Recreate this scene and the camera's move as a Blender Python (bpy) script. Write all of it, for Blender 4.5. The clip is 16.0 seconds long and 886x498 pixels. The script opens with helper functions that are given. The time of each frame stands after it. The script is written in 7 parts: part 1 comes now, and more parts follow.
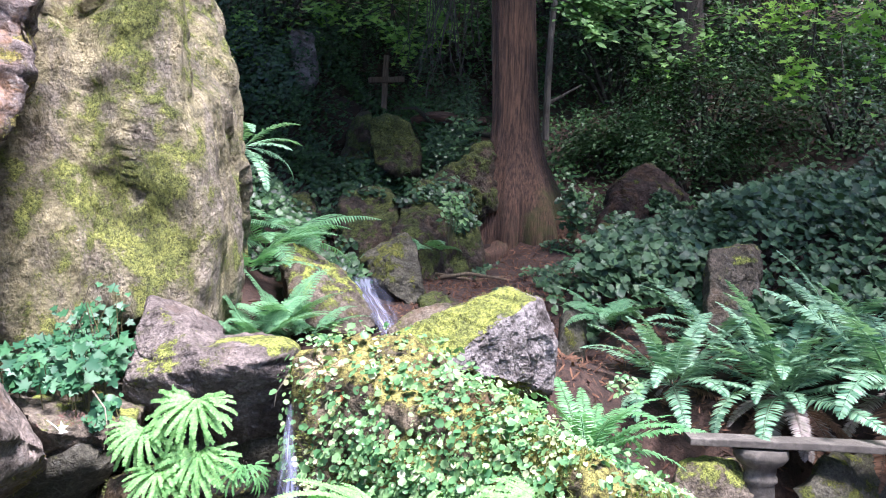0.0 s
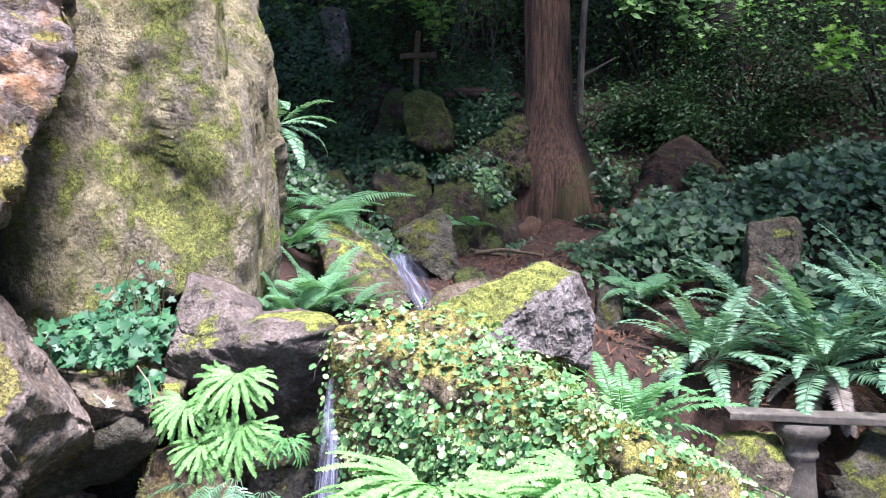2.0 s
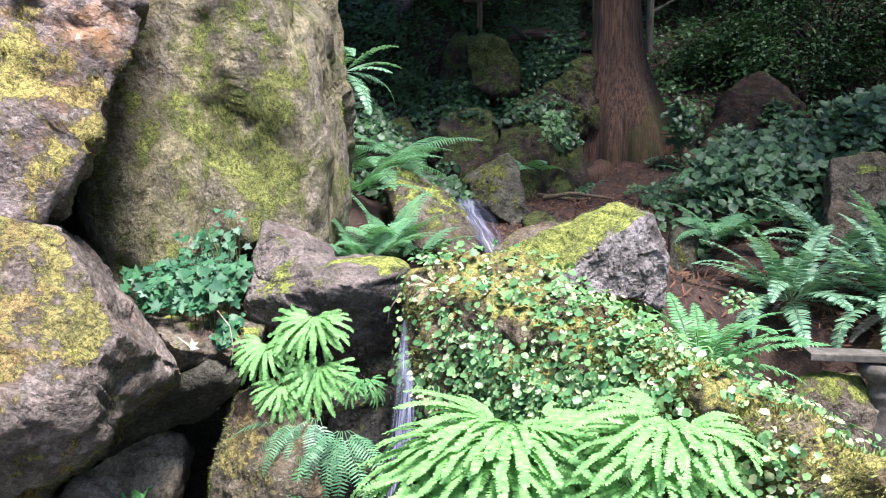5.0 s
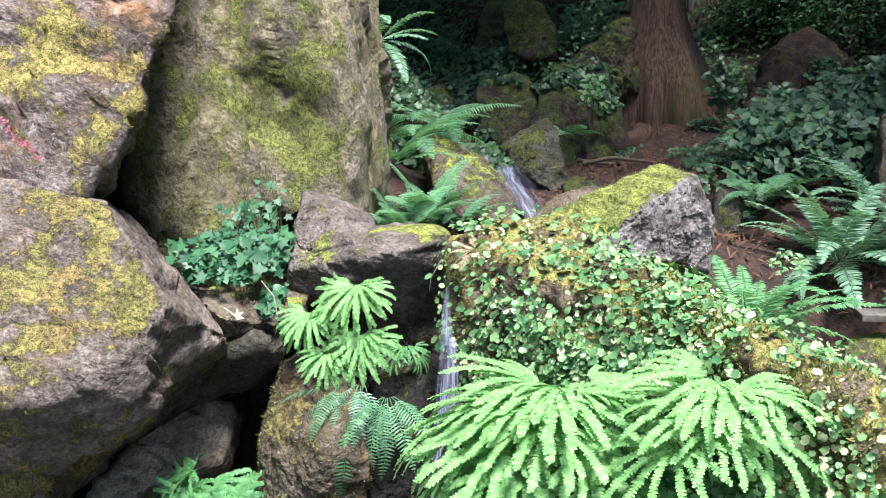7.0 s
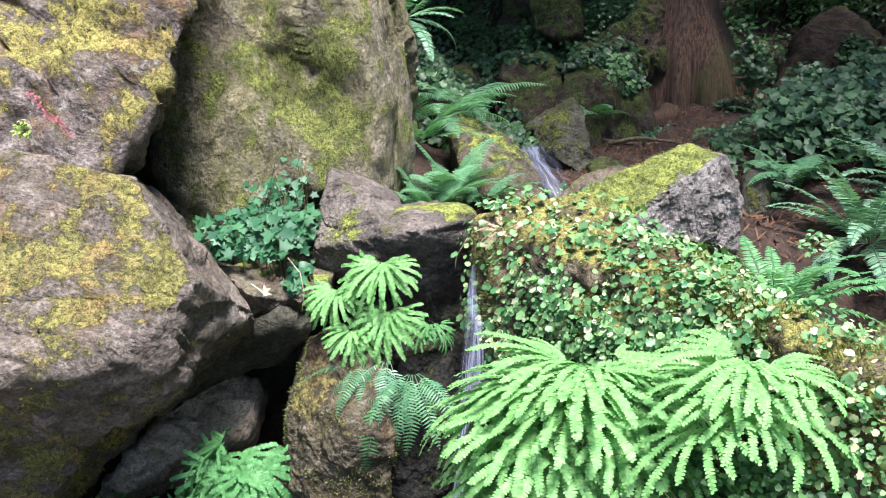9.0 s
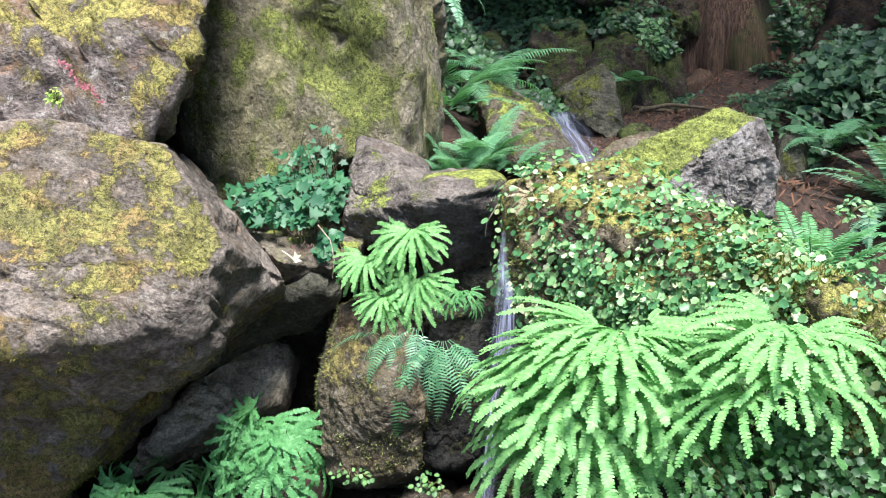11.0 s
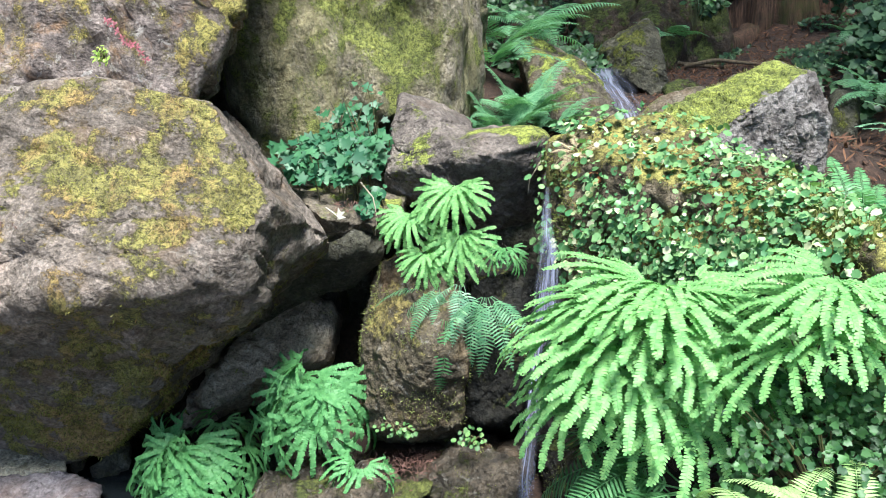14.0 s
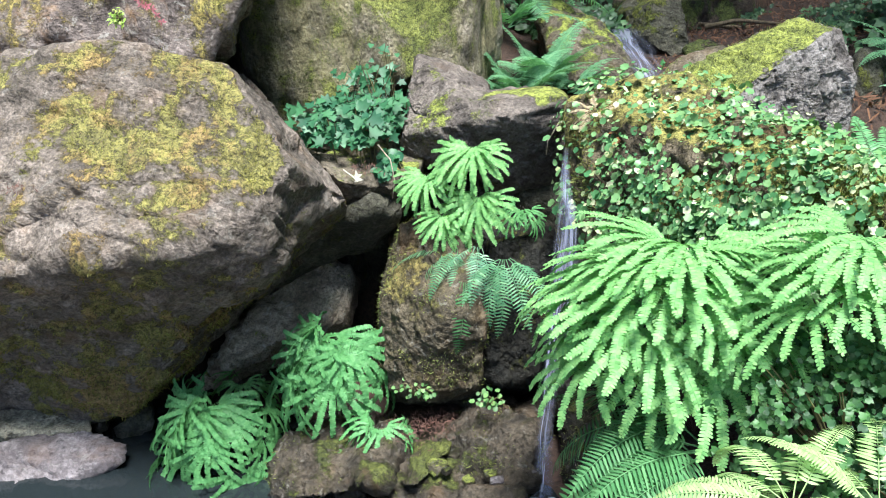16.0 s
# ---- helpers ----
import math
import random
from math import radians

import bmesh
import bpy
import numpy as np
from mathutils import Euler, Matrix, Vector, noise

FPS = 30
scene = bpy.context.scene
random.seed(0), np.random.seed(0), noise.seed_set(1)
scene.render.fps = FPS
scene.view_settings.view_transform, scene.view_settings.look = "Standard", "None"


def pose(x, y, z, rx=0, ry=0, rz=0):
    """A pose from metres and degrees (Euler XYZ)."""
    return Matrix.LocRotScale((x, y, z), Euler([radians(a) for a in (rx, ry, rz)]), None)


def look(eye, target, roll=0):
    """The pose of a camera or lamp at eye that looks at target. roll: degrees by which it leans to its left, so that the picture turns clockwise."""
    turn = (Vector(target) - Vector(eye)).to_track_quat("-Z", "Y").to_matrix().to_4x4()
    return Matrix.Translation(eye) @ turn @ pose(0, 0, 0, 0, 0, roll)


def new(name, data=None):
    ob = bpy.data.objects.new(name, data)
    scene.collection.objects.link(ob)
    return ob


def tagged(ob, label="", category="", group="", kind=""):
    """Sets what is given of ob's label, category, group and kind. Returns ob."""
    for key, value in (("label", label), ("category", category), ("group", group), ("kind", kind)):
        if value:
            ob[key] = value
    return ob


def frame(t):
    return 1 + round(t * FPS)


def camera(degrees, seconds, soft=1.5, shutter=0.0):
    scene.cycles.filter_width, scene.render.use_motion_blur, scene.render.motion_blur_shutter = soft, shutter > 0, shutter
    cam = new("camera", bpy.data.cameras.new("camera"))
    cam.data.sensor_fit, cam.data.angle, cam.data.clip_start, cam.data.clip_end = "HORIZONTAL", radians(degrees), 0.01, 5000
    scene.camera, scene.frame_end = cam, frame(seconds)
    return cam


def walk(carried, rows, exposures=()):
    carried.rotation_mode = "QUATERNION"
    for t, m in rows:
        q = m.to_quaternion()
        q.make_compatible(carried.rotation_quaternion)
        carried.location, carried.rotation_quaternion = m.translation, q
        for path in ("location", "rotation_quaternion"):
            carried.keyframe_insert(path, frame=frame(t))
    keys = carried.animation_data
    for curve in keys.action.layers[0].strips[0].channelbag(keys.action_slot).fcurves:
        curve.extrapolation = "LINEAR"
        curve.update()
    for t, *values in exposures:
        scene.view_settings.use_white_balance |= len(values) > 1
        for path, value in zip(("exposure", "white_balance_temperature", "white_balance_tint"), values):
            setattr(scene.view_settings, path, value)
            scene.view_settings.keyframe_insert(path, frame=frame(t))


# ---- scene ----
cam = camera(57.49, 16.0, 1.0)
walk(cam, [
    (0.0, pose(-0.000, -0.000, 1.600, 0, 0, -0.00) @ pose(0, 0, 0, 87.00) @ pose(0, 0, 0, 0, 0, 2.18)),
    (0.5, pose(-0.005, 0.002, 1.599, 0, 0, 0.42) @ pose(0, 0, 0, 86.61) @ pose(0, 0, 0, 0, 0, 2.05)),
    (1.0, pose(-0.010, -0.001, 1.598, 0, 0, 0.96) @ pose(0, 0, 0, 86.27) @ pose(0, 0, 0, 0, 0, 1.92)),
    (1.5, pose(-0.012, -0.005, 1.597, 0, 0, 1.58) @ pose(0, 0, 0, 85.91) @ pose(0, 0, 0, 0, 0, 1.69)),
    (2.0, pose(-0.013, -0.000, 1.594, 0, 0, 2.25) @ pose(0, 0, 0, 85.28) @ pose(0, 0, 0, 0, 0, 1.55)),
    (2.5, pose(-0.015, 0.003, 1.589, 0, 0, 2.99) @ pose(0, 0, 0, 84.52) @ pose(0, 0, 0, 0, 0, 1.43)),
    (3.0, pose(-0.019, 0.003, 1.585, 0, 0, 3.74) @ pose(0, 0, 0, 83.74) @ pose(0, 0, 0, 0, 0, 1.39)),
    (3.5, pose(-0.026, 0.000, 1.583, 0, 0, 4.41) @ pose(0, 0, 0, 83.08) @ pose(0, 0, 0, 0, 0, 1.37)),
    (4.0, pose(-0.027, -0.000, 1.579, 0, 0, 5.23) @ pose(0, 0, 0, 82.64) @ pose(0, 0, 0, 0, 0, 1.06)),
    (6.5, pose(-0.036, 0.012, 1.566, 0, 0, 9.12) @ pose(0, 0, 0, 79.88) @ pose(0, 0, 0, 0, 0, -1.46)),
    (7.0, pose(-0.038, 0.012, 1.561, 0, 0, 9.70) @ pose(0, 0, 0, 79.48) @ pose(0, 0, 0, 0, 0, -1.59)),
    (7.5, pose(-0.041, 0.012, 1.558, 0, 0, 10.06) @ pose(0, 0, 0, 79.15) @ pose(0, 0, 0, 0, 0, -1.51)),
    (8.0, pose(-0.047, 0.011, 1.556, 0, 0, 10.45) @ pose(0, 0, 0, 78.88) @ pose(0, 0, 0, 0, 0, -1.36)),
    (8.5, pose(-0.049, 0.010, 1.555, 0, 0, 10.89) @ pose(0, 0, 0, 78.53) @ pose(0, 0, 0, 0, 0, -1.35)),
    (9.0, pose(-0.052, 0.008, 1.554, 0, 0, 11.29) @ pose(0, 0, 0, 78.15) @ pose(0, 0, 0, 0, 0, -1.43)),
    (11.5, pose(-0.065, 0.015, 1.533, 0, 0, 13.85) @ pose(0, 0, 0, 75.75) @ pose(0, 0, 0, 0, 0, -2.18)),
    (12.0, pose(-0.069, 0.014, 1.532, 0, 0, 14.30) @ pose(0, 0, 0, 75.38) @ pose(0, 0, 0, 0, 0, -2.30)),
    (12.5, pose(-0.071, 0.011, 1.530, 0, 0, 14.85) @ pose(0, 0, 0, 74.99) @ pose(0, 0, 0, 0, 0, -2.39)),
    (13.0, pose(-0.073, 0.009, 1.527, 0, 0, 15.30) @ pose(0, 0, 0, 74.50) @ pose(0, 0, 0, 0, 0, -2.39)),
    (13.5, pose(-0.075, 0.006, 1.526, 0, 0, 15.76) @ pose(0, 0, 0, 74.06) @ pose(0, 0, 0, 0, 0, -2.56)),
    (14.0, pose(-0.078, 0.007, 1.522, 0, 0, 16.22) @ pose(0, 0, 0, 73.57) @ pose(0, 0, 0, 0, 0, -2.72)),
    (14.5, pose(-0.080, 0.005, 1.518, 0, 0, 16.57) @ pose(0, 0, 0, 73.02) @ pose(0, 0, 0, 0, 0, -2.78)),
    (15.0, pose(-0.082, 0.004, 1.514, 0, 0, 16.94) @ pose(0, 0, 0, 72.44) @ pose(0, 0, 0, 0, 0, -2.87)),
    (15.5, pose(-0.083, 0.002, 1.510, 0, 0, 17.34) @ pose(0, 0, 0, 71.86) @ pose(0, 0, 0, 0, 0, -3.13)),
    (16.0, pose(-0.083, 0.004, 1.507, 0, 0, 17.56) @ pose(0, 0, 0, 71.29) @ pose(0, 0, 0, 0, 0, -3.30)),
], exposures=[(0.0, 2.24, 5800, 27), (1.5, 2.17, 5820, 27), (3.5, 2.04, 5900, 24), (6.5, 1.84, 6000, 17), (9.0, 1.77, 6020, 14), (12.0, 1.74, 5950, 8), (16.0, 1.72, 5950, 6)])

# ---- daylight: open sky above the clearing, deep shade under the trees behind ----
SUN_ELEVATION, SUN_AZIMUTH = radians(67), radians(146)
world = bpy.data.worlds.new("daylight")
scene.world = world
world.use_nodes = True
sky = world.node_tree.nodes.new("ShaderNodeTexSky")
sky.sky_type, sky.sun_disc = "NISHITA", False
sky.sun_elevation, sky.sun_rotation = SUN_ELEVATION, SUN_AZIMUTH
background = world.node_tree.nodes["Background"]
background.inputs["Strength"].default_value = 0.1
world.node_tree.links.new(sky.outputs[0], background.inputs["Color"])
sun = new("sun", bpy.data.lights.new("sun", "SUN"))
sun.data.energy, sun.data.angle, sun.data.color = 4.9, radians(20), (1.0, 0.96, 0.88)
sun_way = Vector((math.sin(SUN_AZIMUTH) * math.cos(SUN_ELEVATION), math.cos(SUN_AZIMUTH) * math.cos(SUN_ELEVATION), math.sin(SUN_ELEVATION)))
sun.matrix_world = look(sun_way * 30, (0, 0, 0))


# ---- materials ----
class Nodes:
    """A small writer of node materials."""

    def __init__(self, name):
        self.mat = bpy.data.materials.new(name)
        self.mat.use_nodes = True
        self.tree = self.mat.node_tree
        self.bsdf = self.tree.nodes["Principled BSDF"]
        self.out = self.tree.nodes["Material Output"]
        coord = self.tree.nodes.new("ShaderNodeTexCoord")
        self.place = coord.outputs["Object"]

    def add(self, kind, **values):
        node = self.tree.nodes.new("ShaderNode" + kind)
        for key, value in values.items():
            if key in ("operation", "blend_type", "data_type", "feature", "wave_type", "bands_direction", "attribute_name", "noise_type", "noise_dimensions", "distance"):
                setattr(node, key, value)
        return node

    def plug(self, node, slot, value):
        if isinstance(value, bpy.types.NodeSocket):
            self.tree.links.new(value, node.inputs[slot])
        elif isinstance(value, (tuple, list)) and len(value) == 3 and node.inputs[slot].type == "RGBA":
            node.inputs[slot].default_value = (*value, 1)
        else:
            node.inputs[slot].default_value = value

    def noise(self, scale, detail=4, rough=0.6, stretch=None, distort=0.0, seed=0.0):
        where = self.place
        move = self.add("Mapping")
        self.plug(move, "Vector", where)
        move.inputs["Scale"].default_value = stretch or (1, 1, 1)
        move.inputs["Location"].default_value = (seed * 7.3, seed * 3.1, seed * 5.7)
        n = self.add("TexNoise")
        self.plug(n, "Vector", move.outputs[0])
        self.plug(n, "Scale", scale)
        self.plug(n, "Detail", detail)
        self.plug(n, "Roughness", rough)
        self.plug(n, "Distortion", distort)
        return n.outputs["Fac"]

    def step(self, value, low, high):
        n = self.add("MapRange")
        n.interpolation_type = "SMOOTHSTEP"
        self.plug(n, 0, value)
        self.plug(n, 1, low)
        self.plug(n, 2, high)
        return n.outputs[0]

    def math(self, operation, a, b=0.0):
        n = self.add("Math", operation=operation)
        self.plug(n, 0, a)
        self.plug(n, 1, b)
        return n.outputs[0]

    def mix(self, factor, a, b, blend="MIX"):
        n = self.add("Mix", data_type="RGBA", blend_type=blend)
        self.plug(n, 0, factor)
        self.plug(n, 6, a)
        self.plug(n, 7, b)
        return n.outputs[2]

    def attribute(self, name):
        n = self.add("Attribute", attribute_name=name)
        return n.outputs["Fac"]

    def up(self):
        geo = self.add("NewGeometry")
        split = self.add("SeparateXYZ")
        self.plug(split, 0, geo.outputs["Normal"])
        return split.outputs["Z"]

    def island(self):
        return self.add("NewGeometry").outputs["Random Per Island"]

    def bump(self, height, strength, distance):
        n = self.add("Bump")
        self.plug(n, "Height", height)
        self.plug(n, "Strength", strength)
        self.plug(n, "Distance", distance)
        self.plug(self.bsdf, "Normal", n.outputs[0])
        return n.outputs[0]


MOSS = ((0.088, 0.105, 0.026), (0.245, 0.275, 0.06))


def stone(name, dark, light, moss=0.0, lichen=0.0, rust=0.0, moss_colours=MOSS, wet=0.9, coarse=1.0, strata=None, streaks=None, plate=1.0, dry=0.0, calm=0.0, brim=0.14, tan=None, relief=0.034):
    """Weathered stone: blotched body with fine grain, lichen and rust, and moss on the faces that look up and in the patches of the mesh's moss attribute."""
    m = Nodes(name)
    big, mid, fine = m.noise(1.7 * coarse, 5, 0.6, strata), m.noise(9 * coarse, 6, 0.68, strata, 0.15, 1), m.noise(75 * coarse, 3, 0.65, None, 0.2, 2)
    body = m.mix(m.step(m.math("ADD", m.math("MULTIPLY", mid, 0.65), m.math("MULTIPLY", big, 0.35)), 0.43, 0.59), dark, light)
    body = m.mix(m.math("MULTIPLY", m.step(m.noise(3.1 * coarse, 5, 0.7, strata, 0.3, 21), 0.45, 0.62), 0.6), body, tan or tuple(0.62 * c for c in dark))
    grain = m.mix(m.step(fine, 0.34, 0.66), (0.62, 0.61, 0.6), (1.34, 1.33, 1.31))
    body = m.mix(1.0 - calm, body, grain, "MULTIPLY")
    speck = m.noise(190 * coarse, 2, 0.6, None, 0.0, 16)
    body = m.mix(1.0 - calm, body, m.mix(m.step(speck, 0.35, 0.65), (0.84, 0.84, 0.84), (1.14, 1.13, 1.12)), "MULTIPLY")
    pits = m.step(m.noise(48 * coarse, 3, 0.6, strata, 0.4, 22), 0.3, 0.39)
    body = m.mix(m.math("MULTIPLY", m.math("SUBTRACT", 1.0, pits), 0.6), body, tuple(0.35 * c for c in dark))
    if rust:
        body = m.mix(m.math("MULTIPLY", m.step(m.noise(4, 6, 0.7, None, 0.3, 3), 0.5, 0.68), rust), body, (0.36, 0.17, 0.045))
    if lichen:
        spots = m.step(m.noise(26, 4, 0.65, None, 0.8, 4), 0.59, 0.65)
        body = m.mix(m.math("MULTIPLY", spots, lichen), body, (0.5, 0.49, 0.45))
    if streaks:
        body = m.mix(m.math("MULTIPLY", m.step(m.noise(1.5, 5, 0.65, (4, 4, 0.35), 0.3, 11), 0.48, 0.64), 0.75), body, m.mix(1.0, streaks, grain, "MULTIPLY"))
    patch = m.attribute("moss")
    cover = m.math("ADD", m.math("ADD", m.math("ADD", m.math("MULTIPLY", m.noise(24, 5, 0.72, None, 0.6, 5), 0.5), m.math("MULTIPLY", m.noise(75, 5, 0.78, None, 0.3, 9), 1.2)), m.math("MULTIPLY", m.up(), 0.25)), m.math("ADD", patch, moss - 1.16))
    thin = m.math("MULTIPLY", m.step(cover, -0.2, 0.06), 0.22)
    cover = m.math("MAXIMUM", thin, m.math("MULTIPLY", m.step(cover, 0.0, brim), 0.94))
    tuft = m.math("ADD", m.math("MULTIPLY", m.noise(62, 3, 0.65, None, 0.6, 24), 0.5), m.math("MULTIPLY", m.noise(210, 3, 0.7, None, 0.5, 6), 0.5))
    green = m.mix(m.step(m.noise(11, 6, 0.7, None, 0.3, 7), 0.32, 0.68), *moss_colours)
    shade = m.mix(m.step(tuft, 0.38, 0.6), (0.26, 0.28, 0.27), (1.55, 1.52, 1.4))
    green = m.mix(1.0, green, shade, "MULTIPLY")
    if dry:
        green = m.mix(m.math("MULTIPLY", m.step(m.noise(3.5, 6, 0.72, None, 0.4, 14), 0.43, 0.6), dry), green, m.mix(1.0, (0.21, 0.14, 0.06), shade, "MULTIPLY"))
    m.plug(m.bsdf, "Base Color", m.mix(cover, body, green))
    m.plug(m.bsdf, "Roughness", m.math("ADD", wet - 0.1, m.math("MULTIPLY", cover, 0.1)))
    m.plug(m.bsdf, "Specular IOR Level", 0.3)
    plates = 0.0
    for size, much in ((10.0, 11.0), (31.0, 16.0)):
        chip = m.add("TexVoronoi")
        warp = m.add("Mapping")
        m.plug(warp, "Vector", m.place)
        warp.inputs["Scale"].default_value = strata or (1, 1, 1)
        bent = m.add("VectorMath", operation="ADD")
        m.plug(bent, 0, warp.outputs[0])
        sway = m.add("VectorMath", operation="SCALE")
        wobble = m.add("TexNoise")
        m.plug(wobble, "Vector", warp.outputs[0])
        m.plug(wobble, "Scale", size)
        m.plug(sway, 0, wobble.outputs["Color"])
        m.plug(sway, "Scale", 0.5 / size)
        m.plug(bent, 1, sway.outputs[0])
        m.plug(chip, "Vector", bent.outputs[0])
        m.plug(chip, "Scale", size * coarse)
        off, slant, lean = m.add("VectorMath", operation="SUBTRACT"), m.add("VectorMath", operation="DOT_PRODUCT"), m.add("VectorMath", operation="SUBTRACT")
        m.plug(off, 0, bent.outputs[0])
        m.plug(off, 1, chip.outputs["Position"])
        m.plug(lean, 0, chip.outputs["Color"])
        lean.inputs[1].default_value = (0.5, 0.5, 0.5)
        m.plug(slant, 0, off.outputs[0])
        m.plug(slant, 1, lean.outputs[0])
        plates = m.math("ADD", m.math("MULTIPLY", slant.outputs["Value"], much * plate), plates)
    flake = m.noise(15 * coarse, 7, 0.66, strata, 0.3, 17)
    ridge = m.math("ABSOLUTE", m.math("SUBTRACT", m.noise(7 * coarse, 6, 0.65, strata, 0.4, 23), 0.5))
    height = m.math("ADD", m.math("ADD", plates, m.math("MULTIPLY", ridge, 0.9 * plate)), m.math("ADD", m.math("ADD", m.math("MULTIPLY", flake, 0.85), m.math("MULTIPLY", fine, 0.28)), m.math("ADD", m.math("MULTIPLY", speck, 0.08), m.math("MULTIPLY", pits, 0.12))))
    both = m.add("Mix", data_type="FLOAT")
    m.plug(both, 0, cover)
    m.plug(both, 2, height)
    m.plug(both, 3, m.math("ADD", m.math("MULTIPLY", height, 0.6), m.math("ADD", 0.35, m.math("MULTIPLY", tuft, 0.4))))
    m.bump(both.outputs[0], 1.0, relief)
    return m.mat


def leafy(name, low, high, gloss=0.5, thin=0.3, old=None):
    """Leaf tissue: colours vary from leaf to leaf, and some light comes through."""
    m = Nodes(name)
    pick = m.island()
    colour = m.mix(pick, low, high)
    colour = m.mix(m.step(m.noise(30, 3), 0.35, 0.7), colour, m.mix(1.0, colour, (0.7, 0.78, 0.7), "MULTIPLY"))
    if old:
        colour = m.mix(m.step(pick, 0.93, 0.97), colour, old)
    m.plug(m.bsdf, "Base Color", colour)
    m.plug(m.bsdf, "Roughness", gloss)
    m.plug(m.bsdf, "Specular IOR Level", 0.27)
    glow = m.add("BsdfTranslucent")
    m.plug(glow, "Color", m.mix(1.0, colour, (1.1, 1.3, 0.7), "MULTIPLY"))
    both = m.add("MixShader")
    m.plug(both, 0, thin)
    m.tree.links.new(m.bsdf.outputs[0], both.inputs[1])
    m.tree.links.new(glow.outputs[0], both.inputs[2])
    m.tree.links.new(both.outputs[0], m.out.inputs[0])
    return m.mat


def woody(name, dark, light, stretch=(9, 9, 1), scale=4.0, depth=0.02, moss=None):
    m = Nodes(name)
    grain = m.noise(scale, 8, 0.7, stretch, 0.5)
    blotch = m.noise(1.6, 4, 0.6, None, 0, 2)
    colour = m.mix(m.step(grain, 0.35, 0.68), dark, light)
    colour = m.mix(m.math("MULTIPLY", m.step(blotch, 0.4, 0.7), 0.4), colour, tuple(0.6 * c for c in dark))
    if moss:
        colour = m.mix(m.step(m.math("ADD", m.noise(3, 6, 0.7, None, 0.2, 5), m.attribute("moss")), 0.62, 0.95), colour, moss)
    m.plug(m.bsdf, "Base Color", colour)
    m.plug(m.bsdf, "Roughness", 0.88)
    m.bump(grain, 1.0, depth)
    return m.mat


def plain(name, dark, light, scale=20, rough=0.9, bump=0.01):
    m = Nodes(name)
    n, k = m.noise(scale, 7, 0.7), m.noise(scale * 0.15, 4, 0.6, None, 0.3, 4)
    m.plug(m.bsdf, "Base Color", m.mix(m.step(k, 0.3, 0.7), m.mix(m.step(n, 0.3, 0.7), dark, light), m.mix(n, tuple(0.6 * c for c in dark), dark)))
    m.plug(m.bsdf, "Roughness", rough)
    m.bump(n, 0.8, bump)
    return m.mat


def falling_water(name, cover, shade=(0.16, 0.17, 0.24), crest=(0.48, 0.49, 0.62)):
    """Thin running water: a bluish veil with soft pale streaks along the fall."""
    m = Nodes(name)
    across = m.attribute("across")
    along = m.attribute("along")
    both = m.add("CombineXYZ")
    m.plug(both, 0, across)
    m.plug(both, 1, along)
    bands, fine = m.add("TexNoise"), m.add("TexNoise")
    for n, scale, detail in ((bands, 3.0, 2), (fine, 12.0, 3)):
        m.plug(n, "Vector", both.outputs[0])
        m.plug(n, "Scale", scale)
        m.plug(n, "Detail", detail)
    streak = m.math("ADD", m.math("MULTIPLY", bands.outputs["Fac"], 0.6), m.math("MULTIPLY", fine.outputs["Fac"], 0.4))
    m.plug(m.bsdf, "Base Color", m.mix(m.step(streak, 0.33, 0.7), shade, crest))
    m.plug(m.bsdf, "Roughness", 0.35)
    clear = m.add("BsdfTransparent")
    veil = m.add("MixShader")
    m.plug(veil, 0, m.math("MULTIPLY", m.math("MULTIPLY", m.math("ADD", 0.18, m.step(streak, 0.32, 0.64)), cover), m.attribute("edge")))
    m.tree.links.new(clear.outputs[0], veil.inputs[1])
    m.tree.links.new(m.bsdf.outputs[0], veil.inputs[2])
    m.tree.links.new(veil.outputs[0], m.out.inputs[0])
    return m.mat


STONE_BOULDER = stone("lichened_boulder", (0.098, 0.081, 0.069), (0.19, 0.157, 0.137), 0.0, 0.1, 0.12, ((0.085, 0.078, 0.03), (0.2, 0.185, 0.058)), strata=(1, 1, 1.15), plate=0.8, dry=0.9)
STONE_UPPER = stone("layered_boulder", (0.085, 0.068, 0.063), (0.19, 0.156, 0.144), 0.04, 0.25, 0.45, ((0.13, 0.115, 0.036), (0.26, 0.235, 0.07)), strata=(1, 1, 1.35), plate=1.2, dry=0.5)
STONE_TALL = stone("tall_stone", (0.14, 0.125, 0.073), (0.3, 0.265, 0.15), 0.2, 0.12, 0.05, ((0.085, 0.105, 0.026), (0.225, 0.245, 0.065)), tan=(0.17, 0.145, 0.115), strata=(1.1, 1.1, 0.85), relief=0.075, streaks=(0.2, 0.172, 0.142), plate=1.0, calm=0.3, brim=0.34)
STONE_BROWN = stone("brown_stone", (0.07, 0.058, 0.042), (0.15, 0.125, 0.095), -0.04, 0.1, 0.1)
STONE_WHITE = stone("pale_faced_stone", (0.11, 0.095, 0.09), (0.235, 0.215, 0.208), 0.1, 0.16, 0.0, calm=0.3)
STONE_MOSSY = stone("mossy_stone", (0.07, 0.055, 0.035), (0.16, 0.13, 0.09), 0.16, 0.0, 0.25, ((0.1, 0.09, 0.028), (0.25, 0.235, 0.07)), dry=0.15)
# STONE_DARK carries shade in its colour, mainly for rocks in the hollow
STONE_DARK = stone("shade_darkened_stone", (0.042, 0.04, 0.028), (0.085, 0.08, 0.058), 0.0, 0.1, 0.0, ((0.05, 0.06, 0.01), (0.11, 0.115, 0.02)))
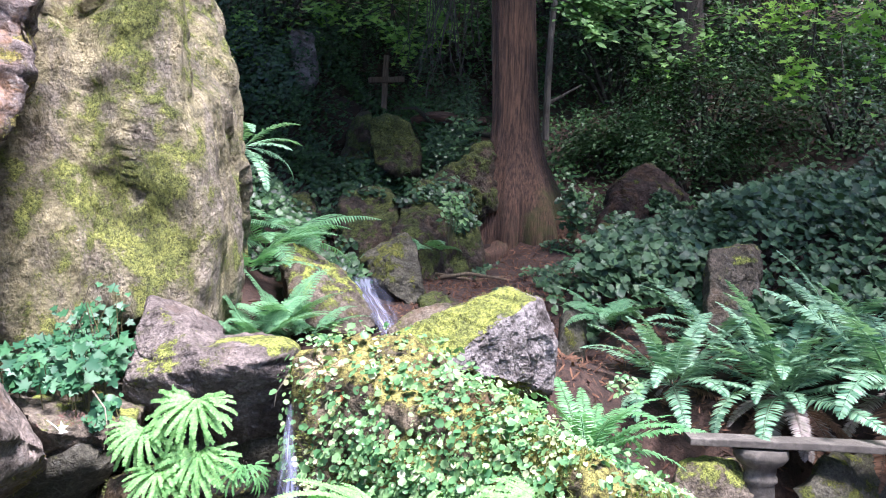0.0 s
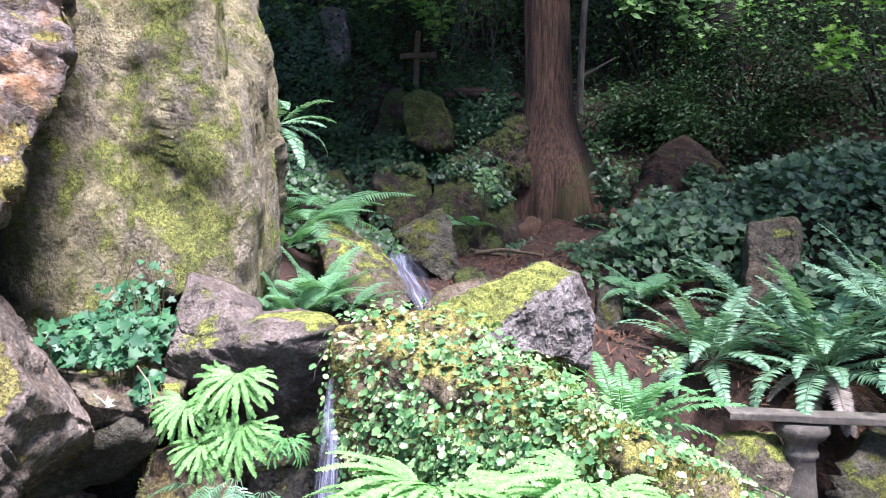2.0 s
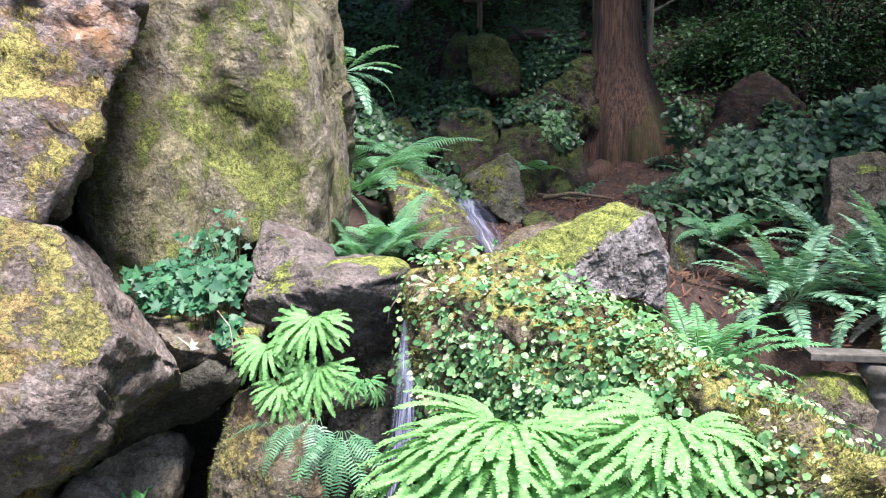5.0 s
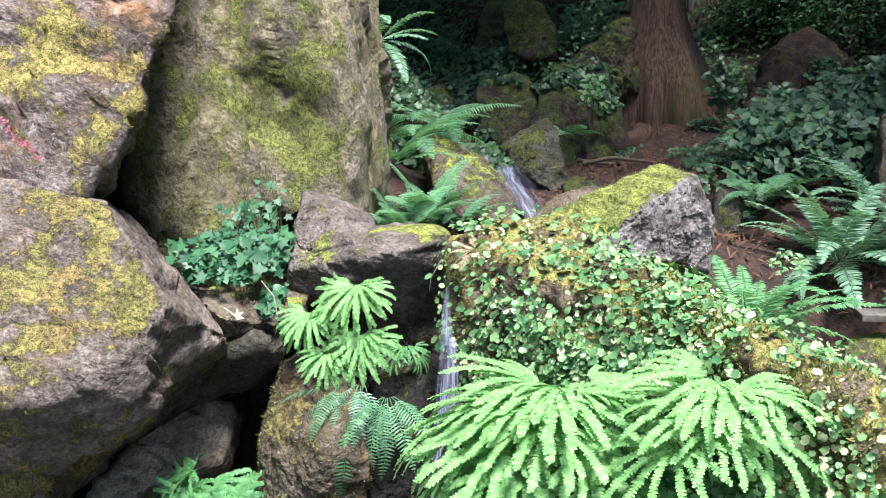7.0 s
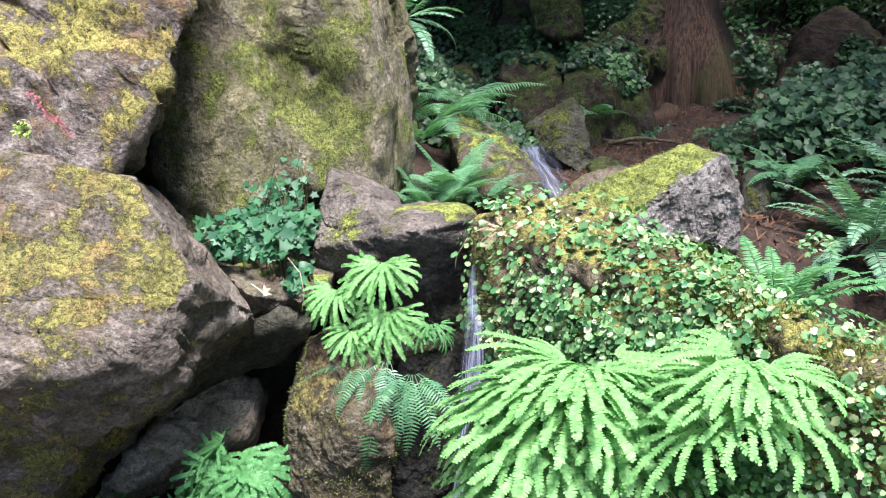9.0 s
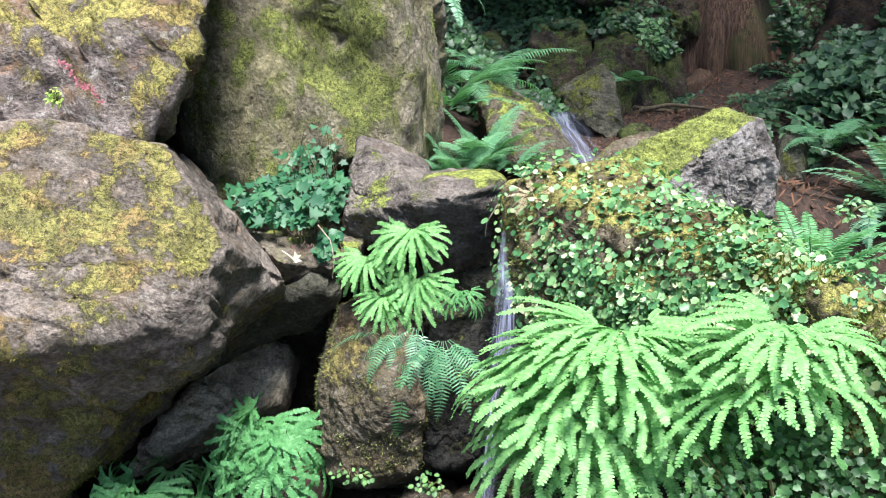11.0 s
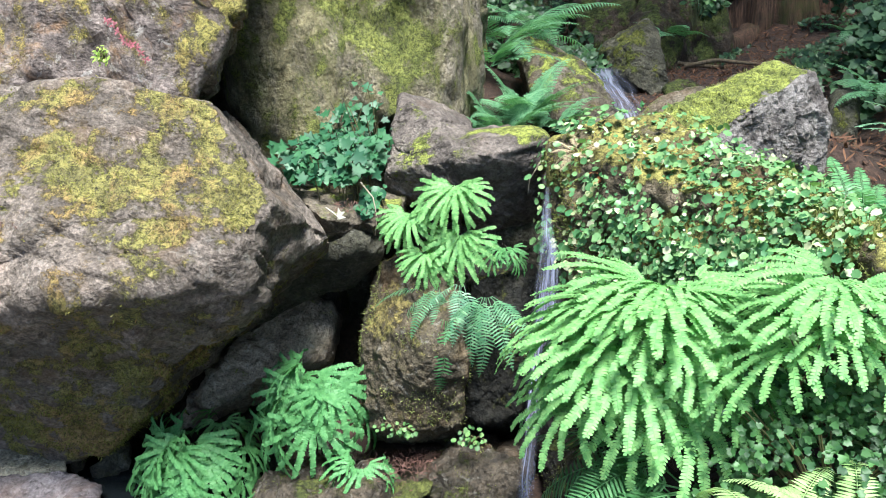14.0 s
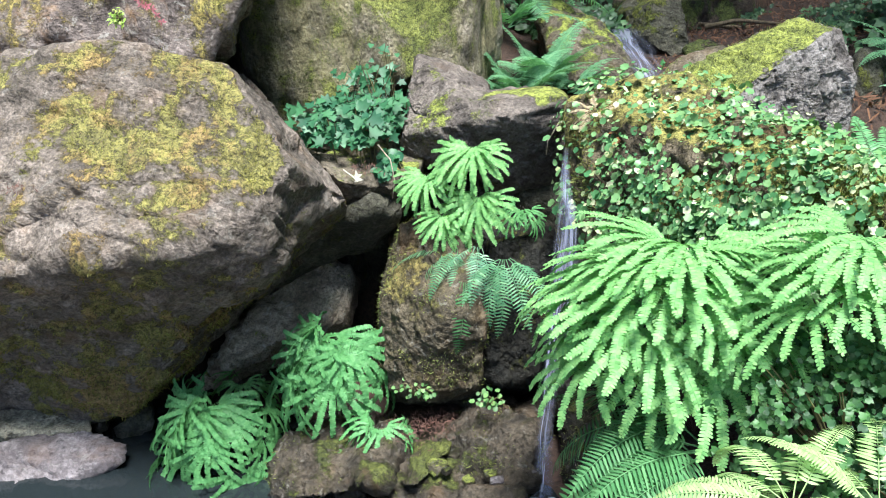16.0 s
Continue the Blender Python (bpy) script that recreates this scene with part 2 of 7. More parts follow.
STONE_WET = stone("wet_stone", (0.022, 0.018, 0.014), (0.085, 0.068, 0.05), -0.3, 0.15, 0.1, ((0.03, 0.038, 0.01), (0.085, 0.095, 0.022)), wet=0.6)
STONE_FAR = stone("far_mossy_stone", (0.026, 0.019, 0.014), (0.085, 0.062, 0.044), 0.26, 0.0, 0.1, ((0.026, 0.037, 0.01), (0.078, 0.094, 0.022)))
STONE_GREY = stone("grey_slab_stone", (0.13, 0.112, 0.12), (0.29, 0.26, 0.272), -0.6, 0.15, 0.1, plate=0.8, calm=0.4)
CONCRETE = plain("weathered_concrete", (0.07, 0.062, 0.05), (0.165, 0.15, 0.125), 45, 0.9, 0.006)
SOIL = plain("needle_strewn_soil", (0.022, 0.012, 0.008), (0.085, 0.046, 0.032), 60, 1.0, 0.02)
BARK = woody("red_brown_bark", (0.034, 0.017, 0.01), (0.185, 0.1, 0.06), (30, 30, 1.6), 2.0, 0.03, (0.075, 0.08, 0.018))
BARK_DARK = woody("dark_bark", (0.02, 0.017, 0.013), (0.06, 0.05, 0.04))
BARK_PALE = woody("bleached_wood", (0.10, 0.08, 0.065), (0.34, 0.29, 0.24))
TIMBER = woody("weathered_timber", (0.09, 0.065, 0.05), (0.27, 0.2, 0.15), (14, 14, 1.2), 5, 0.006)
MAIDENHAIR = leafy("maidenhair_leaf", (0.15, 0.34, 0.12), (0.26, 0.46, 0.17), 0.55, 0.35)
MAIDENHAIR_DEEP = leafy("deep_maidenhair_leaf", (0.085, 0.24, 0.085), (0.145, 0.33, 0.125), 0.5, 0.3)
SWORD = leafy("sword_fern_leaf", (0.06, 0.16, 0.1), (0.31, 0.48, 0.31), 0.36, 0.25)
LADY = leafy("lady_fern_leaf", (0.075, 0.2, 0.105), (0.175, 0.33, 0.175), 0.5, 0.3)
WOOD_FERN = leafy("wood_fern_leaf", (0.055, 0.16, 0.06), (0.13, 0.28, 0.12), 0.5, 0.25)
PALE_FERN = leafy("yellow_green_fern_leaf", (0.27, 0.42, 0.16), (0.42, 0.55, 0.26), 0.5, 0.35)
WITHERED = leafy("withered_grey_fern_leaf", (0.17, 0.13, 0.12), (0.38, 0.32, 0.3), 0.6, 0.2)
DEAD_FERN = leafy("dead_fern_leaf", (0.10, 0.045, 0.025), (0.22, 0.12, 0.08), 0.8, 0.15)
# one ivy, two colours: darker for the shaded slope, lighter for the sunny bank
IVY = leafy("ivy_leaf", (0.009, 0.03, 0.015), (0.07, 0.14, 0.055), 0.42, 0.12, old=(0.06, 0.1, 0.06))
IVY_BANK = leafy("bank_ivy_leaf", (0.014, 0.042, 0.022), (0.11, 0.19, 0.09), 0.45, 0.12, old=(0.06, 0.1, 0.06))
GROUND_IVY = leafy("small_round_leaf", (0.06, 0.17, 0.07), (0.21, 0.34, 0.14), 0.4, 0.25, old=(0.45, 0.46, 0.31))
SPRIG = leafy("sprig_leaf", (0.06, 0.14, 0.05), (0.16, 0.28, 0.09), 0.5, 0.25)
CUT_LEAF = leafy("lobed_green_leaf", (0.022, 0.085, 0.045), (0.06, 0.17, 0.075), 0.45, 0.25)
SHRUB = leafy("laurel_leaf", (0.018, 0.056, 0.022), (0.08, 0.165, 0.052), 0.42, 0.2)
# shrub leaf darkened to stand for the shadow band behind the bank
SHADE_SHRUB = leafy("shaded_shrub_leaf", (0.01, 0.032, 0.012), (0.05, 0.11, 0.036), 0.48, 0.15)
FRESH_SHRUB = leafy("fresh_shrub_leaf", (0.028, 0.09, 0.03), (0.125, 0.25, 0.075), 0.5, 0.3)
# one maple leaf in three colours: sunlit, full sun and shaded, chosen by place
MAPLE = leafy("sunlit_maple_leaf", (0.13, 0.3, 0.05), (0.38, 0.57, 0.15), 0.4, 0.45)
SUN_MAPLE = leafy("full_sun_maple_leaf", (0.2, 0.4, 0.05), (0.38, 0.6, 0.12), 0.4, 0.45)
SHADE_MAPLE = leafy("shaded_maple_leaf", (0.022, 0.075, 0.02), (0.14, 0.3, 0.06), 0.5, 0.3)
NEEDLE = leafy("conifer_spray", (0.03, 0.07, 0.03), (0.07, 0.15, 0.05), 0.5, 0.2)
STEM = plain("dark_stem", (0.02, 0.012, 0.01), (0.05, 0.03, 0.022), 30, 0.6, 0.002)
FROND_STEM = plain("brown_frond_stem", (0.09, 0.075, 0.03), (0.15, 0.14, 0.05), 30, 0.7, 0.002)
WATERFALL = falling_water("falling_water", 0.58, (0.08, 0.09, 0.145), (0.36, 0.37, 0.49))
WHITE_LEAF = plain("bleached_leaf", (0.4, 0.37, 0.3), (0.6, 0.56, 0.48), 60, 0.8, 0.003)
RED_LEAF = leafy("purple_red_leaf", (0.12, 0.025, 0.035), (0.3, 0.09, 0.12), 0.5, 0.2)
NEEDLES_RED = plain("fallen_needles", (0.06, 0.027, 0.02), (0.14, 0.068, 0.05), 60, 0.9, 0.003)


# ---- builders ----
def mesh_of(name, verts, faces, material, smooth=True):
    """A mesh of points and faces of one corner count, as arrays."""
    verts, faces = np.asarray(verts, np.float32), np.asarray(faces, np.int32)
    me = bpy.data.meshes.new(name)
    me.vertices.add(len(verts))
    me.vertices.foreach_set("co", verts.ravel())
    me.loops.add(faces.size)
    me.loops.foreach_set("vertex_index", faces.ravel())
    me.polygons.add(len(faces))
    me.polygons.foreach_set("loop_start", np.arange(0, faces.size, faces.shape[1], dtype=np.int32))
    me.polygons.foreach_set("use_smooth", np.full(len(faces), smooth))
    me.materials.append(material)
    me.update()
    me.validate()
    return me


def part(name, mesh, parent, label="", m=None):
    ob = new(name, mesh)
    ob.parent = parent
    if m is not None:
        ob.matrix_basis = m
    if label:
        ob["label"] = label
    return ob


def thing(name, place, label, category, group="", kind="", data=None):
    ob = new(name, data)
    ob.location = place
    return tagged(ob, label, category, group, kind)


SPHERES = {}


def sphere(level):
    if level not in SPHERES:
        bm = bmesh.new()
        bmesh.ops.create_icosphere(bm, subdivisions=level, radius=1)
        SPHERES[level] = (np.array([v.co[:] for v in bm.verts]), np.array([[v.index for v in f.verts] for f in bm.faces]))
        bm.free()
    return SPHERES[level]


def hull_planes(points):
    bm = bmesh.new()
    for q in points:
        bm.verts.new(q)
    bmesh.ops.convex_hull(bm, input=bm.verts[:])
    planes = []
    for f in bm.faces:
        f.normal_update()
        n, d = f.normal.copy(), f.normal.dot(f.verts[0].co)
        if d < 0:
            n, d = -n, -d
        if not any(n.dot(k) > 0.992 for k, _ in planes):
            planes.append((n, max(d, 0.01)))
    bm.free()
    return np.array([n[:] for n, _ in planes]), np.array([d for _, d in planes])


def facets(verts, count, slope, step, dice, stretch):
    """Broken faces: each patch of the surface is tilted and set off a little from its neighbours."""
    seeds = verts[dice.integers(0, len(verts), count)]
    a, s = verts * stretch, seeds * stretch
    nearest = np.argmin((s ** 2).sum(1)[None] - 2 * a @ s.T, axis=1)
    tilt, off = dice.normal(0, slope, (count, 3)), dice.normal(0, step, count)
    return np.clip(((verts - seeds[nearest]) * tilt[nearest]).sum(1), -4 * step, 4 * step) + off[nearest]


def hash3(q):
    """Values in -1..1 for whole numbers."""
    v = np.sin(q * 127.1 + 311.7) * 43758.5453
    return 2 * (v - np.floor(v)) - 1


def beds(verts, way, pitch, amount, groove, shift):
    """Layers of a bedded stone: each one stands out or back a little and is broken off here and there; a groove runs between some of them."""
    way = np.array(way, float) / np.linalg.norm(way)
    bend = np.array([noise.fractal(Vector(v) * 1.6 + shift, 0.8, 2.1, 4) for v in verts])
    s = verts @ way / pitch + 1.1 * bend
    layer = np.floor(s)
    f = s - layer
    side = np.array([noise.fractal(Vector(v) * 3.2 + Vector((k * 5.3, k * 1.7, 0)), 0.8, 2.1, 3) for v, k in zip(verts, layer)])
    stand = hash3(layer) * 0.5 + np.tanh(5 * side)
    open_joint = (np.array([noise.noise(Vector(v) * 1.9 + Vector((0, k * 3.1, 4))) for v, k in zip(verts, layer)]) > 0.05)
    return amount * stand - groove * open_joint * np.exp(-(np.minimum(f, 1 - f) * pitch / 0.006) ** 2)


def stone_body(corners, more, level, sharp, rough, grain, bed, seed, dents, ledges, chips, break_up, layers):
    """The skin of a stone: the hull of its corners, with further blocks grown onto it, then broken, bedded and roughened."""
    pts = np.array(corners, float)
    middle = (pts.min(0) + pts.max(0)) / 2
    normals, ways = hull_planes(pts - middle)
    dirs, faces = sphere(level)
    # more points on the side that faces the open pool
    front = np.array((0.25, -0.93, 0.25)) / np.linalg.norm((0.25, -0.93, 0.25))
    along = np.clip(dirs @ front, -1, 1)
    angle = np.arccos(along)
    closer = angle * (0.5 + 0.5 * angle / math.pi)
    across = dirs - along[:, None] * front
    across /= np.maximum(np.linalg.norm(across, axis=1), 1e-9)[:, None]
    dirs = np.cos(closer)[:, None] * front + np.sin(closer)[:, None] * across
    dirs = dirs * (pts.max(0) - pts.min(0))
    dirs = dirs / np.linalg.norm(dirs, axis=1)[:, None]
    if chips:
        dice = np.random.default_rng(seed + 100)
        lean = dice.normal(0, 1, (chips, 3)) * (pts.max(0) - pts.min(0))
        lean /= np.linalg.norm(lean, axis=1)[:, None]
        near = np.maximum(lean @ normals.T / ways, 0)
        reach = (near ** 60).sum(1) ** (-1 / 60)
        tilt = (near ** 14) @ normals
        tilt /= np.linalg.norm(tilt, axis=1)[:, None]
        tilt += dice.normal(0, 0.06, (chips, 3))
        tilt /= np.linalg.norm(tilt, axis=1)[:, None]
        cut = (lean * tilt).sum(1) * reach * dice.uniform(0.985, 1.02, chips)
        keep = (lean * tilt).sum(1) > 0.35
        normals, ways = np.concatenate([normals, tilt[keep]]), np.concatenate([ways, cut[keep]])
    ratio = np.maximum(dirs @ normals.T / ways, 0)
    most = ratio.max(1)
    share = ratio / most[:, None]
    r = 1 / (most * (share ** sharp).sum(1) ** (1 / sharp))
    out = (share ** (sharp - 1)) @ normals
    out /= np.linalg.norm(out, axis=1)[:, None]
    for block_corners in more:
        grown = np.array(block_corners, float)
        hub = (grown.min(0) + grown.max(0)) / 2
        n, d = hull_planes(grown - hub)
        d = d + n @ (hub - middle)
        speed = dirs @ n.T
        meet = d / np.where(np.abs(speed) < 1e-6, 1e-6, speed)
        leave = np.where(speed > 0, meet, 1e9)
        enter = np.where(speed < 0, meet, -1e9).max(1)
        side = leave.argmin(1)
        leave = leave.min(1)
        hit = (leave > enter) & (leave > r)
        r = np.where(hit, leave, r)
        out[hit] = n[side[hit]]
    if len(more):
        pairs = np.concatenate([faces[:, (0, 1)], faces[:, (1, 2)], faces[:, (2, 0)]])
        count = np.bincount(pairs[:, 0], minlength=len(r))
        for _ in range(8):
            r = 0.4 * r + 0.6 * np.bincount(pairs[:, 0], r[pairs[:, 1]], len(r)) / count
            out = 0.4 * out + 0.6 * np.stack([np.bincount(pairs[:, 0], out[pairs[:, 1], k], len(r)) / count for k in range(3)], 1)
        out /= np.linalg.norm(out, axis=1)[:, None]
    verts = dirs * r[:, None] + middle
    bed = Vector(bed)
    shift = Vector((seed * 3.7, seed * 1.9, seed * 2.3))
    lift = np.zeros(len(verts))
    for i, v in enumerate(verts):
        q = Vector(v) * bed + shift
        lift[i] = rough * (0.8 * noise.fractal(q * 2.2, 0.8, 2.1, 4) + 0.9 * (0.4 - abs(noise.noise(q * 4.1))) + 0.35 * math.tanh(9 * noise.noise(q * 3.1 + Vector((5, 0, 0))))) + grain * (noise.fractal(q * 14, 0.6, 2.2, 4) + 1.2 * (0.3 - abs(noise.noise(q * 11 + shift))))
    broken = np.random.default_rng(seed + 300)
    size = float(np.linalg.norm(pts.max(0) - pts.min(0)))
    wavy = verts + 0.02 * np.array([noise.noise_vector(Vector(v) * 7)[:] for v in verts])
    for share, slope, step in ((26, 0.14, 0.008), (120, 0.22, 0.005), (420, 0.22, 0.0018)):
        lift += break_up * facets(wavy, share, slope, step * min(1, size), broken, np.array(bed))
    for way, pitch, amount, groove in layers:
        lift += beds(verts, way, pitch, amount, groove, shift)
    for place, radius, depth in dents:
        far = np.linalg.norm(verts - np.array(place), axis=1) / radius
        lift += depth * np.exp(-far ** 2 * 1.5)
    for place, way, radius, depth in ledges:
        way = np.array(way) / np.linalg.norm(way)
        off = verts - np.array(place)
        wave = 0.03 * np.array([noise.fractal(Vector(v) * 5, 0.8, 2.1, 3) for v in verts])
        lift += depth * np.tanh((off @ way + wave) / 0.014) * np.exp(-(np.linalg.norm(off, axis=1) / radius) ** 4)
    return verts + out * lift[:, None], faces, out


ROCKS = {}
BANK = "mossy rocks of the bank"


def rock_mesh(name, corners, more, material, level=5, sharp=44, rough=0.03, grain=0.008, bed=(1, 1, 1), seed=0, dents=(), ledges=(), moss=(), chips=40, break_up=0.22, layers=(), moss_side=None):
    """A weathered stone of one or more grown-together blocks: each the hull of a few corners, worn at the edges, chipped flat, bedded and roughened; dents and bulges by (place, radius, depth),
    moss_side keeps moss to the faces towards one side;
    ledges by (place, side that stands out, radius, depth), layers by (way, pitch, amount, groove); patches of moss by (place, radius, amount)."""
    pts = np.array(corners, float)
    middle = (pts.min(0) + pts.max(0)) / 2
    verts, faces, out = stone_body(corners, more, level, sharp, rough, grain, bed, seed, dents, ledges, chips, break_up, layers)
    me = mesh_of(name, verts - middle, faces, material)
    cover = np.array([0.55 * noise.fractal(Vector(v) * 4.5, 0.8, 2.1, 4) + 0.5 * noise.fractal(Vector(v) * 15, 0.7, 2.1, 4) for v in verts])
    for place, radius, amount in moss:
        cover += amount * np.exp(-(np.linalg.norm(verts - np.array(place), axis=1) / radius) ** 2)
    if moss_side:
        way, least, most, bare = moss_side
        look_up = np.clip((out @ (np.array(way) / np.linalg.norm(way)) - least) / (most - least), 0, 1)
        # undersides get more moss: real film, and a lighter colour against their shade
        cover += bare * (1 - look_up) * np.clip(1 + 2 * out[:, 2], 0.1, 1) + 0.36 * np.clip(-2 * out[:, 2], 0, 1)
    me.attributes.new("moss", "FLOAT", "POINT").data.foreach_set("value", cover.astype(np.float32))
    return me, middle, verts, out, cover


def rock(name, corners, material, label, category="rock", group="", kind="", sink=True, more=(), **shape):
    if group == BANK and sink:
        hub = sum((Vector(q) for q in corners), Vector()) / len(corners)
        for q in sorted(corners, key=lambda c: c[2])[:4]:
            corners = corners + [(hub.x + 1.25 * (q[0] - hub.x), hub.y + 1.25 * (q[1] - hub.y), q[2] - 0.3)]
    me, middle, verts, out, cover = rock_mesh(name, corners, more, material, **shape)
    ROCKS.setdefault(name, []).append((verts, out, cover))
    return thing(name, middle, label, category, group, kind, me)


def block(middle, size, turn=0.0, tilt=0.0, lean=0.0, seed=0):
    """Eight uneven corners of a stone of that size."""
    dice = random.Random(seed)
    m = pose(*middle, tilt, lean, turn)
    return [tuple(m @ Vector((sx * size[0] / 2 * dice.uniform(0.65, 1), sy * size[1] / 2 * dice.uniform(0.65, 1), sz * size[2] / 2 * dice.uniform(0.7, 1))))
            for sx in (-1, 1) for sy in (-1, 1) for sz in (-1, 1)]


def tube(path, radii, sides=8, wobble=0.0, seed=0):
    """Points and faces of a tapering round limb along a path."""
    path = [Vector(q) for q in path]
    verts, faces = [], []
    for i, q in enumerate(path):
        way = (path[min(i + 1, len(path) - 1)] - path[max(i - 1, 0)]).normalized()
        side = way.cross(Vector((0.13, 0.99, 0.07)) if abs(way.y) < 0.95 else Vector((1, 0, 0))).normalized()
        other = way.cross(side)
        for k in range(sides):
            a = 2 * math.pi * k / sides
            s = float(radii[i]) * (1 + wobble * noise.noise(Vector((math.cos(a) * 1.3 + seed, math.sin(a) * 1.3, q.length * 0.9))))
            verts.append(q + s * (math.cos(a) * side + math.sin(a) * other))
    for i in range(len(path) - 1):
        for k in range(sides):
            a, b = i * sides + k, i * sides + (k + 1) % sides
            faces.append((a, b, b + sides, a + sides))
    return [v[:] for v in verts], faces


def joined(name, pieces, material):
    """One mesh of several (points, faces) pieces with equal corner counts."""
    verts, faces, n = [], [], 0
    for v, f in pieces:
        verts.append(np.asarray(v, float))
        faces.append(np.asarray(f, int) + n)
        n += len(v)
    return mesh_of(name, np.concatenate(verts), np.concatenate(faces), material)


def turns(normal, spin, tilt):
    """Rotation matrices (N, 3, 3) that lay leaves on surfaces with these normals, spun and tilted at random."""
    n = normal / np.linalg.norm(normal, axis=1)[:, None]
    n = n + tilt
    n /= np.linalg.norm(n, axis=1)[:, None]
    helper = np.where(np.abs(n[:, 2:3]) < 0.9, np.array([[0.0, 0, 1]]), np.array([[1.0, 0, 0]]))
    x = np.cross(helper, n)
    x /= np.linalg.norm(x, axis=1)[:, None]
    y = np.cross(n, x)
    c, s = np.cos(spin)[:, None], np.sin(spin)[:, None]
    return np.stack([x * c + y * s, y * c - x * s, n], axis=2)


def leaf_shape(outline, fold=0.15):
    """Triangles of a leaf from its half outline (across, along); the midrib is lowered."""
    left = [(-w, a, fold * w) for w, a in outline]
    right = [(w, a, fold * w) for w, a in outline]
    mid = [(0, a, 0) for _, a in outline]
    k = len(outline)
    verts = mid + left + right
    faces = []
    for i in range(k - 1):
        faces += [(i, i + 1, k + i + 1), (i, k + i + 1, k + i), (i, 2 * k + i + 1, i + 1), (i, 2 * k + i, 2 * k + i + 1)]
    return np.array(verts, float), np.array(faces)


LEAF_OVAL = leaf_shape([(0.02, 0), (0.26, 0.35), (0.24, 0.65), (0.0, 1.0)])
LEAF_IVY = leaf_shape([(0.05, 0), (0.5, 0.12), (0.3, 0.38), (0.4, 0.62), (0.0, 1.0)], 0.22)
LEAF_ROUND = leaf_shape([(0.25, -0.08), (0.5, 0.22), (0.38, 0.42), (0.48, 0.62), (0.22, 0.8), (0.0, 0.95)], 0.25)
LEAF_LOBED = leaf_shape([(0.06, 0), (0.52, 0.02), (0.2, 0.3), (0.56, 0.55), (0.2, 0.62), (0.0, 1.05)], 0.12)
LEAF_SMALL = leaf_shape([(0.02, 0), (0.28, 0.45), (0.0, 1.0)], 0.2)
LEAF_WIDE = leaf_shape([(0.06, 0), (0.45, 0.4), (0.0, 1.0)], 0.15)
LEAF_BLADE = leaf_shape([(0.05, 0), (0.09, 0.5), (0.0, 1.0)], 0.2)


def scattered(name, shape, places, frames, sizes, material):
    """One mesh of many leaves."""
    verts, faces = shape
    all_verts = np.einsum("nij,kj->nki", frames, verts) * sizes[:, None, None] + places[:, None, :]
    all_faces = faces[None] + (np.arange(len(places)) * len(verts))[:, None, None]
    return mesh_of(name, all_verts.reshape(-1, 3), all_faces.reshape(-1, 3), material)


# ---- the large stones of the grotto ----
rock("boulder", [(-1.40, 2.15, 1.30), (-1.75, 2.12, 1.38), (-2.12, 2.05, 1.35), (-2.90, 2.00, 1.32), (-1.11, 2.28, 0.88), (-1.14, 1.99, 1.03), (-1.20, 1.84, 0.94), (-1.34, 1.74, 0.86), (-1.62, 1.68, 0.84), (-2.55, 1.58, 0.77), (-1.21, 1.92, 0.78), (-1.45, 1.79, 0.75), (-1.97, 1.71, 0.72), (-2.71, 1.66, 0.65),
     (-1.67, 2.00, 0.35), (-1.94, 2.05, 0.11), (-2.49, 2.05, 0.07), (-3.54, 2.05, -0.06), (-1.22, 2.40, 0.77), (-1.74, 2.70, 1.23), (-4.01, 2.80, 1.26), (-1.35, 2.70, 0.62), (-4.77, 2.80, -0.52)],
     STONE_BOULDER, "huge brown boulder with yellow moss on its sloping face", level=8, sharp=420, rough=0.01, grain=0.004, bed=(1, 1, 1.3), seed=1, chips=0, break_up=0.5, layers=[((0.35, 0.25, 1), 0.11, 0.007, 0.012)], moss_side=((0.25, -0.67, 0.69), 0.86, 0.95, -0.75), ledges=[((-1.21, 1.95, 0.83), (-0.8, 0, 1), 0.1, 0.01), ((-1.30, 1.90, 0.76), (1, 0, 0.2), 0.12, 0.012), ((-1.82, 1.72, 0.85), (0.1, 0, 1), 0.3, 0.012), ((-1.44, 1.78, 0.74), (0, 0, 1), 0.5, 0.012), ((-1.45, 1.85, 0.64), (0.3, 0, 1), 0.4, 0.014), ((-1.90, 2.00, 1.21), (0.5, 0, 1), 0.12, 0.012), ((-1.12, 2.10, 0.99), (1, 0, 0.8), 0.16, 0.01)],
     moss=[((-1.38, 2.10, 1.24), 0.09, 0.45), ((-1.37, 1.88, 0.89), 0.09, 0.45), ((-1.22, 1.98, 1.00), 0.1, 0.45), ((-1.53, 2.00, 1.08), 0.22, 0.35), ((-1.59, 1.90, 1.00), 0.14, 0.3), ((-1.78, 2.00, 1.17), 0.1, 0.4), ((-1.82, 1.80, 0.91), 0.1, 0.35), ((-1.84, 2.08, 1.32), 0.1, 0.4), ((-1.23, 2.15, 1.16), 0.04, 0.5), ((-2.03, 1.95, 0.32), 0.3, 0.4), ((-1.50, 1.95, 0.54), 0.2, 0.3), ((-1.80, 2.00, 0.25), 0.2, 0.4), ((-1.11, 2.10, 1.01), 0.1, -0.5), ((-2.05, 1.95, 1.10), 0.12, -0.25)])
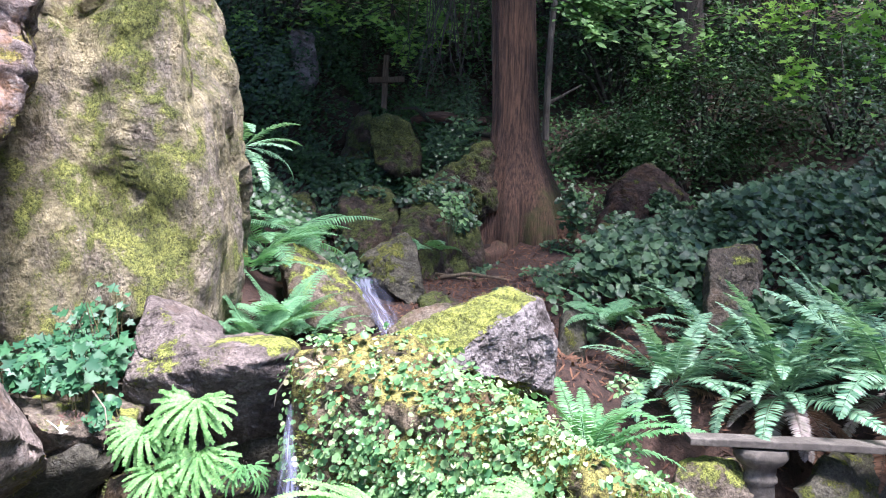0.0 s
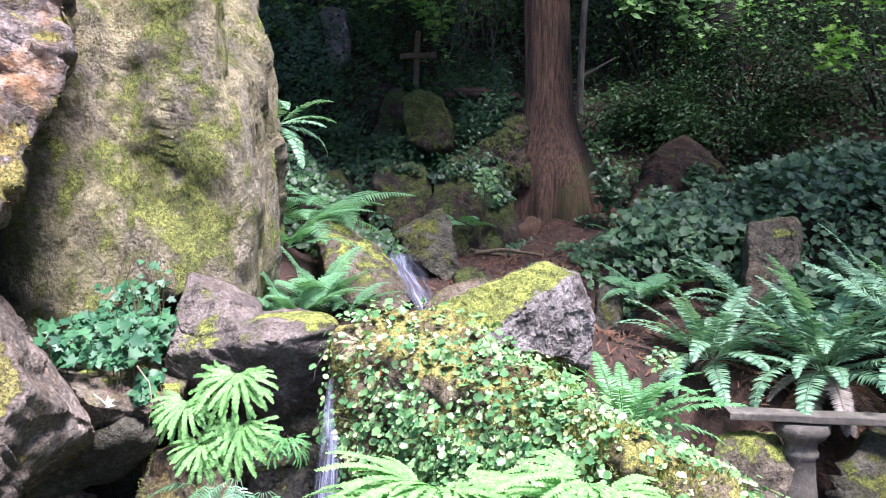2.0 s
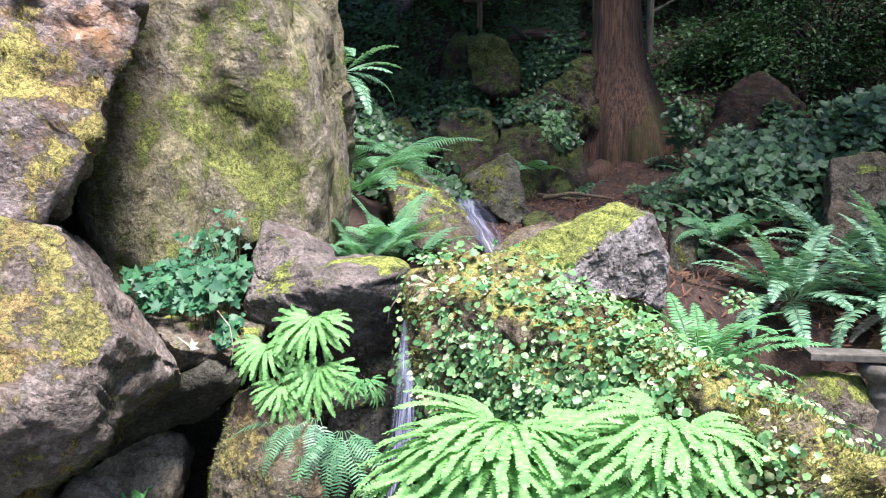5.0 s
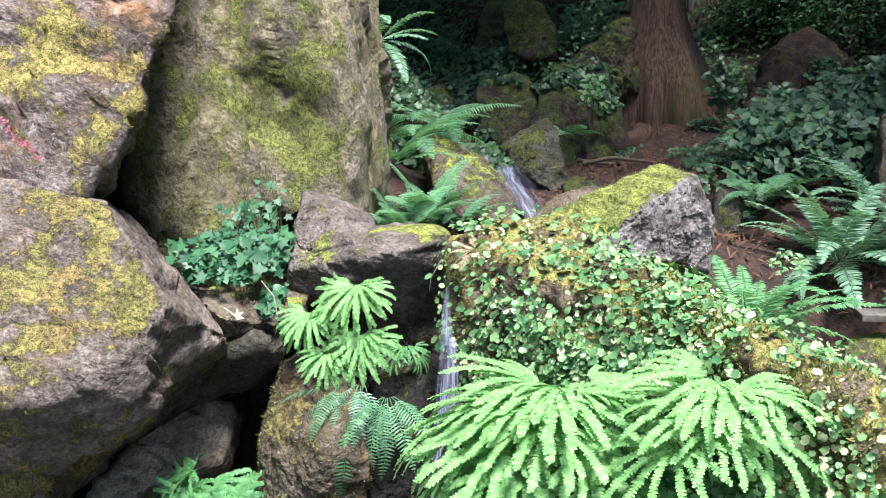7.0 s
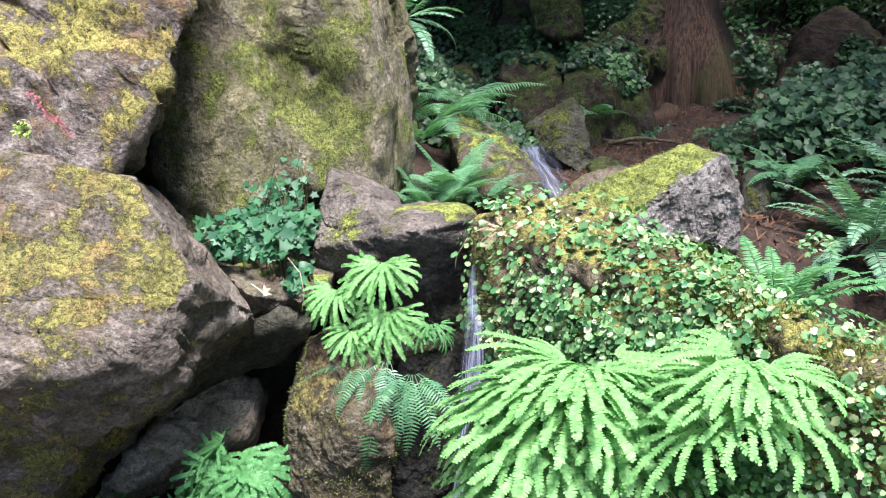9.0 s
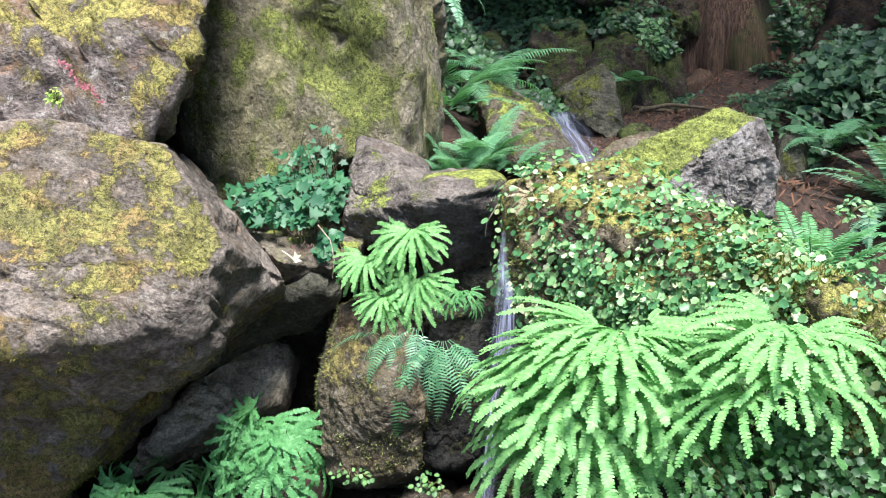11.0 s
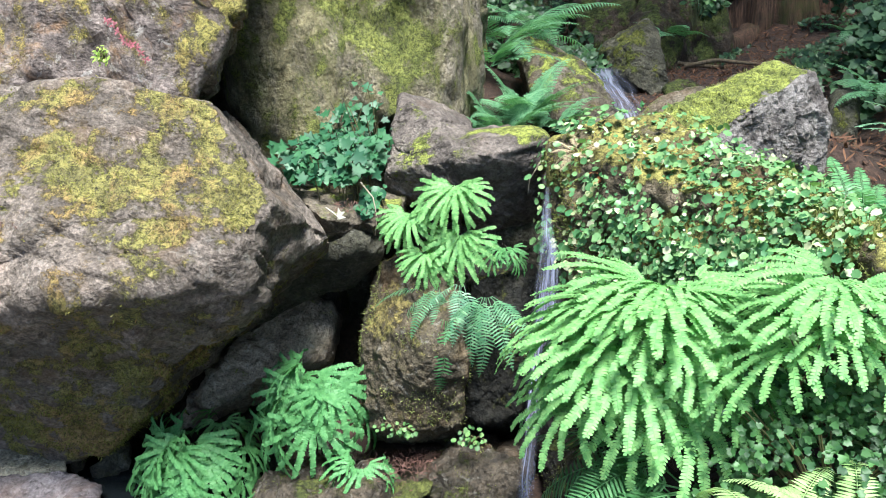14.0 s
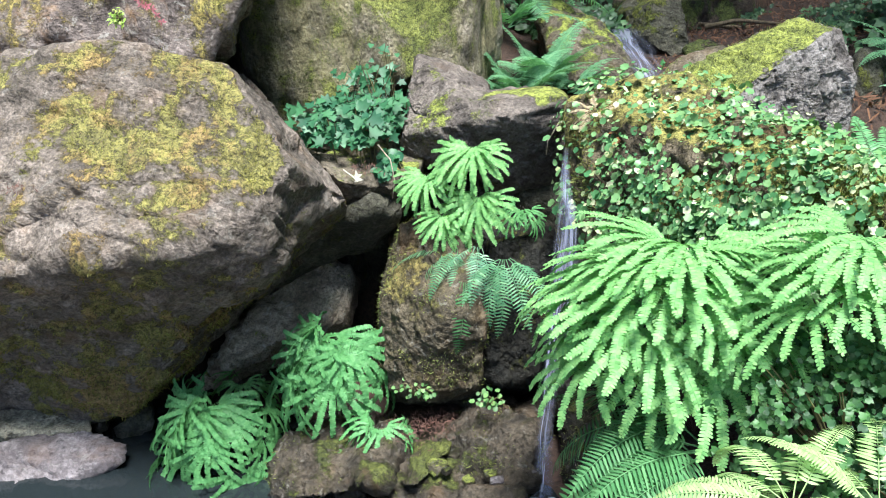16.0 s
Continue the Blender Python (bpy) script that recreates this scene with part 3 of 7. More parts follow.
rock("upper_boulder", [(-1.39, 2.85, 2.75), (-1.35, 2.62, 1.96), (-1.39, 2.52, 1.70), (-1.49, 2.30, 1.38), (-1.58, 2.26, 1.30), (-1.76, 2.20, 1.30), (-1.72, 2.60, 1.24), (-3.08, 2.40, 1.15), (-2.71, 2.15, 1.32), (-2.0, 2.18, 1.42), (-3.04, 2.70, 2.95),
     (-1.50, 2.98, 2.26), (-1.80, 2.80, 1.40), (-3.64, 2.90, 1.40), (-3.37, 3.00, 3.11), (-1.48, 3.00, 2.83)],
     STONE_UPPER, "layered grey boulder crusted with orange and yellow lichen", level=7, sharp=300, rough=0.016, grain=0.005, bed=(1, 1, 1.8), seed=2, chips=0, break_up=0.6, layers=[((0.3, 0.1, 1), 0.13, 0.016, 0.022), ((0.25, 0.0, 1), 0.04, 0.004, 0.005)],
     moss=[((-1.48, 2.50, 1.65), 0.16, 0.35), ((-1.71, 2.40, 1.75), 0.22, 0.3), ((-1.60, 2.25, 1.47), 0.16, 0.25)])
rock("tall_standing_stone", [(-0.95, 3.86, 1.43), (-1.00, 3.86, 1.88), (-1.07, 3.91, 2.21), (-1.17, 4.01, 2.50), (-1.41, 4.16, 3.06), (-0.98, 3.76, 1.06), (-0.99, 3.71, 0.80), (-1.11, 3.28, 0.88), (-1.11, 3.36, 1.68), (-1.79, 3.86, 3.33), (-1.40, 3.26, 2.00), (-1.62, 3.18, 0.88), (-2.51, 3.16, 0.85), (-2.86, 3.66, 3.13), (-1.56, 4.26, 3.49), (-1.44, 4.76, 2.89), (-1.30, 4.76, 0.57), (-3.64, 4.66, 3.55), (-3.69, 4.66, 0.50)],
     STONE_TALL, "tall ochre-grey standing stone streaked with green moss", level=7, sharp=240, rough=0.011, grain=0.005, bed=(1, 1, 0.7), seed=3, break_up=0.75, chips=4, layers=[((1, 0.4, 0.18), 0.17, 0.006, 0.009)],
     more=[[(-1.32, 3.23, 1.96), (-1.31, 3.24, 2.25), (-1.29, 3.30, 2.62), (-1.14, 3.30, 2.62), (-1.07, 3.24, 2.12), (-1.01, 3.25, 1.83), (-0.99, 3.26, 1.60), (-1.06, 3.24, 1.48), (-1.18, 3.23, 1.45), (-1.29, 3.25, 1.50), (-1.39, 3.30, 1.66), (-1.38, 3.28, 1.86), (-1.14, 3.21, 1.78), (-1.16, 3.21, 1.58), (-1.08, 3.43, 1.45), (-1.22, 3.40, 1.42), (-1.44, 3.43, 1.44), (-1.51, 3.70, 2.74), (-1.25, 3.70, 2.75)],
           [(-1.26, 3.18, 1.34), (-1.04, 3.27, 1.45), (-1.04, 3.19, 1.27), (-1.07, 3.15, 1.19), (-1.30, 3.13, 1.22), (-1.34, 3.18, 1.28), (-1.25, 3.11, 1.09), (-1.06, 3.13, 1.09), (-1.12, 3.53, 1.38), (-1.43, 3.53, 1.35), (-1.45, 3.53, 0.99), (-1.17, 3.53, 1.01)],
           [(-1.94, 3.15, 2.30), (-1.68, 3.32, 2.48), (-1.50, 3.30, 2.12), (-1.39, 3.24, 1.39), (-1.36, 3.14, 1.08), (-1.46, 2.98, 0.93), (-1.74, 2.88, 0.81), (-1.81, 2.92, 1.43), (-1.61, 3.02, 1.39), (-1.86, 3.00, 0.65), (-1.40, 3.20, 0.61), (-1.63, 3.70, 2.44), (-2.28, 3.70, 2.42), (-1.62, 3.70, 0.62)],
           [(-1.00, 3.22, 1.61), (-1.02, 3.17, 1.27), (-1.07, 3.16, 1.18), (-1.07, 3.16, 0.95), (-0.91, 3.34, 1.07), (-0.89, 3.34, 0.88), (-0.91, 3.69, 1.25), (-0.92, 3.74, 1.43), (-0.97, 3.79, 1.75), (-1.02, 3.84, 2.04), (-1.05, 3.54, 2.12), (-1.00, 3.26, 1.86), (-1.12, 4.14, 1.70), (-1.10, 4.14, 0.82)],
           [(-1.37, 3.26, 1.95), (-1.27, 3.26, 1.95), (-1.28, 3.28, 2.03), (-1.38, 3.30, 2.05), (-1.31, 3.23, 1.93), (-1.43, 3.40, 1.95), (-1.32, 3.40, 1.95), (-1.42, 3.50, 2.13)]],
     moss=[((-1.16, 3.20, 1.60), 0.2, 0.4), ((-1.18, 3.20, 1.35), 0.17, 0.3), ((-1.27, 3.25, 2.05), 0.14, 0.35), ((-1.27, 3.30, 2.28), 0.2, 0.3), ((-0.88, 3.30, 1.12), 0.1, 0.4), ((-1.64, 3.20, 1.50), 0.2, 0.35), ((-1.55, 3.30, 1.89), 0.2, -0.3), ((-0.97, 3.50, 1.69), 0.22, -0.35), ((-1.55, 3.30, 2.14), 0.14, -0.3)])
rock("corner_rock", [(-1.11, 3.05, 1.22), (-1.04, 3.12, 1.19), (-0.85, 3.20, 1.08), (-0.77, 2.70, 1.04), (-0.89, 2.72, 1.00), (-0.99, 2.76, 0.98), (-1.10, 2.80, 0.96), (-1.13, 2.86, 0.84), (-0.81, 2.76, 0.88), (-0.94, 2.85, 0.80), (-1.10, 2.94, 1.08), (-1.14, 3.40, 1.10), (-0.89, 3.40, 0.85), (-1.23, 3.30, 0.74)],
     stone("corner_stone", (0.088, 0.073, 0.066), (0.175, 0.148, 0.132), -0.24, 0.1, 0.05, plate=1.2, calm=0.2), "angular brown rock with a moss-edged top", level=7, sharp=400, rough=0.004, grain=0.005, seed=4, chips=0, break_up=0.22, layers=[((0.2, -0.3, 1), 0.09, 0.002, 0.01)],
     more=[[(-0.79, 2.78, 1.08), (-0.78, 3.10, 1.09), (-0.52, 2.86, 1.11), (-0.48, 2.74, 1.09), (-0.49, 2.78, 1.01), (-0.55, 2.98, 0.74), (-0.62, 3.02, 0.64), (-0.81, 2.98, 0.65), (-0.79, 2.67, 1.01), (-0.74, 2.65, 1.04), (-0.81, 2.76, 0.88), (-0.61, 3.40, 0.93), (-0.90, 3.40, 0.62), (-0.81, 3.40, 1.04)]],
     moss=[((-0.63, 2.90, 1.10), 0.13, 0.72), ((-0.72, 2.90, 1.09), 0.09, 0.6), ((-0.50, 2.80, 1.10), 0.07, 0.7), ((-0.70, 2.75, 0.95), 0.12, -0.5)])
rock("pillar_rock", [(-0.91, 2.50, 0.75), (-0.99, 2.42, 0.73), (-1.02, 2.32, 0.59), (-1.03, 2.25, 0.41), (-0.99, 2.20, 0.24), (-0.82, 2.14, 0.24), (-0.68, 2.20, 0.27), (-0.64, 2.17, 0.54), (-0.69, 2.30, 0.71), (-0.79, 2.35, 0.76), (-0.76, 2.12, 0.56), (-0.96, 2.90, 0.62), (-1.20, 2.90, 0.52), (-1.21, 2.70, -0.11), (-0.80, 2.70, -0.07)],
     stone("pillar_stone", (0.042, 0.034, 0.022), (0.115, 0.093, 0.06), -0.15, 0.15, 0.1, ((0.07, 0.065, 0.02), (0.17, 0.15, 0.05)), wet=0.75, dry=0.3), "brown granular rock under hanging ferns", level=7, sharp=60, chips=6, rough=0.02, grain=0.012, seed=5, moss=[((-0.90, 2.30, 0.61), 0.12, 0.25), ((-0.88, 2.20, 0.32), 0.12, 0.2)])
rock("dripping_rock", [(-0.70, 2.36, 0.68), (-0.55, 2.45, 0.73), (-0.46, 2.45, 0.66), (-0.47, 2.38, 0.46), (-0.50, 2.32, 0.31), (-0.60, 2.24, 0.24), (-0.71, 2.26, 0.22), (-0.69, 2.26, 0.46), (-0.60, 2.90, 0.58), (-0.85, 2.90, 0.58), (-0.58, 2.80, -0.06), (-0.85, 2.80, -0.11)],
     stone("black_algae_stone", (0.006, 0.006, 0.005), (0.018, 0.016, 0.012), -0.15, 0.02, 0.0, ((0.03, 0.035, 0.01), (0.08, 0.08, 0.02)), wet=0.85), "black wet rock beside the falling water", level=7, sharp=60, chips=6, rough=0.02, grain=0.016, seed=45)
rock("moss_ridge_rock", [(-0.45, 2.48, 1.11), (-0.37, 2.50, 1.14), (-0.22, 2.50, 1.18), (-0.10, 2.46, 1.165), (0.09, 2.22, 1.08), (0.24, 2.02, 1.025), (0.45, 1.62, 0.975), (0.60, 1.40, 0.985), (-0.43, 2.36, 0.83), (-0.33, 2.20, 0.77),
     (-0.10, 1.90, 0.67), (0.28, 1.72, 0.58), (0.62, 1.40, 0.61), (-0.33, 2.85, 1.08), (0.06, 2.75, 0.95), (0.66, 1.80, 0.80), (-0.46, 2.70, 0.59), (0.07, 2.60, 0.35), (0.82, 1.90, 0.44)],
     STONE_MOSSY, "long sloping rock cushioned with golden moss", level=7, sharp=90, rough=0.018, grain=0.012, seed=6, chips=8, break_up=0.6,
     moss=[((-0.12, 2.40, 1.15), 0.3, 0.2), ((0.29, 1.90, 1.03), 0.3, 0.3), ((0.48, 1.55, 0.99), 0.3, 0.3)])
rock("pale_rock", [(-0.17, 3.00, 1.12), (-0.03, 3.10, 1.16), (0.25, 3.10, 1.29), (0.38, 2.98, 1.27), (0.44, 3.02, 1.10), (0.44, 3.05, 0.91), (0.16, 2.88, 0.98), (0.18, 2.80, 1.18), (0.00, 2.78, 1.09), (0.01, 2.70, 1.05), (0.15, 2.74, 1.04),
     (0.39, 3.40, 1.22), (0.47, 3.40, 0.85), (-0.03, 3.40, 1.08), (-0.03, 3.40, 0.89)],
     STONE_WHITE, "pale crystalline rock with a mossy sloping top", level=7, sharp=260, rough=0.01, grain=0.006, seed=7, chips=3, break_up=0.3, layers=[((1, 0.6, 0.3), 0.09, 0.005, 0.008)], moss_side=((-0.41, -0.23, 0.88), 0.82, 0.93, -0.9),
     moss=[((0.10, 2.95, 1.18), 0.2, 0.6), ((-0.01, 2.90, 1.11), 0.16, 0.5), ((0.25, 3.05, 1.25), 0.1, 0.45)])
rock("low_rock", [(-0.24, 3.50, 1.05), (-0.13, 3.60, 1.14), (0.04, 3.60, 1.18), (0.11, 3.50, 1.14), (0.08, 3.40, 1.03), (-0.19, 3.40, 1.01), (0.05, 3.90, 1.12), (-0.19, 3.90, 0.96)], STONE_BROWN, "smooth brown stone beside the stream", level=5, sharp=20, rough=0.015, grain=0.006, seed=8)
rock("cave_slab", [(-1.84, 2.35, 0.06), (-1.63, 2.55, 0.39), (-1.46, 2.70, 0.48), (-1.34, 2.75, 0.45), (-1.32, 2.60, 0.29), (-1.43, 2.40, 0.31), (-1.66, 2.30, 0.20), (-2.21, 2.80, -0.25), (-1.44, 2.90, 0.05)], stone("hollow_slab_stone", (0.23, 0.185, 0.135), (0.4, 0.33, 0.25), -0.3, 0.3, plate=1.0, calm=0.3), "grey slab leaning in the hollow under the boulder", level=6, sharp=120, chips=4, rough=0.016, grain=0.008, seed=9, break_up=0.5, layers=[((0.5, 0.2, 1), 0.07, 0.006, 0.008)])
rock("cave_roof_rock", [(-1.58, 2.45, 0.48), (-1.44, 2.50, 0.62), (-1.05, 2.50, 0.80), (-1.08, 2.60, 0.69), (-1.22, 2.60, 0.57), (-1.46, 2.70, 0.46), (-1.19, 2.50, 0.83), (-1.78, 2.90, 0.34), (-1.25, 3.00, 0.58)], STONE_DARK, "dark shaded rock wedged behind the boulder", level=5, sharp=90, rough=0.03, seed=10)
rock("nook_floor_rock", [(-1.40, 2.60, 0.93), (-1.41, 2.90, 0.93), (-1.16, 3.00, 0.91), (-1.04, 2.90, 0.86), (-1.02, 2.62, 0.83), (-1.11, 2.50, 0.83), (-1.21, 2.42, 0.88), (-1.30, 2.45, 0.91), (-1.26, 2.55, 0.71), (-1.12, 2.62, 0.70), (-1.52, 2.90, 0.65), (-1.07, 2.90, 0.66)], STONE_BROWN, "brown stone floor of the rock nook", level=6, sharp=60, rough=0.015, grain=0.008, seed=46, chips=4)
rock("nook_stone", [(-1.10, 2.55, 0.90), (-1.05, 2.60, 0.92), (-1.00, 2.55, 0.87), (-1.03, 2.50, 0.81), (-1.10, 2.50, 0.84), (-1.14, 2.80, 0.82), (-1.21, 2.80, 0.73)], STONE_BROWN, "small rounded stone in the nook", level=4, sharp=20, rough=0.01, seed=11)
# filler rocks added behind the hollow; their dark colour stands for its shade
rock("backing_rock", block((-1.0, 3.15, 0.35), (1.5, 0.5, 0.85), -12, 0, 0, 3), STONE_DARK, "added dark rock standing for the shade behind the ferns", level=5, sharp=30, rough=0.05, seed=40)
rock("backing_rock", block((-2.0, 3.0, 0.3), (1.3, 0.6, 0.9), 10, 0, 0, 4), STONE_DARK, "added dark rock standing for the deep shade under the boulder", level=5, sharp=30, rough=0.05, seed=41)
# stones under the pool's edge
rock("ledge_stone", [(-2.27, 1.85, 0.07), (-2.27, 1.98, 0.05), (-2.00, 2.00, 0.07), (-1.85, 1.95, 0.06), (-1.84, 1.86, 0.02), (-2.00, 1.78, -0.02), (-2.16, 1.70, -0.06), (-2.39, 1.80, 0.06), (-2.41, 1.80, -0.17), (-2.23, 2.10, -0.36), (-2.48, 1.90, -0.40)], STONE_GREY, "grey-violet angular slab of the pool's edge", level=6, sharp=300, rough=0.006, grain=0.004, seed=12, chips=0, break_up=0.4, layers=[((0.2, 0.2, 1), 0.05, 0.004, 0.006)])
rock("ledge_stone", [(-2.48, 2.00, 0.10), (-2.30, 2.02, 0.10), (-2.08, 2.05, 0.09), (-2.02, 1.98, 0.08), (-2.27, 1.92, 0.05), (-2.39, 1.90, 0.08), (-2.78, 2.20, -0.24), (-2.38, 2.30, -0.23)], stone("pale_ledge_stone", (0.15, 0.14, 0.105), (0.34, 0.31, 0.235), -0.4, 0.2), "pale flat stone wedged beneath the boulder", level=6, sharp=300, rough=0.008, grain=0.004, seed=13, chips=0, break_up=0.4)
rock("ledge_stone", [(-2.07, 2.05, 0.08), (-2.03, 2.08, 0.08), (-1.99, 2.03, 0.06), (-2.03, 2.00, 0.06), (-2.25, 2.30, -0.11), (-2.31, 2.30, -0.15)], STONE_BROWN, "small brown wedge stone", level=4, sharp=28, rough=0.008, seed=14)
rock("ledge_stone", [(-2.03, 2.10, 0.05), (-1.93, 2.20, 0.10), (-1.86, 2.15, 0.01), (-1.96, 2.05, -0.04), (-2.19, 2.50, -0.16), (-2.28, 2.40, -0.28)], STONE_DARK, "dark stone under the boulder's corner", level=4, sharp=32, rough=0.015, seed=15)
rock("stream_bed_rock", [(-1.33, 1.90, -0.11), (-1.40, 2.10, 0.00), (-1.37, 2.40, -0.01), (-0.94, 2.45, 0.04), (-0.52, 2.40, 0.09), (-0.43, 2.10, 0.05), (-0.40, 1.85, 0.06), (-0.86, 1.85, -0.02), (-1.71, 2.70, -0.31), (-0.58, 2.70, -0.17)], STONE_WET, "broad mossy bank of wet stone beside the stream", level=6, sharp=30, rough=0.05, grain=0.02, seed=56, break_up=0.6, moss=[((-1.07, 2.10, 0.00), 0.2, 0.3), ((-0.77, 2.15, 0.10), 0.15, 0.25)])
rock("stream_bed_rock", [(-1.27, 1.85, -0.02), (-1.35, 2.10, 0.08), (-1.21, 2.25, 0.06), (-1.02, 2.30, 0.07), (-0.90, 2.10, 0.11), (-0.84, 1.80, 0.08), (-1.09, 1.80, 0.04), (-1.60, 2.50, -0.28), (-1.10, 2.60, -0.17)], STONE_WET, "wet mossy rock at the foot of the ferns", level=6, sharp=24, rough=0.04, grain=0.02, seed=16, moss=[((-0.89, 1.95, 0.09), 0.12, 0.3)])
rock("stream_bed_rock", [(-0.81, 2.10, 0.08), (-0.78, 2.20, 0.15), (-0.68, 2.25, 0.23), (-0.50, 2.20, 0.24), (-0.46, 2.05, 0.10), (-0.54, 1.95, 0.06), (-0.76, 1.98, 0.06), (-0.77, 2.60, -0.04), (-0.58, 2.60, -0.21)], STONE_WET, "mossy wet rock beside the falling water", level=6, sharp=24, rough=0.035, grain=0.02, seed=17, moss=[((-0.70, 2.20, 0.18), 0.14, 0.25)])
rock("stream_bed_rock", [(-0.87, 2.00, 0.14), (-0.77, 2.10, 0.17), (-0.72, 2.00, 0.12), (-0.78, 1.85, 0.09), (-0.87, 1.85, 0.08), (-0.89, 2.40, -0.10), (-1.04, 2.30, -0.19)], STONE_WET, "green moss-covered stone in the stream bed", level=5, sharp=18, rough=0.025, grain=0.015, seed=18, moss=[((-0.81, 2.05, 0.15), 0.15, 0.55)])
rock("stream_bed_rock", [(-0.68, 1.90, 0.13), (-0.49, 1.95, 0.13), (-0.46, 1.85, 0.11), (-0.67, 1.80, 0.07), (-0.54, 2.20, -0.08), (-0.78, 2.20, -0.13)], STONE_WET, "low wet stone where the water lands", level=5, sharp=28, rough=0.02, seed=19)
rock("stream_bed_rock", [(-0.46, 2.40, 0.24), (-0.36, 2.45, 0.35), (-0.21, 2.40, 0.34), (-0.18, 2.25, 0.15), (-0.19, 2.00, 0.04), (-0.39, 2.02, -0.03), (-0.46, 2.30, 0.08), (-0.50, 2.80, 0.08), (-0.22, 2.80, -0.04), (-0.46, 2.50, -0.37)], stone("black_wet_stone", (0.012, 0.011, 0.01), (0.035, 0.03, 0.024), -0.05, 0.0, 0.0, ((0.03, 0.035, 0.01), (0.07, 0.075, 0.018)), wet=0.35), "black dripping rock behind the falling water", level=6, sharp=50, rough=0.03, grain=0.015, seed=57, break_up=0.6)
# pebbles where the water lands
PEBBLE = "wet pebbles at the foot of the fall"
for i in range(16):
    a = random.Random(900 + i)
    q = Vector((-0.60, 1.98, 0.09)) + Vector((a.uniform(-0.2, 0.12), a.uniform(-0.1, 0.14), a.uniform(-0.01, 0.02)))
    w = a.uniform(0.025, 0.065)
    rock("pebble", block(q, (w, w * a.uniform(0.7, 1), w * 0.6), a.uniform(0, 180), a.uniform(-15, 15), 0, 950 + i), (STONE_WET, STONE_BROWN, STONE_GREY)[i % 3], "small wet stone in the stream bed", "stone", PEBBLE, level=3, sharp=40, rough=0.004, grain=0.002, seed=60 + i, chips=6, break_up=0.05)
# stones of the upper stream
rock("stream_slab", [(-0.85, 4.50, 1.39), (-0.63, 4.50, 1.30), (-0.54, 4.40, 1.20), (-0.31, 4.10, 0.98), (-0.43, 3.90, 0.93), (-0.63, 3.95, 0.97), (-0.81, 4.20, 1.15), (-0.89, 4.40, 1.31), (-0.70, 4.90, 1.21), (-0.35, 4.50, 0.89), (-0.87, 4.60, 0.84)], STONE_BROWN, "brown leaning slab beside the cascade", level=6, sharp=90, rough=0.03, grain=0.012, seed=20, moss=[((-0.64, 4.40, 1.19), 0.3, 0.2)])
rock("pointed_stone", [(-0.55, 5.30, 1.25), (-0.25, 5.30, 1.42), (-0.16, 5.20, 1.32), (-0.09, 5.00, 1.06), (-0.18, 4.90, 0.97), (-0.35, 4.90, 1.08), (-0.42, 5.00, 1.12), (-0.33, 5.00, 1.27), (-0.22, 5.70, 1.35), (-0.48, 5.60, 1.09), (-0.12, 5.50, 0.94)], STONE_DARK, "pointed grey-brown stone above the cascade", level=6, sharp=90, rough=0.02, grain=0.01, seed=21, moss=[((-0.33, 5.00, 1.12), 0.2, 0.1)])
rock("stream_stone", [(-0.79, 5.40, 1.17), (-0.48, 5.50, 1.21), (-0.40, 5.20, 1.10), (-0.62, 5.10, 1.06), (-0.74, 5.20, 1.10), (-0.55, 5.90, 1.14), (-0.78, 5.80, 1.03)], STONE_DARK, "dark wet stone behind the cascade", level=5, sharp=28, rough=0.03, seed=22)
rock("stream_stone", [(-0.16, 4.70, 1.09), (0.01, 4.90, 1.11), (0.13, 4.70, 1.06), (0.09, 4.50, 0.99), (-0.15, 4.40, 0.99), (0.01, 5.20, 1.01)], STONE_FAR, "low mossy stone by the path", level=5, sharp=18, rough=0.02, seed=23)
rock("small_grey_stone", [(0.21, 6.90, 1.20), (0.36, 6.90, 1.23), (0.38, 6.85, 1.05), (0.23, 6.80, 1.03), (0.31, 7.20, 1.16), (0.29, 7.20, 1.00)], STONE_DARK, "small upright grey stone by the tree", level=4, sharp=40, rough=0.02, seed=24)
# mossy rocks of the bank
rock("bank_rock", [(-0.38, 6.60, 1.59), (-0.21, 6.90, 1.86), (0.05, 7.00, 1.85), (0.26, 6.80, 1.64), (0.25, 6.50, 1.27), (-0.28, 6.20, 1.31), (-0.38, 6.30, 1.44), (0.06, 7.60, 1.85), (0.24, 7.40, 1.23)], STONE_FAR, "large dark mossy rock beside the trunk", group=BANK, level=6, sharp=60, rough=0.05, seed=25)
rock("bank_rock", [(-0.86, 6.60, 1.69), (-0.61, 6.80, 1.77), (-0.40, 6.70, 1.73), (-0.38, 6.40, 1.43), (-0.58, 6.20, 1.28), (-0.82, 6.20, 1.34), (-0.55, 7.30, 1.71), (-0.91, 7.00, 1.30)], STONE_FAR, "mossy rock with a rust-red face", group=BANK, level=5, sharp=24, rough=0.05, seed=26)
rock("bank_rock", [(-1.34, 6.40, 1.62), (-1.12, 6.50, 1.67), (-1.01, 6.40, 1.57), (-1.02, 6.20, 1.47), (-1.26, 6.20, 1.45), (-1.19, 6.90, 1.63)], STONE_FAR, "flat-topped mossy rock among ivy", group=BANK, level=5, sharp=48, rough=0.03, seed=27)
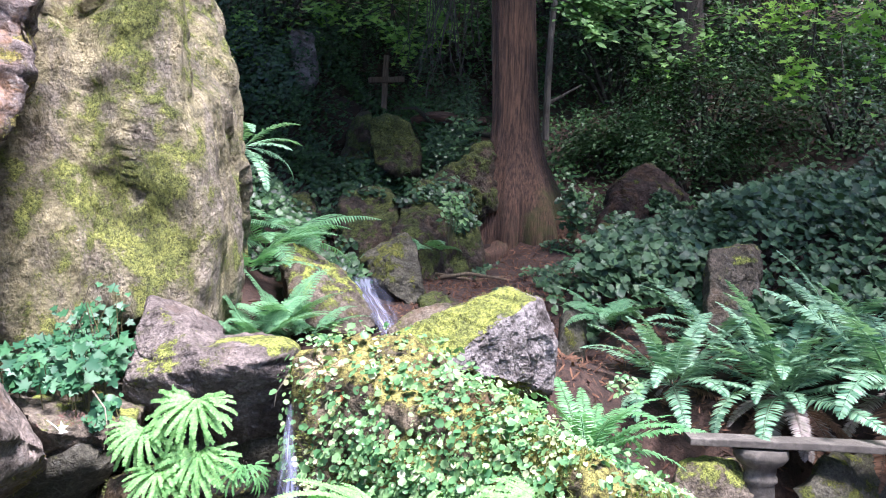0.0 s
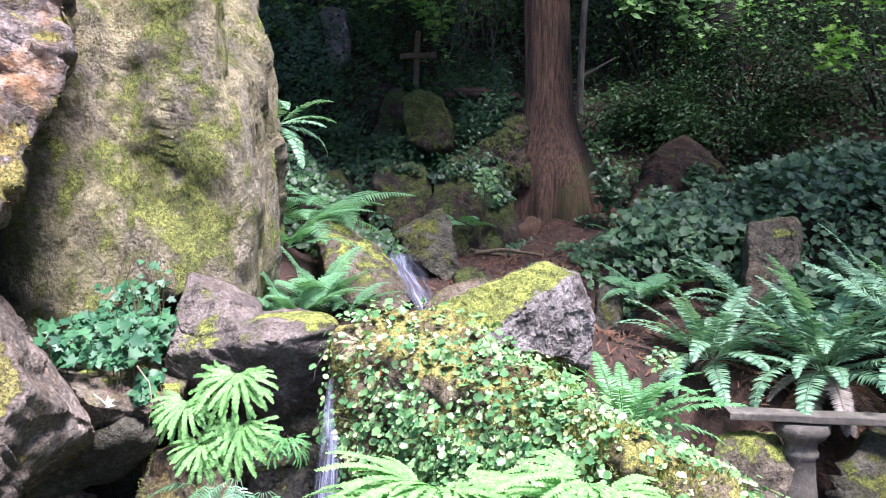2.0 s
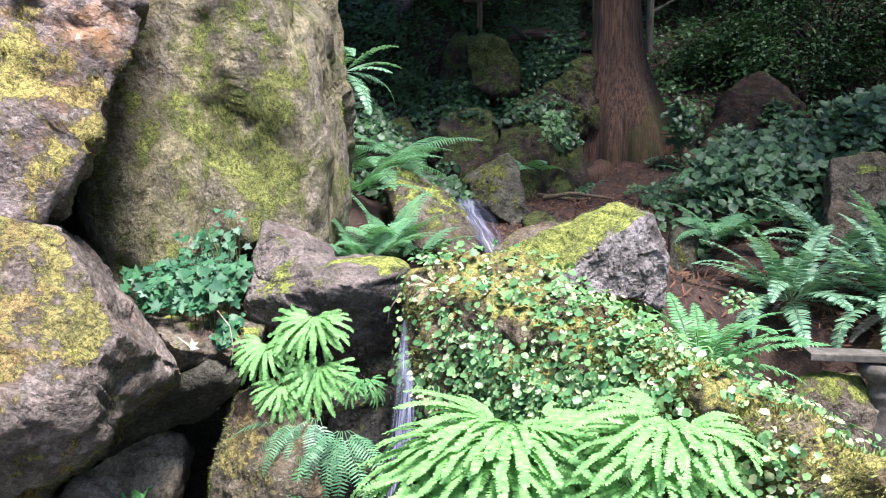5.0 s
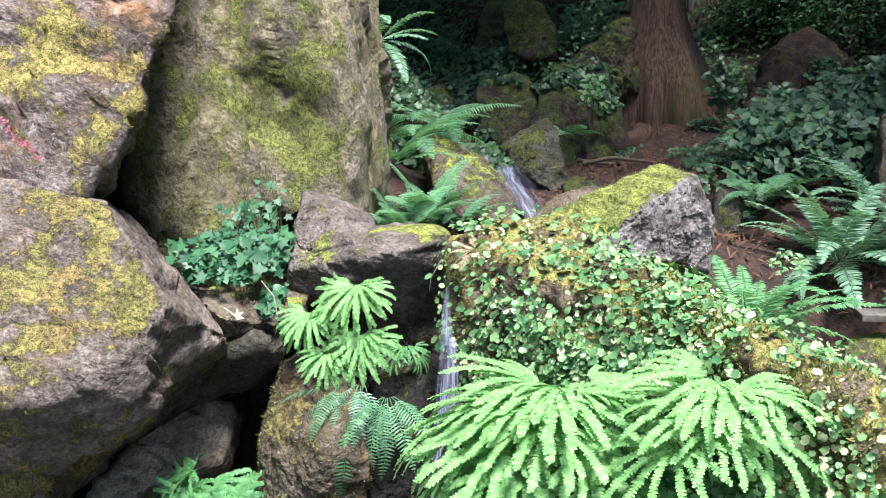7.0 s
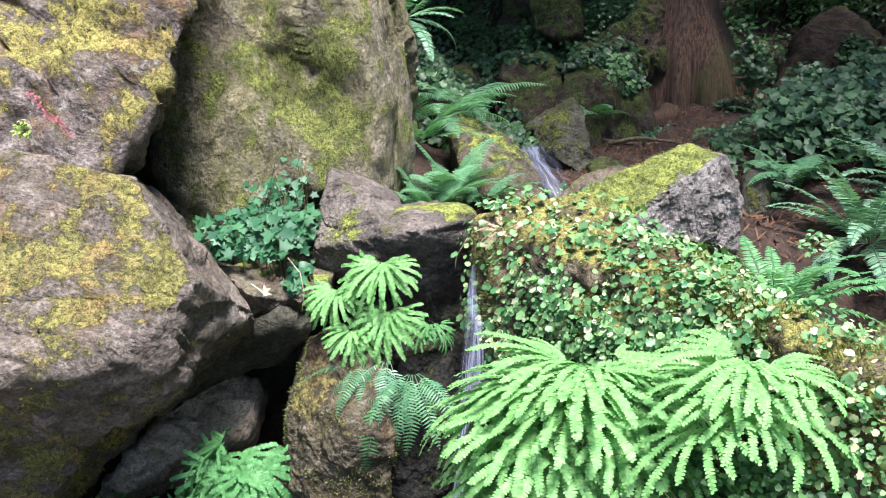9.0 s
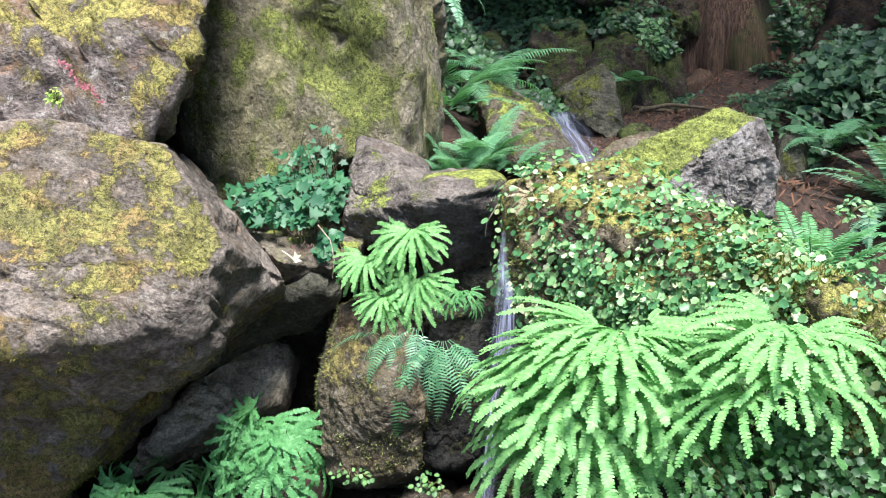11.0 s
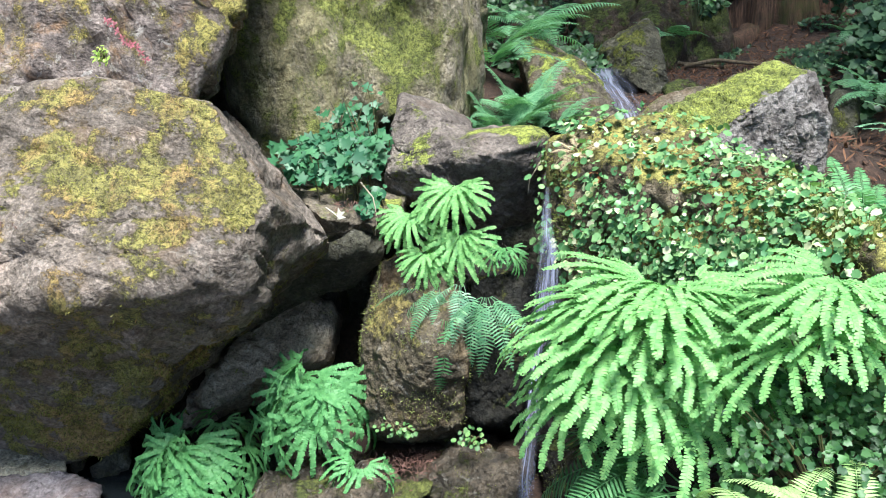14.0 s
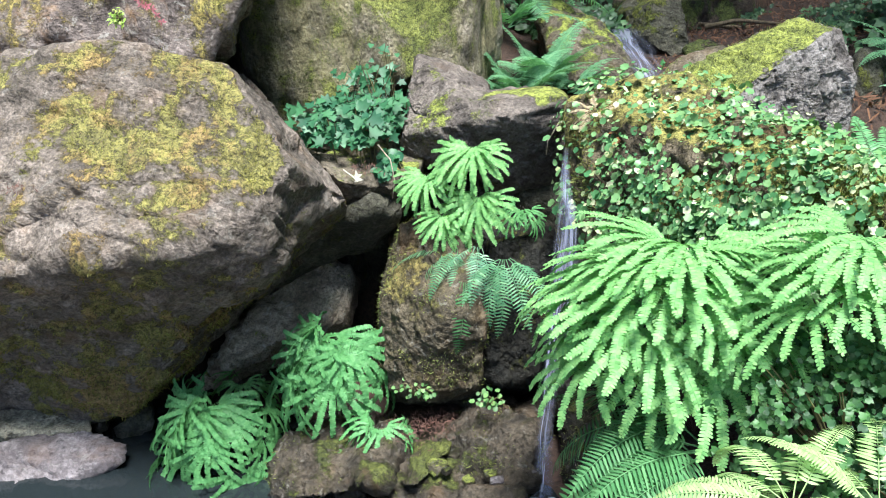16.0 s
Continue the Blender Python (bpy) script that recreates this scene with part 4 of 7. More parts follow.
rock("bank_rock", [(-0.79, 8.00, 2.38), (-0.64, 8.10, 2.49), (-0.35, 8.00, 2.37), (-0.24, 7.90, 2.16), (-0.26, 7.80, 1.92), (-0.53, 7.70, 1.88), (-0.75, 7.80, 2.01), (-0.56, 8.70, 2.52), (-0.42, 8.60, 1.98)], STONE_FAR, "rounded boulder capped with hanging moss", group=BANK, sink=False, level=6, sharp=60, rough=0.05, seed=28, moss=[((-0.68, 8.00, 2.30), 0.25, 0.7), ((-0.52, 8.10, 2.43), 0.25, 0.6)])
rock("bank_rock", [(1.47, 7.60, 1.69), (1.76, 7.90, 2.02), (2.01, 8.00, 2.06), (2.29, 7.70, 1.80), (2.19, 7.30, 1.59), (1.50, 7.30, 1.51), (2.21, 8.80, 2.06), (1.76, 8.60, 1.70), (2.60, 8.60, 1.74)], stone("needle_covered_stone", (0.02, 0.012, 0.009), (0.055, 0.033, 0.026), -0.2, 0, 0.1, ((0.05, 0.06, 0.01), (0.1, 0.11, 0.02))), "sloping boulder covered with red-brown needles", group=BANK, level=6, sharp=80, rough=0.06, seed=29)
rock("bank_rock", [(1.32, 7.00, 1.53), (1.50, 7.20, 1.63), (1.71, 7.00, 1.52), (1.62, 6.70, 1.36), (1.29, 6.70, 1.37), (1.64, 7.50, 1.59)], STONE_FAR, "low green stone before the boulder", group=BANK, level=5, sharp=20, rough=0.03, seed=30)
rock("bank_rock", [(1.38, 4.20, 1.44), (1.53, 4.25, 1.47), (1.68, 4.25, 1.46), (1.64, 4.10, 1.19), (1.39, 4.10, 1.18), (1.81, 4.60, 1.43), (1.55, 4.60, 1.40), (1.81, 4.60, 1.14)], STONE_BROWN, "upright brown stone half buried in ivy", group=BANK, level=6, sharp=52, rough=0.03, seed=31)
rock("bank_rock", [(-1.93, 9.60, 3.56), (-1.58, 9.60, 3.56), (-1.51, 9.50, 3.32), (-1.57, 9.45, 2.96), (-1.68, 9.50, 2.85), (-1.79, 9.45, 3.01), (-1.89, 9.50, 3.31), (-1.78, 10.00, 3.58), (-1.73, 10.00, 2.96)], STONE_GREY, "pale grey stone showing through the ivy", group=BANK, sink=False, level=5, sharp=60, rough=0.04, seed=32, moss=[((-1.75, 9.60, 3.53), 0.2, 0.6)])
rock("bank_rock", [(0.85, 2.90, 0.66), (0.99, 3.10, 0.65), (1.17, 3.10, 0.67), (1.19, 3.00, 0.61), (1.15, 2.90, 0.48), (0.86, 2.85, 0.49), (1.26, 3.40, 0.55), (1.05, 3.40, 0.35)], STONE_BROWN, "rough rock with a moss cap behind the bench", group=BANK, level=6, sharp=36, rough=0.03, seed=33, moss=[((1.08, 3.10, 0.64), 0.12, 0.6)])
rock("bank_rock", [(1.28, 2.95, 0.66), (1.47, 3.10, 0.70), (1.81, 3.20, 0.71), (1.78, 3.00, 0.46), (1.29, 2.90, 0.48), (1.98, 3.50, 0.52)], STONE_DARK, "dark rock beneath the bench fern", group=BANK, level=5, sharp=28, rough=0.03, seed=34)
rock("bank_rock", [(0.58, 4.00, 1.08), (0.72, 4.10, 1.08), (0.74, 4.00, 1.00), (0.57, 3.90, 0.98), (0.74, 4.40, 1.03)], STONE_DARK, "low dark stone on the path's edge", group=BANK, level=4, sharp=24, rough=0.02, seed=35)
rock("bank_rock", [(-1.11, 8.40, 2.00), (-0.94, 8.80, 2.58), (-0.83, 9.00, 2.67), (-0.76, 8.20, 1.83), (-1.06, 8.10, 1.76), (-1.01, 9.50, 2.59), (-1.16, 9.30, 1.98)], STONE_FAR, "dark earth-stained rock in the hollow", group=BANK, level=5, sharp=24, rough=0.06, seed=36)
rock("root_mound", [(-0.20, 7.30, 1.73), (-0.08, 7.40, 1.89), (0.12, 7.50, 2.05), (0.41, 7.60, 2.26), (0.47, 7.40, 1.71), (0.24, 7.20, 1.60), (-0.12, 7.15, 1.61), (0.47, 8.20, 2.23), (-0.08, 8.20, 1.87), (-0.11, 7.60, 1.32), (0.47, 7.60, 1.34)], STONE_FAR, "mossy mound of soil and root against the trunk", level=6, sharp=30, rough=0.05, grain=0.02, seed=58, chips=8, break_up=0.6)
# ---- ground ----
# heights of the ground round the pool, on the bank and up the hillside
POOL_HEIGHTS = [(-0.5, 2.0, -0.03), (-0.95, 2.2, 0.02), (-0.75, 2.05, -0.02), (-1.25, 2.15, -0.02), (-2.2, 1.9, -0.12), (-0.5, 1.2, -0.12), (-2, 1.2, -0.15), (0, 0, 0), (-1, 0.7, 0.05), (-0.2, 0.72, 0.05), (-2, 0.7, 0.06), (-3, 0.8, 0.08), (-3.5, 1.6, 0.12), (0.3, 1.4, 0.08), (-3.3, 2.4, 0.1), (0.5, 1.2, 0.1), (1.3, 2.4, 0.36), (2.2, 2.2, 0.36), (-1.3, 2.65, -0.05), (-0.85, 2.8, 0.0), (-1.8, 2.7, -0.05), (-0.4, 2.7, 0.1)]
BANK_HEIGHTS = [(1.1, 3.2, 0.75), (1.7, 3.5, 0.9), (0.55, 3.3, 0.96), (-0.7, 5.5, 1.1), (0.95, 4.2, 1.0), (2, 5.5, 1.5), (2.7, 5, 1.5), (-0.5, 3.6, 0.75), (-1.2, 3.5, 0.75), (-2.5, 3.2, 0.8), (-3, 5, 1.5), (1.9, 5.0, 1.4), (3.2, 4.6, 1.45), (-1.4, 4.4, 1.35)]
HILL_HEIGHTS = [(0.42, 6.8, 1.12), (1.2, 7.5, 1.45), (0.06, 9, 2.05), (-0.55, 8, 1.8), (0, 12, 3.4), (4, 10, 3.0), (-4, 10, 3.5), (0, 20, 10), (-2, 8.5, 2.5), (-1.6, 9.8, 3.3), (-2.6, 10, 3.7), (-1.3, 6.2, 1.7), (-0.83, 10.4, 2.62), (-0.85, 9.6, 2.35)]
GROUND_MARKS = np.array(POOL_HEIGHTS + BANK_HEIGHTS + HILL_HEIGHTS)
GROUND_EDGE = [(40 * math.cos(a), 40 * math.sin(a), 8 + 14 * math.sin(a)) for a in np.arange(0, 6.28, 0.7)]
GROUND_SEATS = []
for kind in ("bank_rock", "stream_slab", "pointed_stone", "stream_stone", "pale_rock", "low_rock", "small_grey_stone"):
    for pts, _, _ in ROCKS[kind]:
        low, high = pts.min(0), pts.max(0)
        GROUND_SEATS.append(((low[0] + high[0]) / 2, (low[1] + high[1]) / 2, low[2] + 0.15 * (high[2] - low[2])))
GROUND_KNOTS = np.concatenate([GROUND_MARKS, np.array(GROUND_SEATS), np.array(GROUND_EDGE)])


def kernel(a, b):
    return np.linalg.norm(a[:, None, :] - b[None], axis=2)


GROUND_WEIGHTS = np.linalg.solve(kernel(GROUND_KNOTS[:, :2], GROUND_KNOTS[:, :2]), GROUND_KNOTS[:, 2])


def ground_height(xy):
    xy = np.atleast_2d(xy)
    z = kernel(xy, GROUND_KNOTS[:, :2]) @ GROUND_WEIGHTS
    far = np.maximum(np.linalg.norm(xy, axis=1) - 45, 0)
    return z - 0.15 * far + 0.03 * np.array([noise.fractal(Vector((x * 1.5, y * 1.5, 0)), 0.8, 2.1, 4) for x, y in xy])


def on_ground(x, y, up=0.0):
    return Vector((x, y, float(ground_height([(x, y)])[0]) + up))


def build_ground():
    u = np.linspace(-1, 1, 190)
    xs = np.sinh(u * 5.6) / np.sinh(5.6) * 400
    ys = 3.5 + np.sinh(u * 5.4) / np.sinh(5.4) * 400
    X, Y = np.meshgrid(xs, ys)
    xy = np.stack([X.ravel(), Y.ravel()], 1)
    z = ground_height(xy)
    k = len(u)
    i = np.arange(k * (k - 1)).reshape(k - 1, k)[:, :-1].ravel()
    faces = np.stack([i, i + 1, i + k + 1, i + k], 1)
    thing("ground", (0, 0, 0), "brown soil slope strewn with red needles and twigs", "ground", "", "structure", mesh_of("ground", np.column_stack([xy, z]), faces, SOIL))


build_ground()


def bounce_gravel():
    """Unseen pale gravel added before the pool to bounce light under the boulder."""
    xs, ys = np.meshgrid(np.linspace(-6, 6, 60), np.linspace(-4.5, 0.55, 30))
    xy = np.column_stack([xs.ravel(), ys.ravel()])
    i = np.arange(60 * 29).reshape(29, 60)[:, :-1].ravel()
    thing("path", (0, 0, 0), "unseen pale gravel added before the pool to bounce light", "path", "", "structure", mesh_of("path", np.column_stack([xy, ground_height(xy) + 0.02]), np.stack([i, i + 1, i + 61, i + 60], 1), plain("pale_gravel", (0.22, 0.19, 0.15), (0.42, 0.38, 0.31), 70, 0.95, 0.008)))


bounce_gravel()


# ---- water ----
def ribbon(name, line, widths, material, columns=9, bow=0.02, seed=0):
    """A sheet of running water along a line, bowed across, with wavering edges."""
    verts, faces, edge, across, along = [], [], [], [], []
    steps = 48
    pts = [Vector(q) for q in line]
    for i in range(steps + 1):
        s = i / steps * (len(pts) - 1)
        k = min(int(s), len(pts) - 2)
        q, w = pts[k].lerp(pts[k + 1], s - k), widths[k] + (widths[k + 1] - widths[k]) * (s - k)
        for j in range(columns):
            u = j / (columns - 1) * 2 - 1
            across.append(u + seed)
            along.append(0.09 * s)
            wave = 0.1 * w * noise.noise(Vector((u * 1.5 + seed, s * 1.6, seed)))
            edge.append((1 - u * u) ** 1.3 * min(1, 8 * i / steps + 0.3))
            verts.append((q.x + u * w / 2 + wave, q.y - bow * (1 - u * u) + 0.3 * wave, q.z))
    for i in range(steps):
        for j in range(columns - 1):
            a = i * columns + j
            faces.append((a, a + 1, a + columns + 1, a + columns))
    me = mesh_of(name, verts, faces, material)
    for key, values in (("edge", edge), ("across", across), ("along", along)):
        me.attributes.new(key, "FLOAT", "POINT").data.foreach_set("value", np.array(values, np.float32))
    return me


fall = thing("waterfall", (0, 0, 0), "thin white waterfall dropping between two rocks", "waterfall", "", "structure")
part("water_sheet", ribbon("water_sheet", [(-0.42, 2.30, 1.02), (-0.42, 2.26, 0.93), (-0.41, 2.24, 0.85), (-0.42, 2.22, 0.72), (-0.43, 2.20, 0.60), (-0.44, 2.18, 0.50), (-0.45, 2.14, 0.34), (-0.46, 2.10, 0.20), (-0.46, 2.06, 0.09), (-0.46, 2.00, 0.01)], [0.016, 0.034, 0.062, 0.068, 0.064, 0.056, 0.052, 0.05, 0.06, 0.1], WATERFALL, 17, 0.015, 1), fall)
part("water_strand", ribbon("water_strand", [(-0.41, 2.23, 0.92), (-0.39, 2.21, 0.81), (-0.39, 2.19, 0.70), (-0.40, 2.17, 0.55), (-0.40, 2.15, 0.41)], [0.006, 0.04, 0.044, 0.03, 0.016], WATERFALL, 7, 0.01, 4), fall)
FOAM = plain("white_foam", (0.5, 0.52, 0.58), (0.85, 0.86, 0.9), 40, 0.4, 0.01)
dice = random.Random(77)
for i in range(14):
    a, d = dice.uniform(0, 6.28), dice.uniform(0, 0.05)
    q = Vector((-0.47, 1.98, 0.03)) + Vector((d * 1.3 * math.cos(a), 0.6 * d * math.sin(a), dice.uniform(-0.006, 0.006)))
    v, f = sphere(2)
    part("foam_fleck", mesh_of("foam_fleck", v * np.array([dice.uniform(0.008, 0.02), dice.uniform(0.008, 0.014), dice.uniform(0.003, 0.008)]) + np.array(q), f, FOAM), fall, "white foam where the water lands")
upper = thing("cascade", (0, 0, 0), "short white cascade sliding between mossy stones", "waterfall", "", "structure")
part("water_sheet", ribbon("water_sheet", [(-0.48, 4.80, 1.17), (-0.43, 4.52, 1.14), (-0.36, 4.34, 1.08), (-0.30, 4.20, 1.01), (-0.24, 4.10, 0.92)], [0.2, 0.22, 0.2, 0.17, 0.14], falling_water("cascade_water", 0.55, (0.06, 0.07, 0.1), (0.26, 0.27, 0.36)), 17, 0.05, 6), upper)
POOL = Nodes("dark_pool_water")
POOL.plug(POOL.bsdf, "Base Color", (0.012, 0.016, 0.018))
POOL.plug(POOL.bsdf, "Roughness", 0.03)
POOL.bump(POOL.noise(14, 4, 0.6), 0.25, 0.01)
xs, ys = np.meshgrid(np.linspace(-3.3, 0.15, 40), np.linspace(0.72, 2.35, 24))
cell = np.arange(40 * 23).reshape(23, 40)[:, :-1].ravel()
thing("water", (0, 0, 0.0), "dark still pool at the foot of the rocks", "water", "", "structure",
      mesh_of("water", np.column_stack([xs.ravel(), ys.ravel(), 0 * xs.ravel()]), np.stack([cell, cell + 1, cell + 41, cell + 40], 1), POOL.mat))


# ---- trees, dead wood ----
def conifer():
    """The great trunk with fluted base, spreading roots and a high crown."""
    foot = Vector((0.71, 7.70, 1.17))
    top = Vector((0.58, 7.75, 3.58))
    lean = (top - foot) / (top.z - foot.z)
    tree = thing("conifer_tree", foot, "old conifer with fibrous red-brown bark and flared base", "tree")
    rings, sides = 70, 56
    verts, faces, moss = [], [], []
    for i in range(rings):
        h = -0.35 + 11.0 * (i / (rings - 1)) ** 1.7
        low = 1 / (1 + math.exp((h - 0.72) / 0.17))
        r = 0.226 - 0.008 * h + 0.2 * low
        for k in range(sides):
            a = 2 * math.pi * k / sides
            flute = 1 + 0.12 * low * math.sin(4 * a + 0.9) + 0.09 * low * math.sin(7 * a + 2) + 0.05 * low * math.sin(13 * a + 1) + 0.025 * math.sin(11 * a + h) + 0.2 * low * math.exp(-(math.sin((a - 5.5) / 2) / 0.3) ** 2) + 0.4 * low * low * math.exp(-(math.sin((a - 3.5) / 2) / 0.3) ** 2)
            split = 1 - 0.45 * math.exp(-max(h, 0) / 0.35) * math.exp(-((a - 4.75) / 0.13) ** 2)
            ridge = 0.014 * noise.noise(Vector((math.cos(a) * 9, math.sin(a) * 9, h * 0.7)))
            s = r * flute * split + ridge
            verts.append((lean.x * h + s * math.cos(a), lean.y * h + s * math.sin(a), h))
            moss.append(0.16 * low + 0.36 * low * math.cos(a + 0.3) - 0.1)
    for i in range(rings - 1):
        for k in range(sides):
            a, b = i * sides + k, i * sides + (k + 1) % sides
            faces.append((a, b, b + sides, a + sides))
    me = mesh_of("trunk", verts, faces, BARK)
    me.attributes.new("moss", "FLOAT", "POINT").data.foreach_set("value", np.array(moss, np.float32))
    part("trunk", me, tree)
    for path, radii in ((((0.3, -0.2, 0.25), (0.6, -0.4, 0.05), (1.0, -0.6, 0.0)), (0.16, 0.1, 0.05)),
                        (((-0.05, -0.05, 0.12), (-0.24, -0.5, 0.02), (-0.42, -0.85, -0.01), (-0.62, -1.15, -0.06)), (0.17, 0.085, 0.055, 0.03))):
        fine = []
        for i in range(len(path) - 1):
            fine += [Vector(path[i]).lerp(Vector(path[i + 1]), s / 6) for s in range(6)]
        fine.append(Vector(path[-1]))
        sizes = np.interp(np.linspace(0, len(radii) - 1, len(fine)), range(len(radii)), radii)
        v, f = tube(fine, sizes, 16, 0.5, seed=len(fine))
        me = mesh_of("root", v, f, BARK)
        me.attributes.new("moss", "FLOAT", "POINT").data.foreach_set("value", np.full(len(v), 0.14, np.float32))
        part("root", me, tree)
    dice = np.random.default_rng(5)
    limbs, spots, ways = [], [], []
    for i in range(36):
        h, a = dice.uniform(5.3, 10.5), dice.uniform(0, 6.28)
        reach = (12.2 - h) * dice.uniform(0.45, 0.75)
        start = Vector((lean.x * h, lean.y * h, h))
        tip = start + Vector((math.cos(a) * reach, math.sin(a) * reach, -0.15 * reach))
        limbs.append(tube([start, start.lerp(tip, 0.5) + Vector((0, 0, 0.1)), tip], [0.05, 0.03, 0.01], 5))
        for s in dice.uniform(0.15, 1, 95):
            spots.append(start.lerp(tip, s) + Vector(dice.normal(0, 0.24, 3) * (1, 1, 0.5)))
            ways.append((math.cos(a), math.sin(a), 0.9))
    part("limbs", joined("limbs", limbs, BARK_DARK), tree)
    spots, ways = np.array(spots), np.array(ways)
    k = len(spots)
    part("crown", scattered("crown", LEAF_OVAL, spots, turns(ways, dice.uniform(0, 6.28, k), dice.normal(0, 0.5, (k, 3))), dice.uniform(0.35, 0.6, k), NEEDLE), tree, "dark green drooping sprays")


conifer()


def pole_tree(place, height, radius, lean, label, material, limbs=(), name="tree", crown=None, seed=0):
    """A slim trunk with a few limbs, and a loose crown if it has one: (height, spread, leaves, leaf size, material)."""
    tree = thing(name, place, label, "tree")
    path = [Vector((lean[0] * h + 0.04 * math.sin(h * 1.7 + seed), lean[1] * h, h)) for h in np.linspace(-0.3, height, 16)]
    v, f = tube(path, np.linspace(radius, radius * 0.45, 16), 12, 0.35, seed=seed)
    part("trunk", mesh_of("trunk", v, f, material), tree)
    pieces = [tube([Vector(q) for q in line], np.linspace(r, r * 0.3, len(line)), 6, 0.2) for line, r in limbs]
    dice = np.random.default_rng(seed)
    if crown:
        base, spread, count, size, leaf = crown
        spots = []
        for i in range(26):
            a, h = dice.uniform(0, 6.28), base + dice.uniform(0, 0.75) * (height - base)
            start = Vector((lean[0] * h, lean[1] * h, h))
            tip = start + Vector((math.cos(a), math.sin(a), 0.35)) * spread * dice.uniform(0.5, 1)
            pieces.append(tube([start, start.lerp(tip, 0.6) + Vector((0, 0, 0.15)), tip], [radius * 0.25, radius * 0.15, 0.006], 5))
            for s in dice.uniform(0.3, 1.05, count // 26):
                spots.append(start.lerp(tip, s) + Vector(dice.normal(0, 0.22 * spread, 3) * (1, 1, 0.6)))
        spots = np.array(spots)
        k = len(spots)
        way = dice.normal(0, 0.45, (k, 3)) + (0, -0.25, 1)
        part("crown", scattered("crown", LEAF_WIDE, spots, turns(way, dice.uniform(0, 6.28, k), np.zeros((k, 3))), dice.uniform(0.6, 1.2, k) * size, leaf), tree, "loose layers of bright green leaves")
    if pieces:
        part("limbs", joined("limbs", pieces, material), tree)
    return tree


pole_tree((1.08, 9.00, 2.68), 2.6, 0.045, (0.07, 0.02), "bleached dead trunk standing behind the conifer", BARK_PALE, [(((0, 0, 0.1), (0.15, 0, 0.18), (0.38, 0, 0.32)), 0.025)], "dead_tree", seed=3)
pole_tree((2.09, 12.50, 3.21), 8, 0.2, (0.02, 0), "dark forest tree behind the bank", BARK_DARK, crown=(5.5, 1.8, 900, 0.25, SHRUB), seed=4)
pole_tree((0.59, 15.00, 3.46), 8, 0.22, (-0.02, 0), "dark forest tree behind the conifer", BARK_DARK, crown=(5.5, 1.8, 900, 0.25, SHRUB), seed=5)
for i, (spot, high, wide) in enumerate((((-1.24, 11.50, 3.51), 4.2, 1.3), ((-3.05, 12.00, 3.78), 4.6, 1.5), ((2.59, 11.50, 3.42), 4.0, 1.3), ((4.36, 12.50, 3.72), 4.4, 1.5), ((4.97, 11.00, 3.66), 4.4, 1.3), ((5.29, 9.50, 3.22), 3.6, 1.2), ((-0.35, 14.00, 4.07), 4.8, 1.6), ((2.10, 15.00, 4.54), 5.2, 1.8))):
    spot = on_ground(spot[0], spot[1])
    # first two maples get the sunlit leaf colour, the others the shaded one
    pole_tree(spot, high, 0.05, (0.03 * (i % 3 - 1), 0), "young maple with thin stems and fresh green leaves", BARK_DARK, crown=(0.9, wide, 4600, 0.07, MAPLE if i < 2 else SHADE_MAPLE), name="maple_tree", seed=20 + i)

# unseen tall trees added round the clearing, whose crowns shade the bank and sides
for i, (x, y, high, spread) in enumerate(((-2.2, 5.6, 10.5, 3.7), (2.9, 2.6, 9.5, 1.8), (4.7, 4.5, 9.5, 2.4), (3.0, 10.4, 9.5, 2.6), (8.6, 0.5, 9, 2.8), (-6.5, -4.5, 9.5, 3.2), (-7, 1.5, 9.5, 3.2))):
    # leaf counts are set per tree for the shade each crown throws
    pole_tree(on_ground(x, y), high, 0.2, (0.0, 0.0), "unseen tall tree added to shade the clearing", BARK_DARK, crown=((4.6 if y > 7 else 5.2 if y > 2 else 2.6), spread, (2200 if y > 10 else 780 if x > 4 and y > 2 else 450 if x > 2 and y > 2 else 4000 if y > 5 else 1700 if y < -4 else 4200), 0.34, SHRUB), name="shade_tree", seed=80 + i)
log = thing("fallen_log", (-0.37, 9.30, 2.58), "fallen rotting log lying across the bank", "log")
v, f = tube([Vector((s * 0.95, 0.05 * math.sin(s * 5), 0.035 * math.sin(s * 7) + 0.02 * s)) for s in np.linspace(-0.05, 0.85, 14)], np.interp(np.linspace(0, 1, 14), [0, 0.5, 1], [0.03, 0.075, 0.05]), 12, 0.6, seed=2)
part("stem", mesh_of("stem", v, f, woody("rotting_wood", (0.04, 0.02, 0.014), (0.14, 0.075, 0.055), (1.5, 12, 12), 3, 0.02)), log)
v, f = tube([(0.15, 0, 0.0), (0.0, -0.1, 0.12), (-0.2, -0.15, 0.1)], [0.03, 0.02, 0.008], 8, 0.3)
part("branch_stub", mesh_of("branch_stub", v, f, BARK_DARK), log)
v, f = tube([Vector((s * 0.7, 0.1 * s, 0.05 * math.sin(s * 4))) for s in np.linspace(0, 1, 8)], np.linspace(0.035, 0.02, 8), 8, 0.4)
thing("fallen_branch", (0.05, 8.60, 2.34), "broken branch lying below the log", "branch", data=mesh_of("fallen_branch", v, f, BARK_DARK))
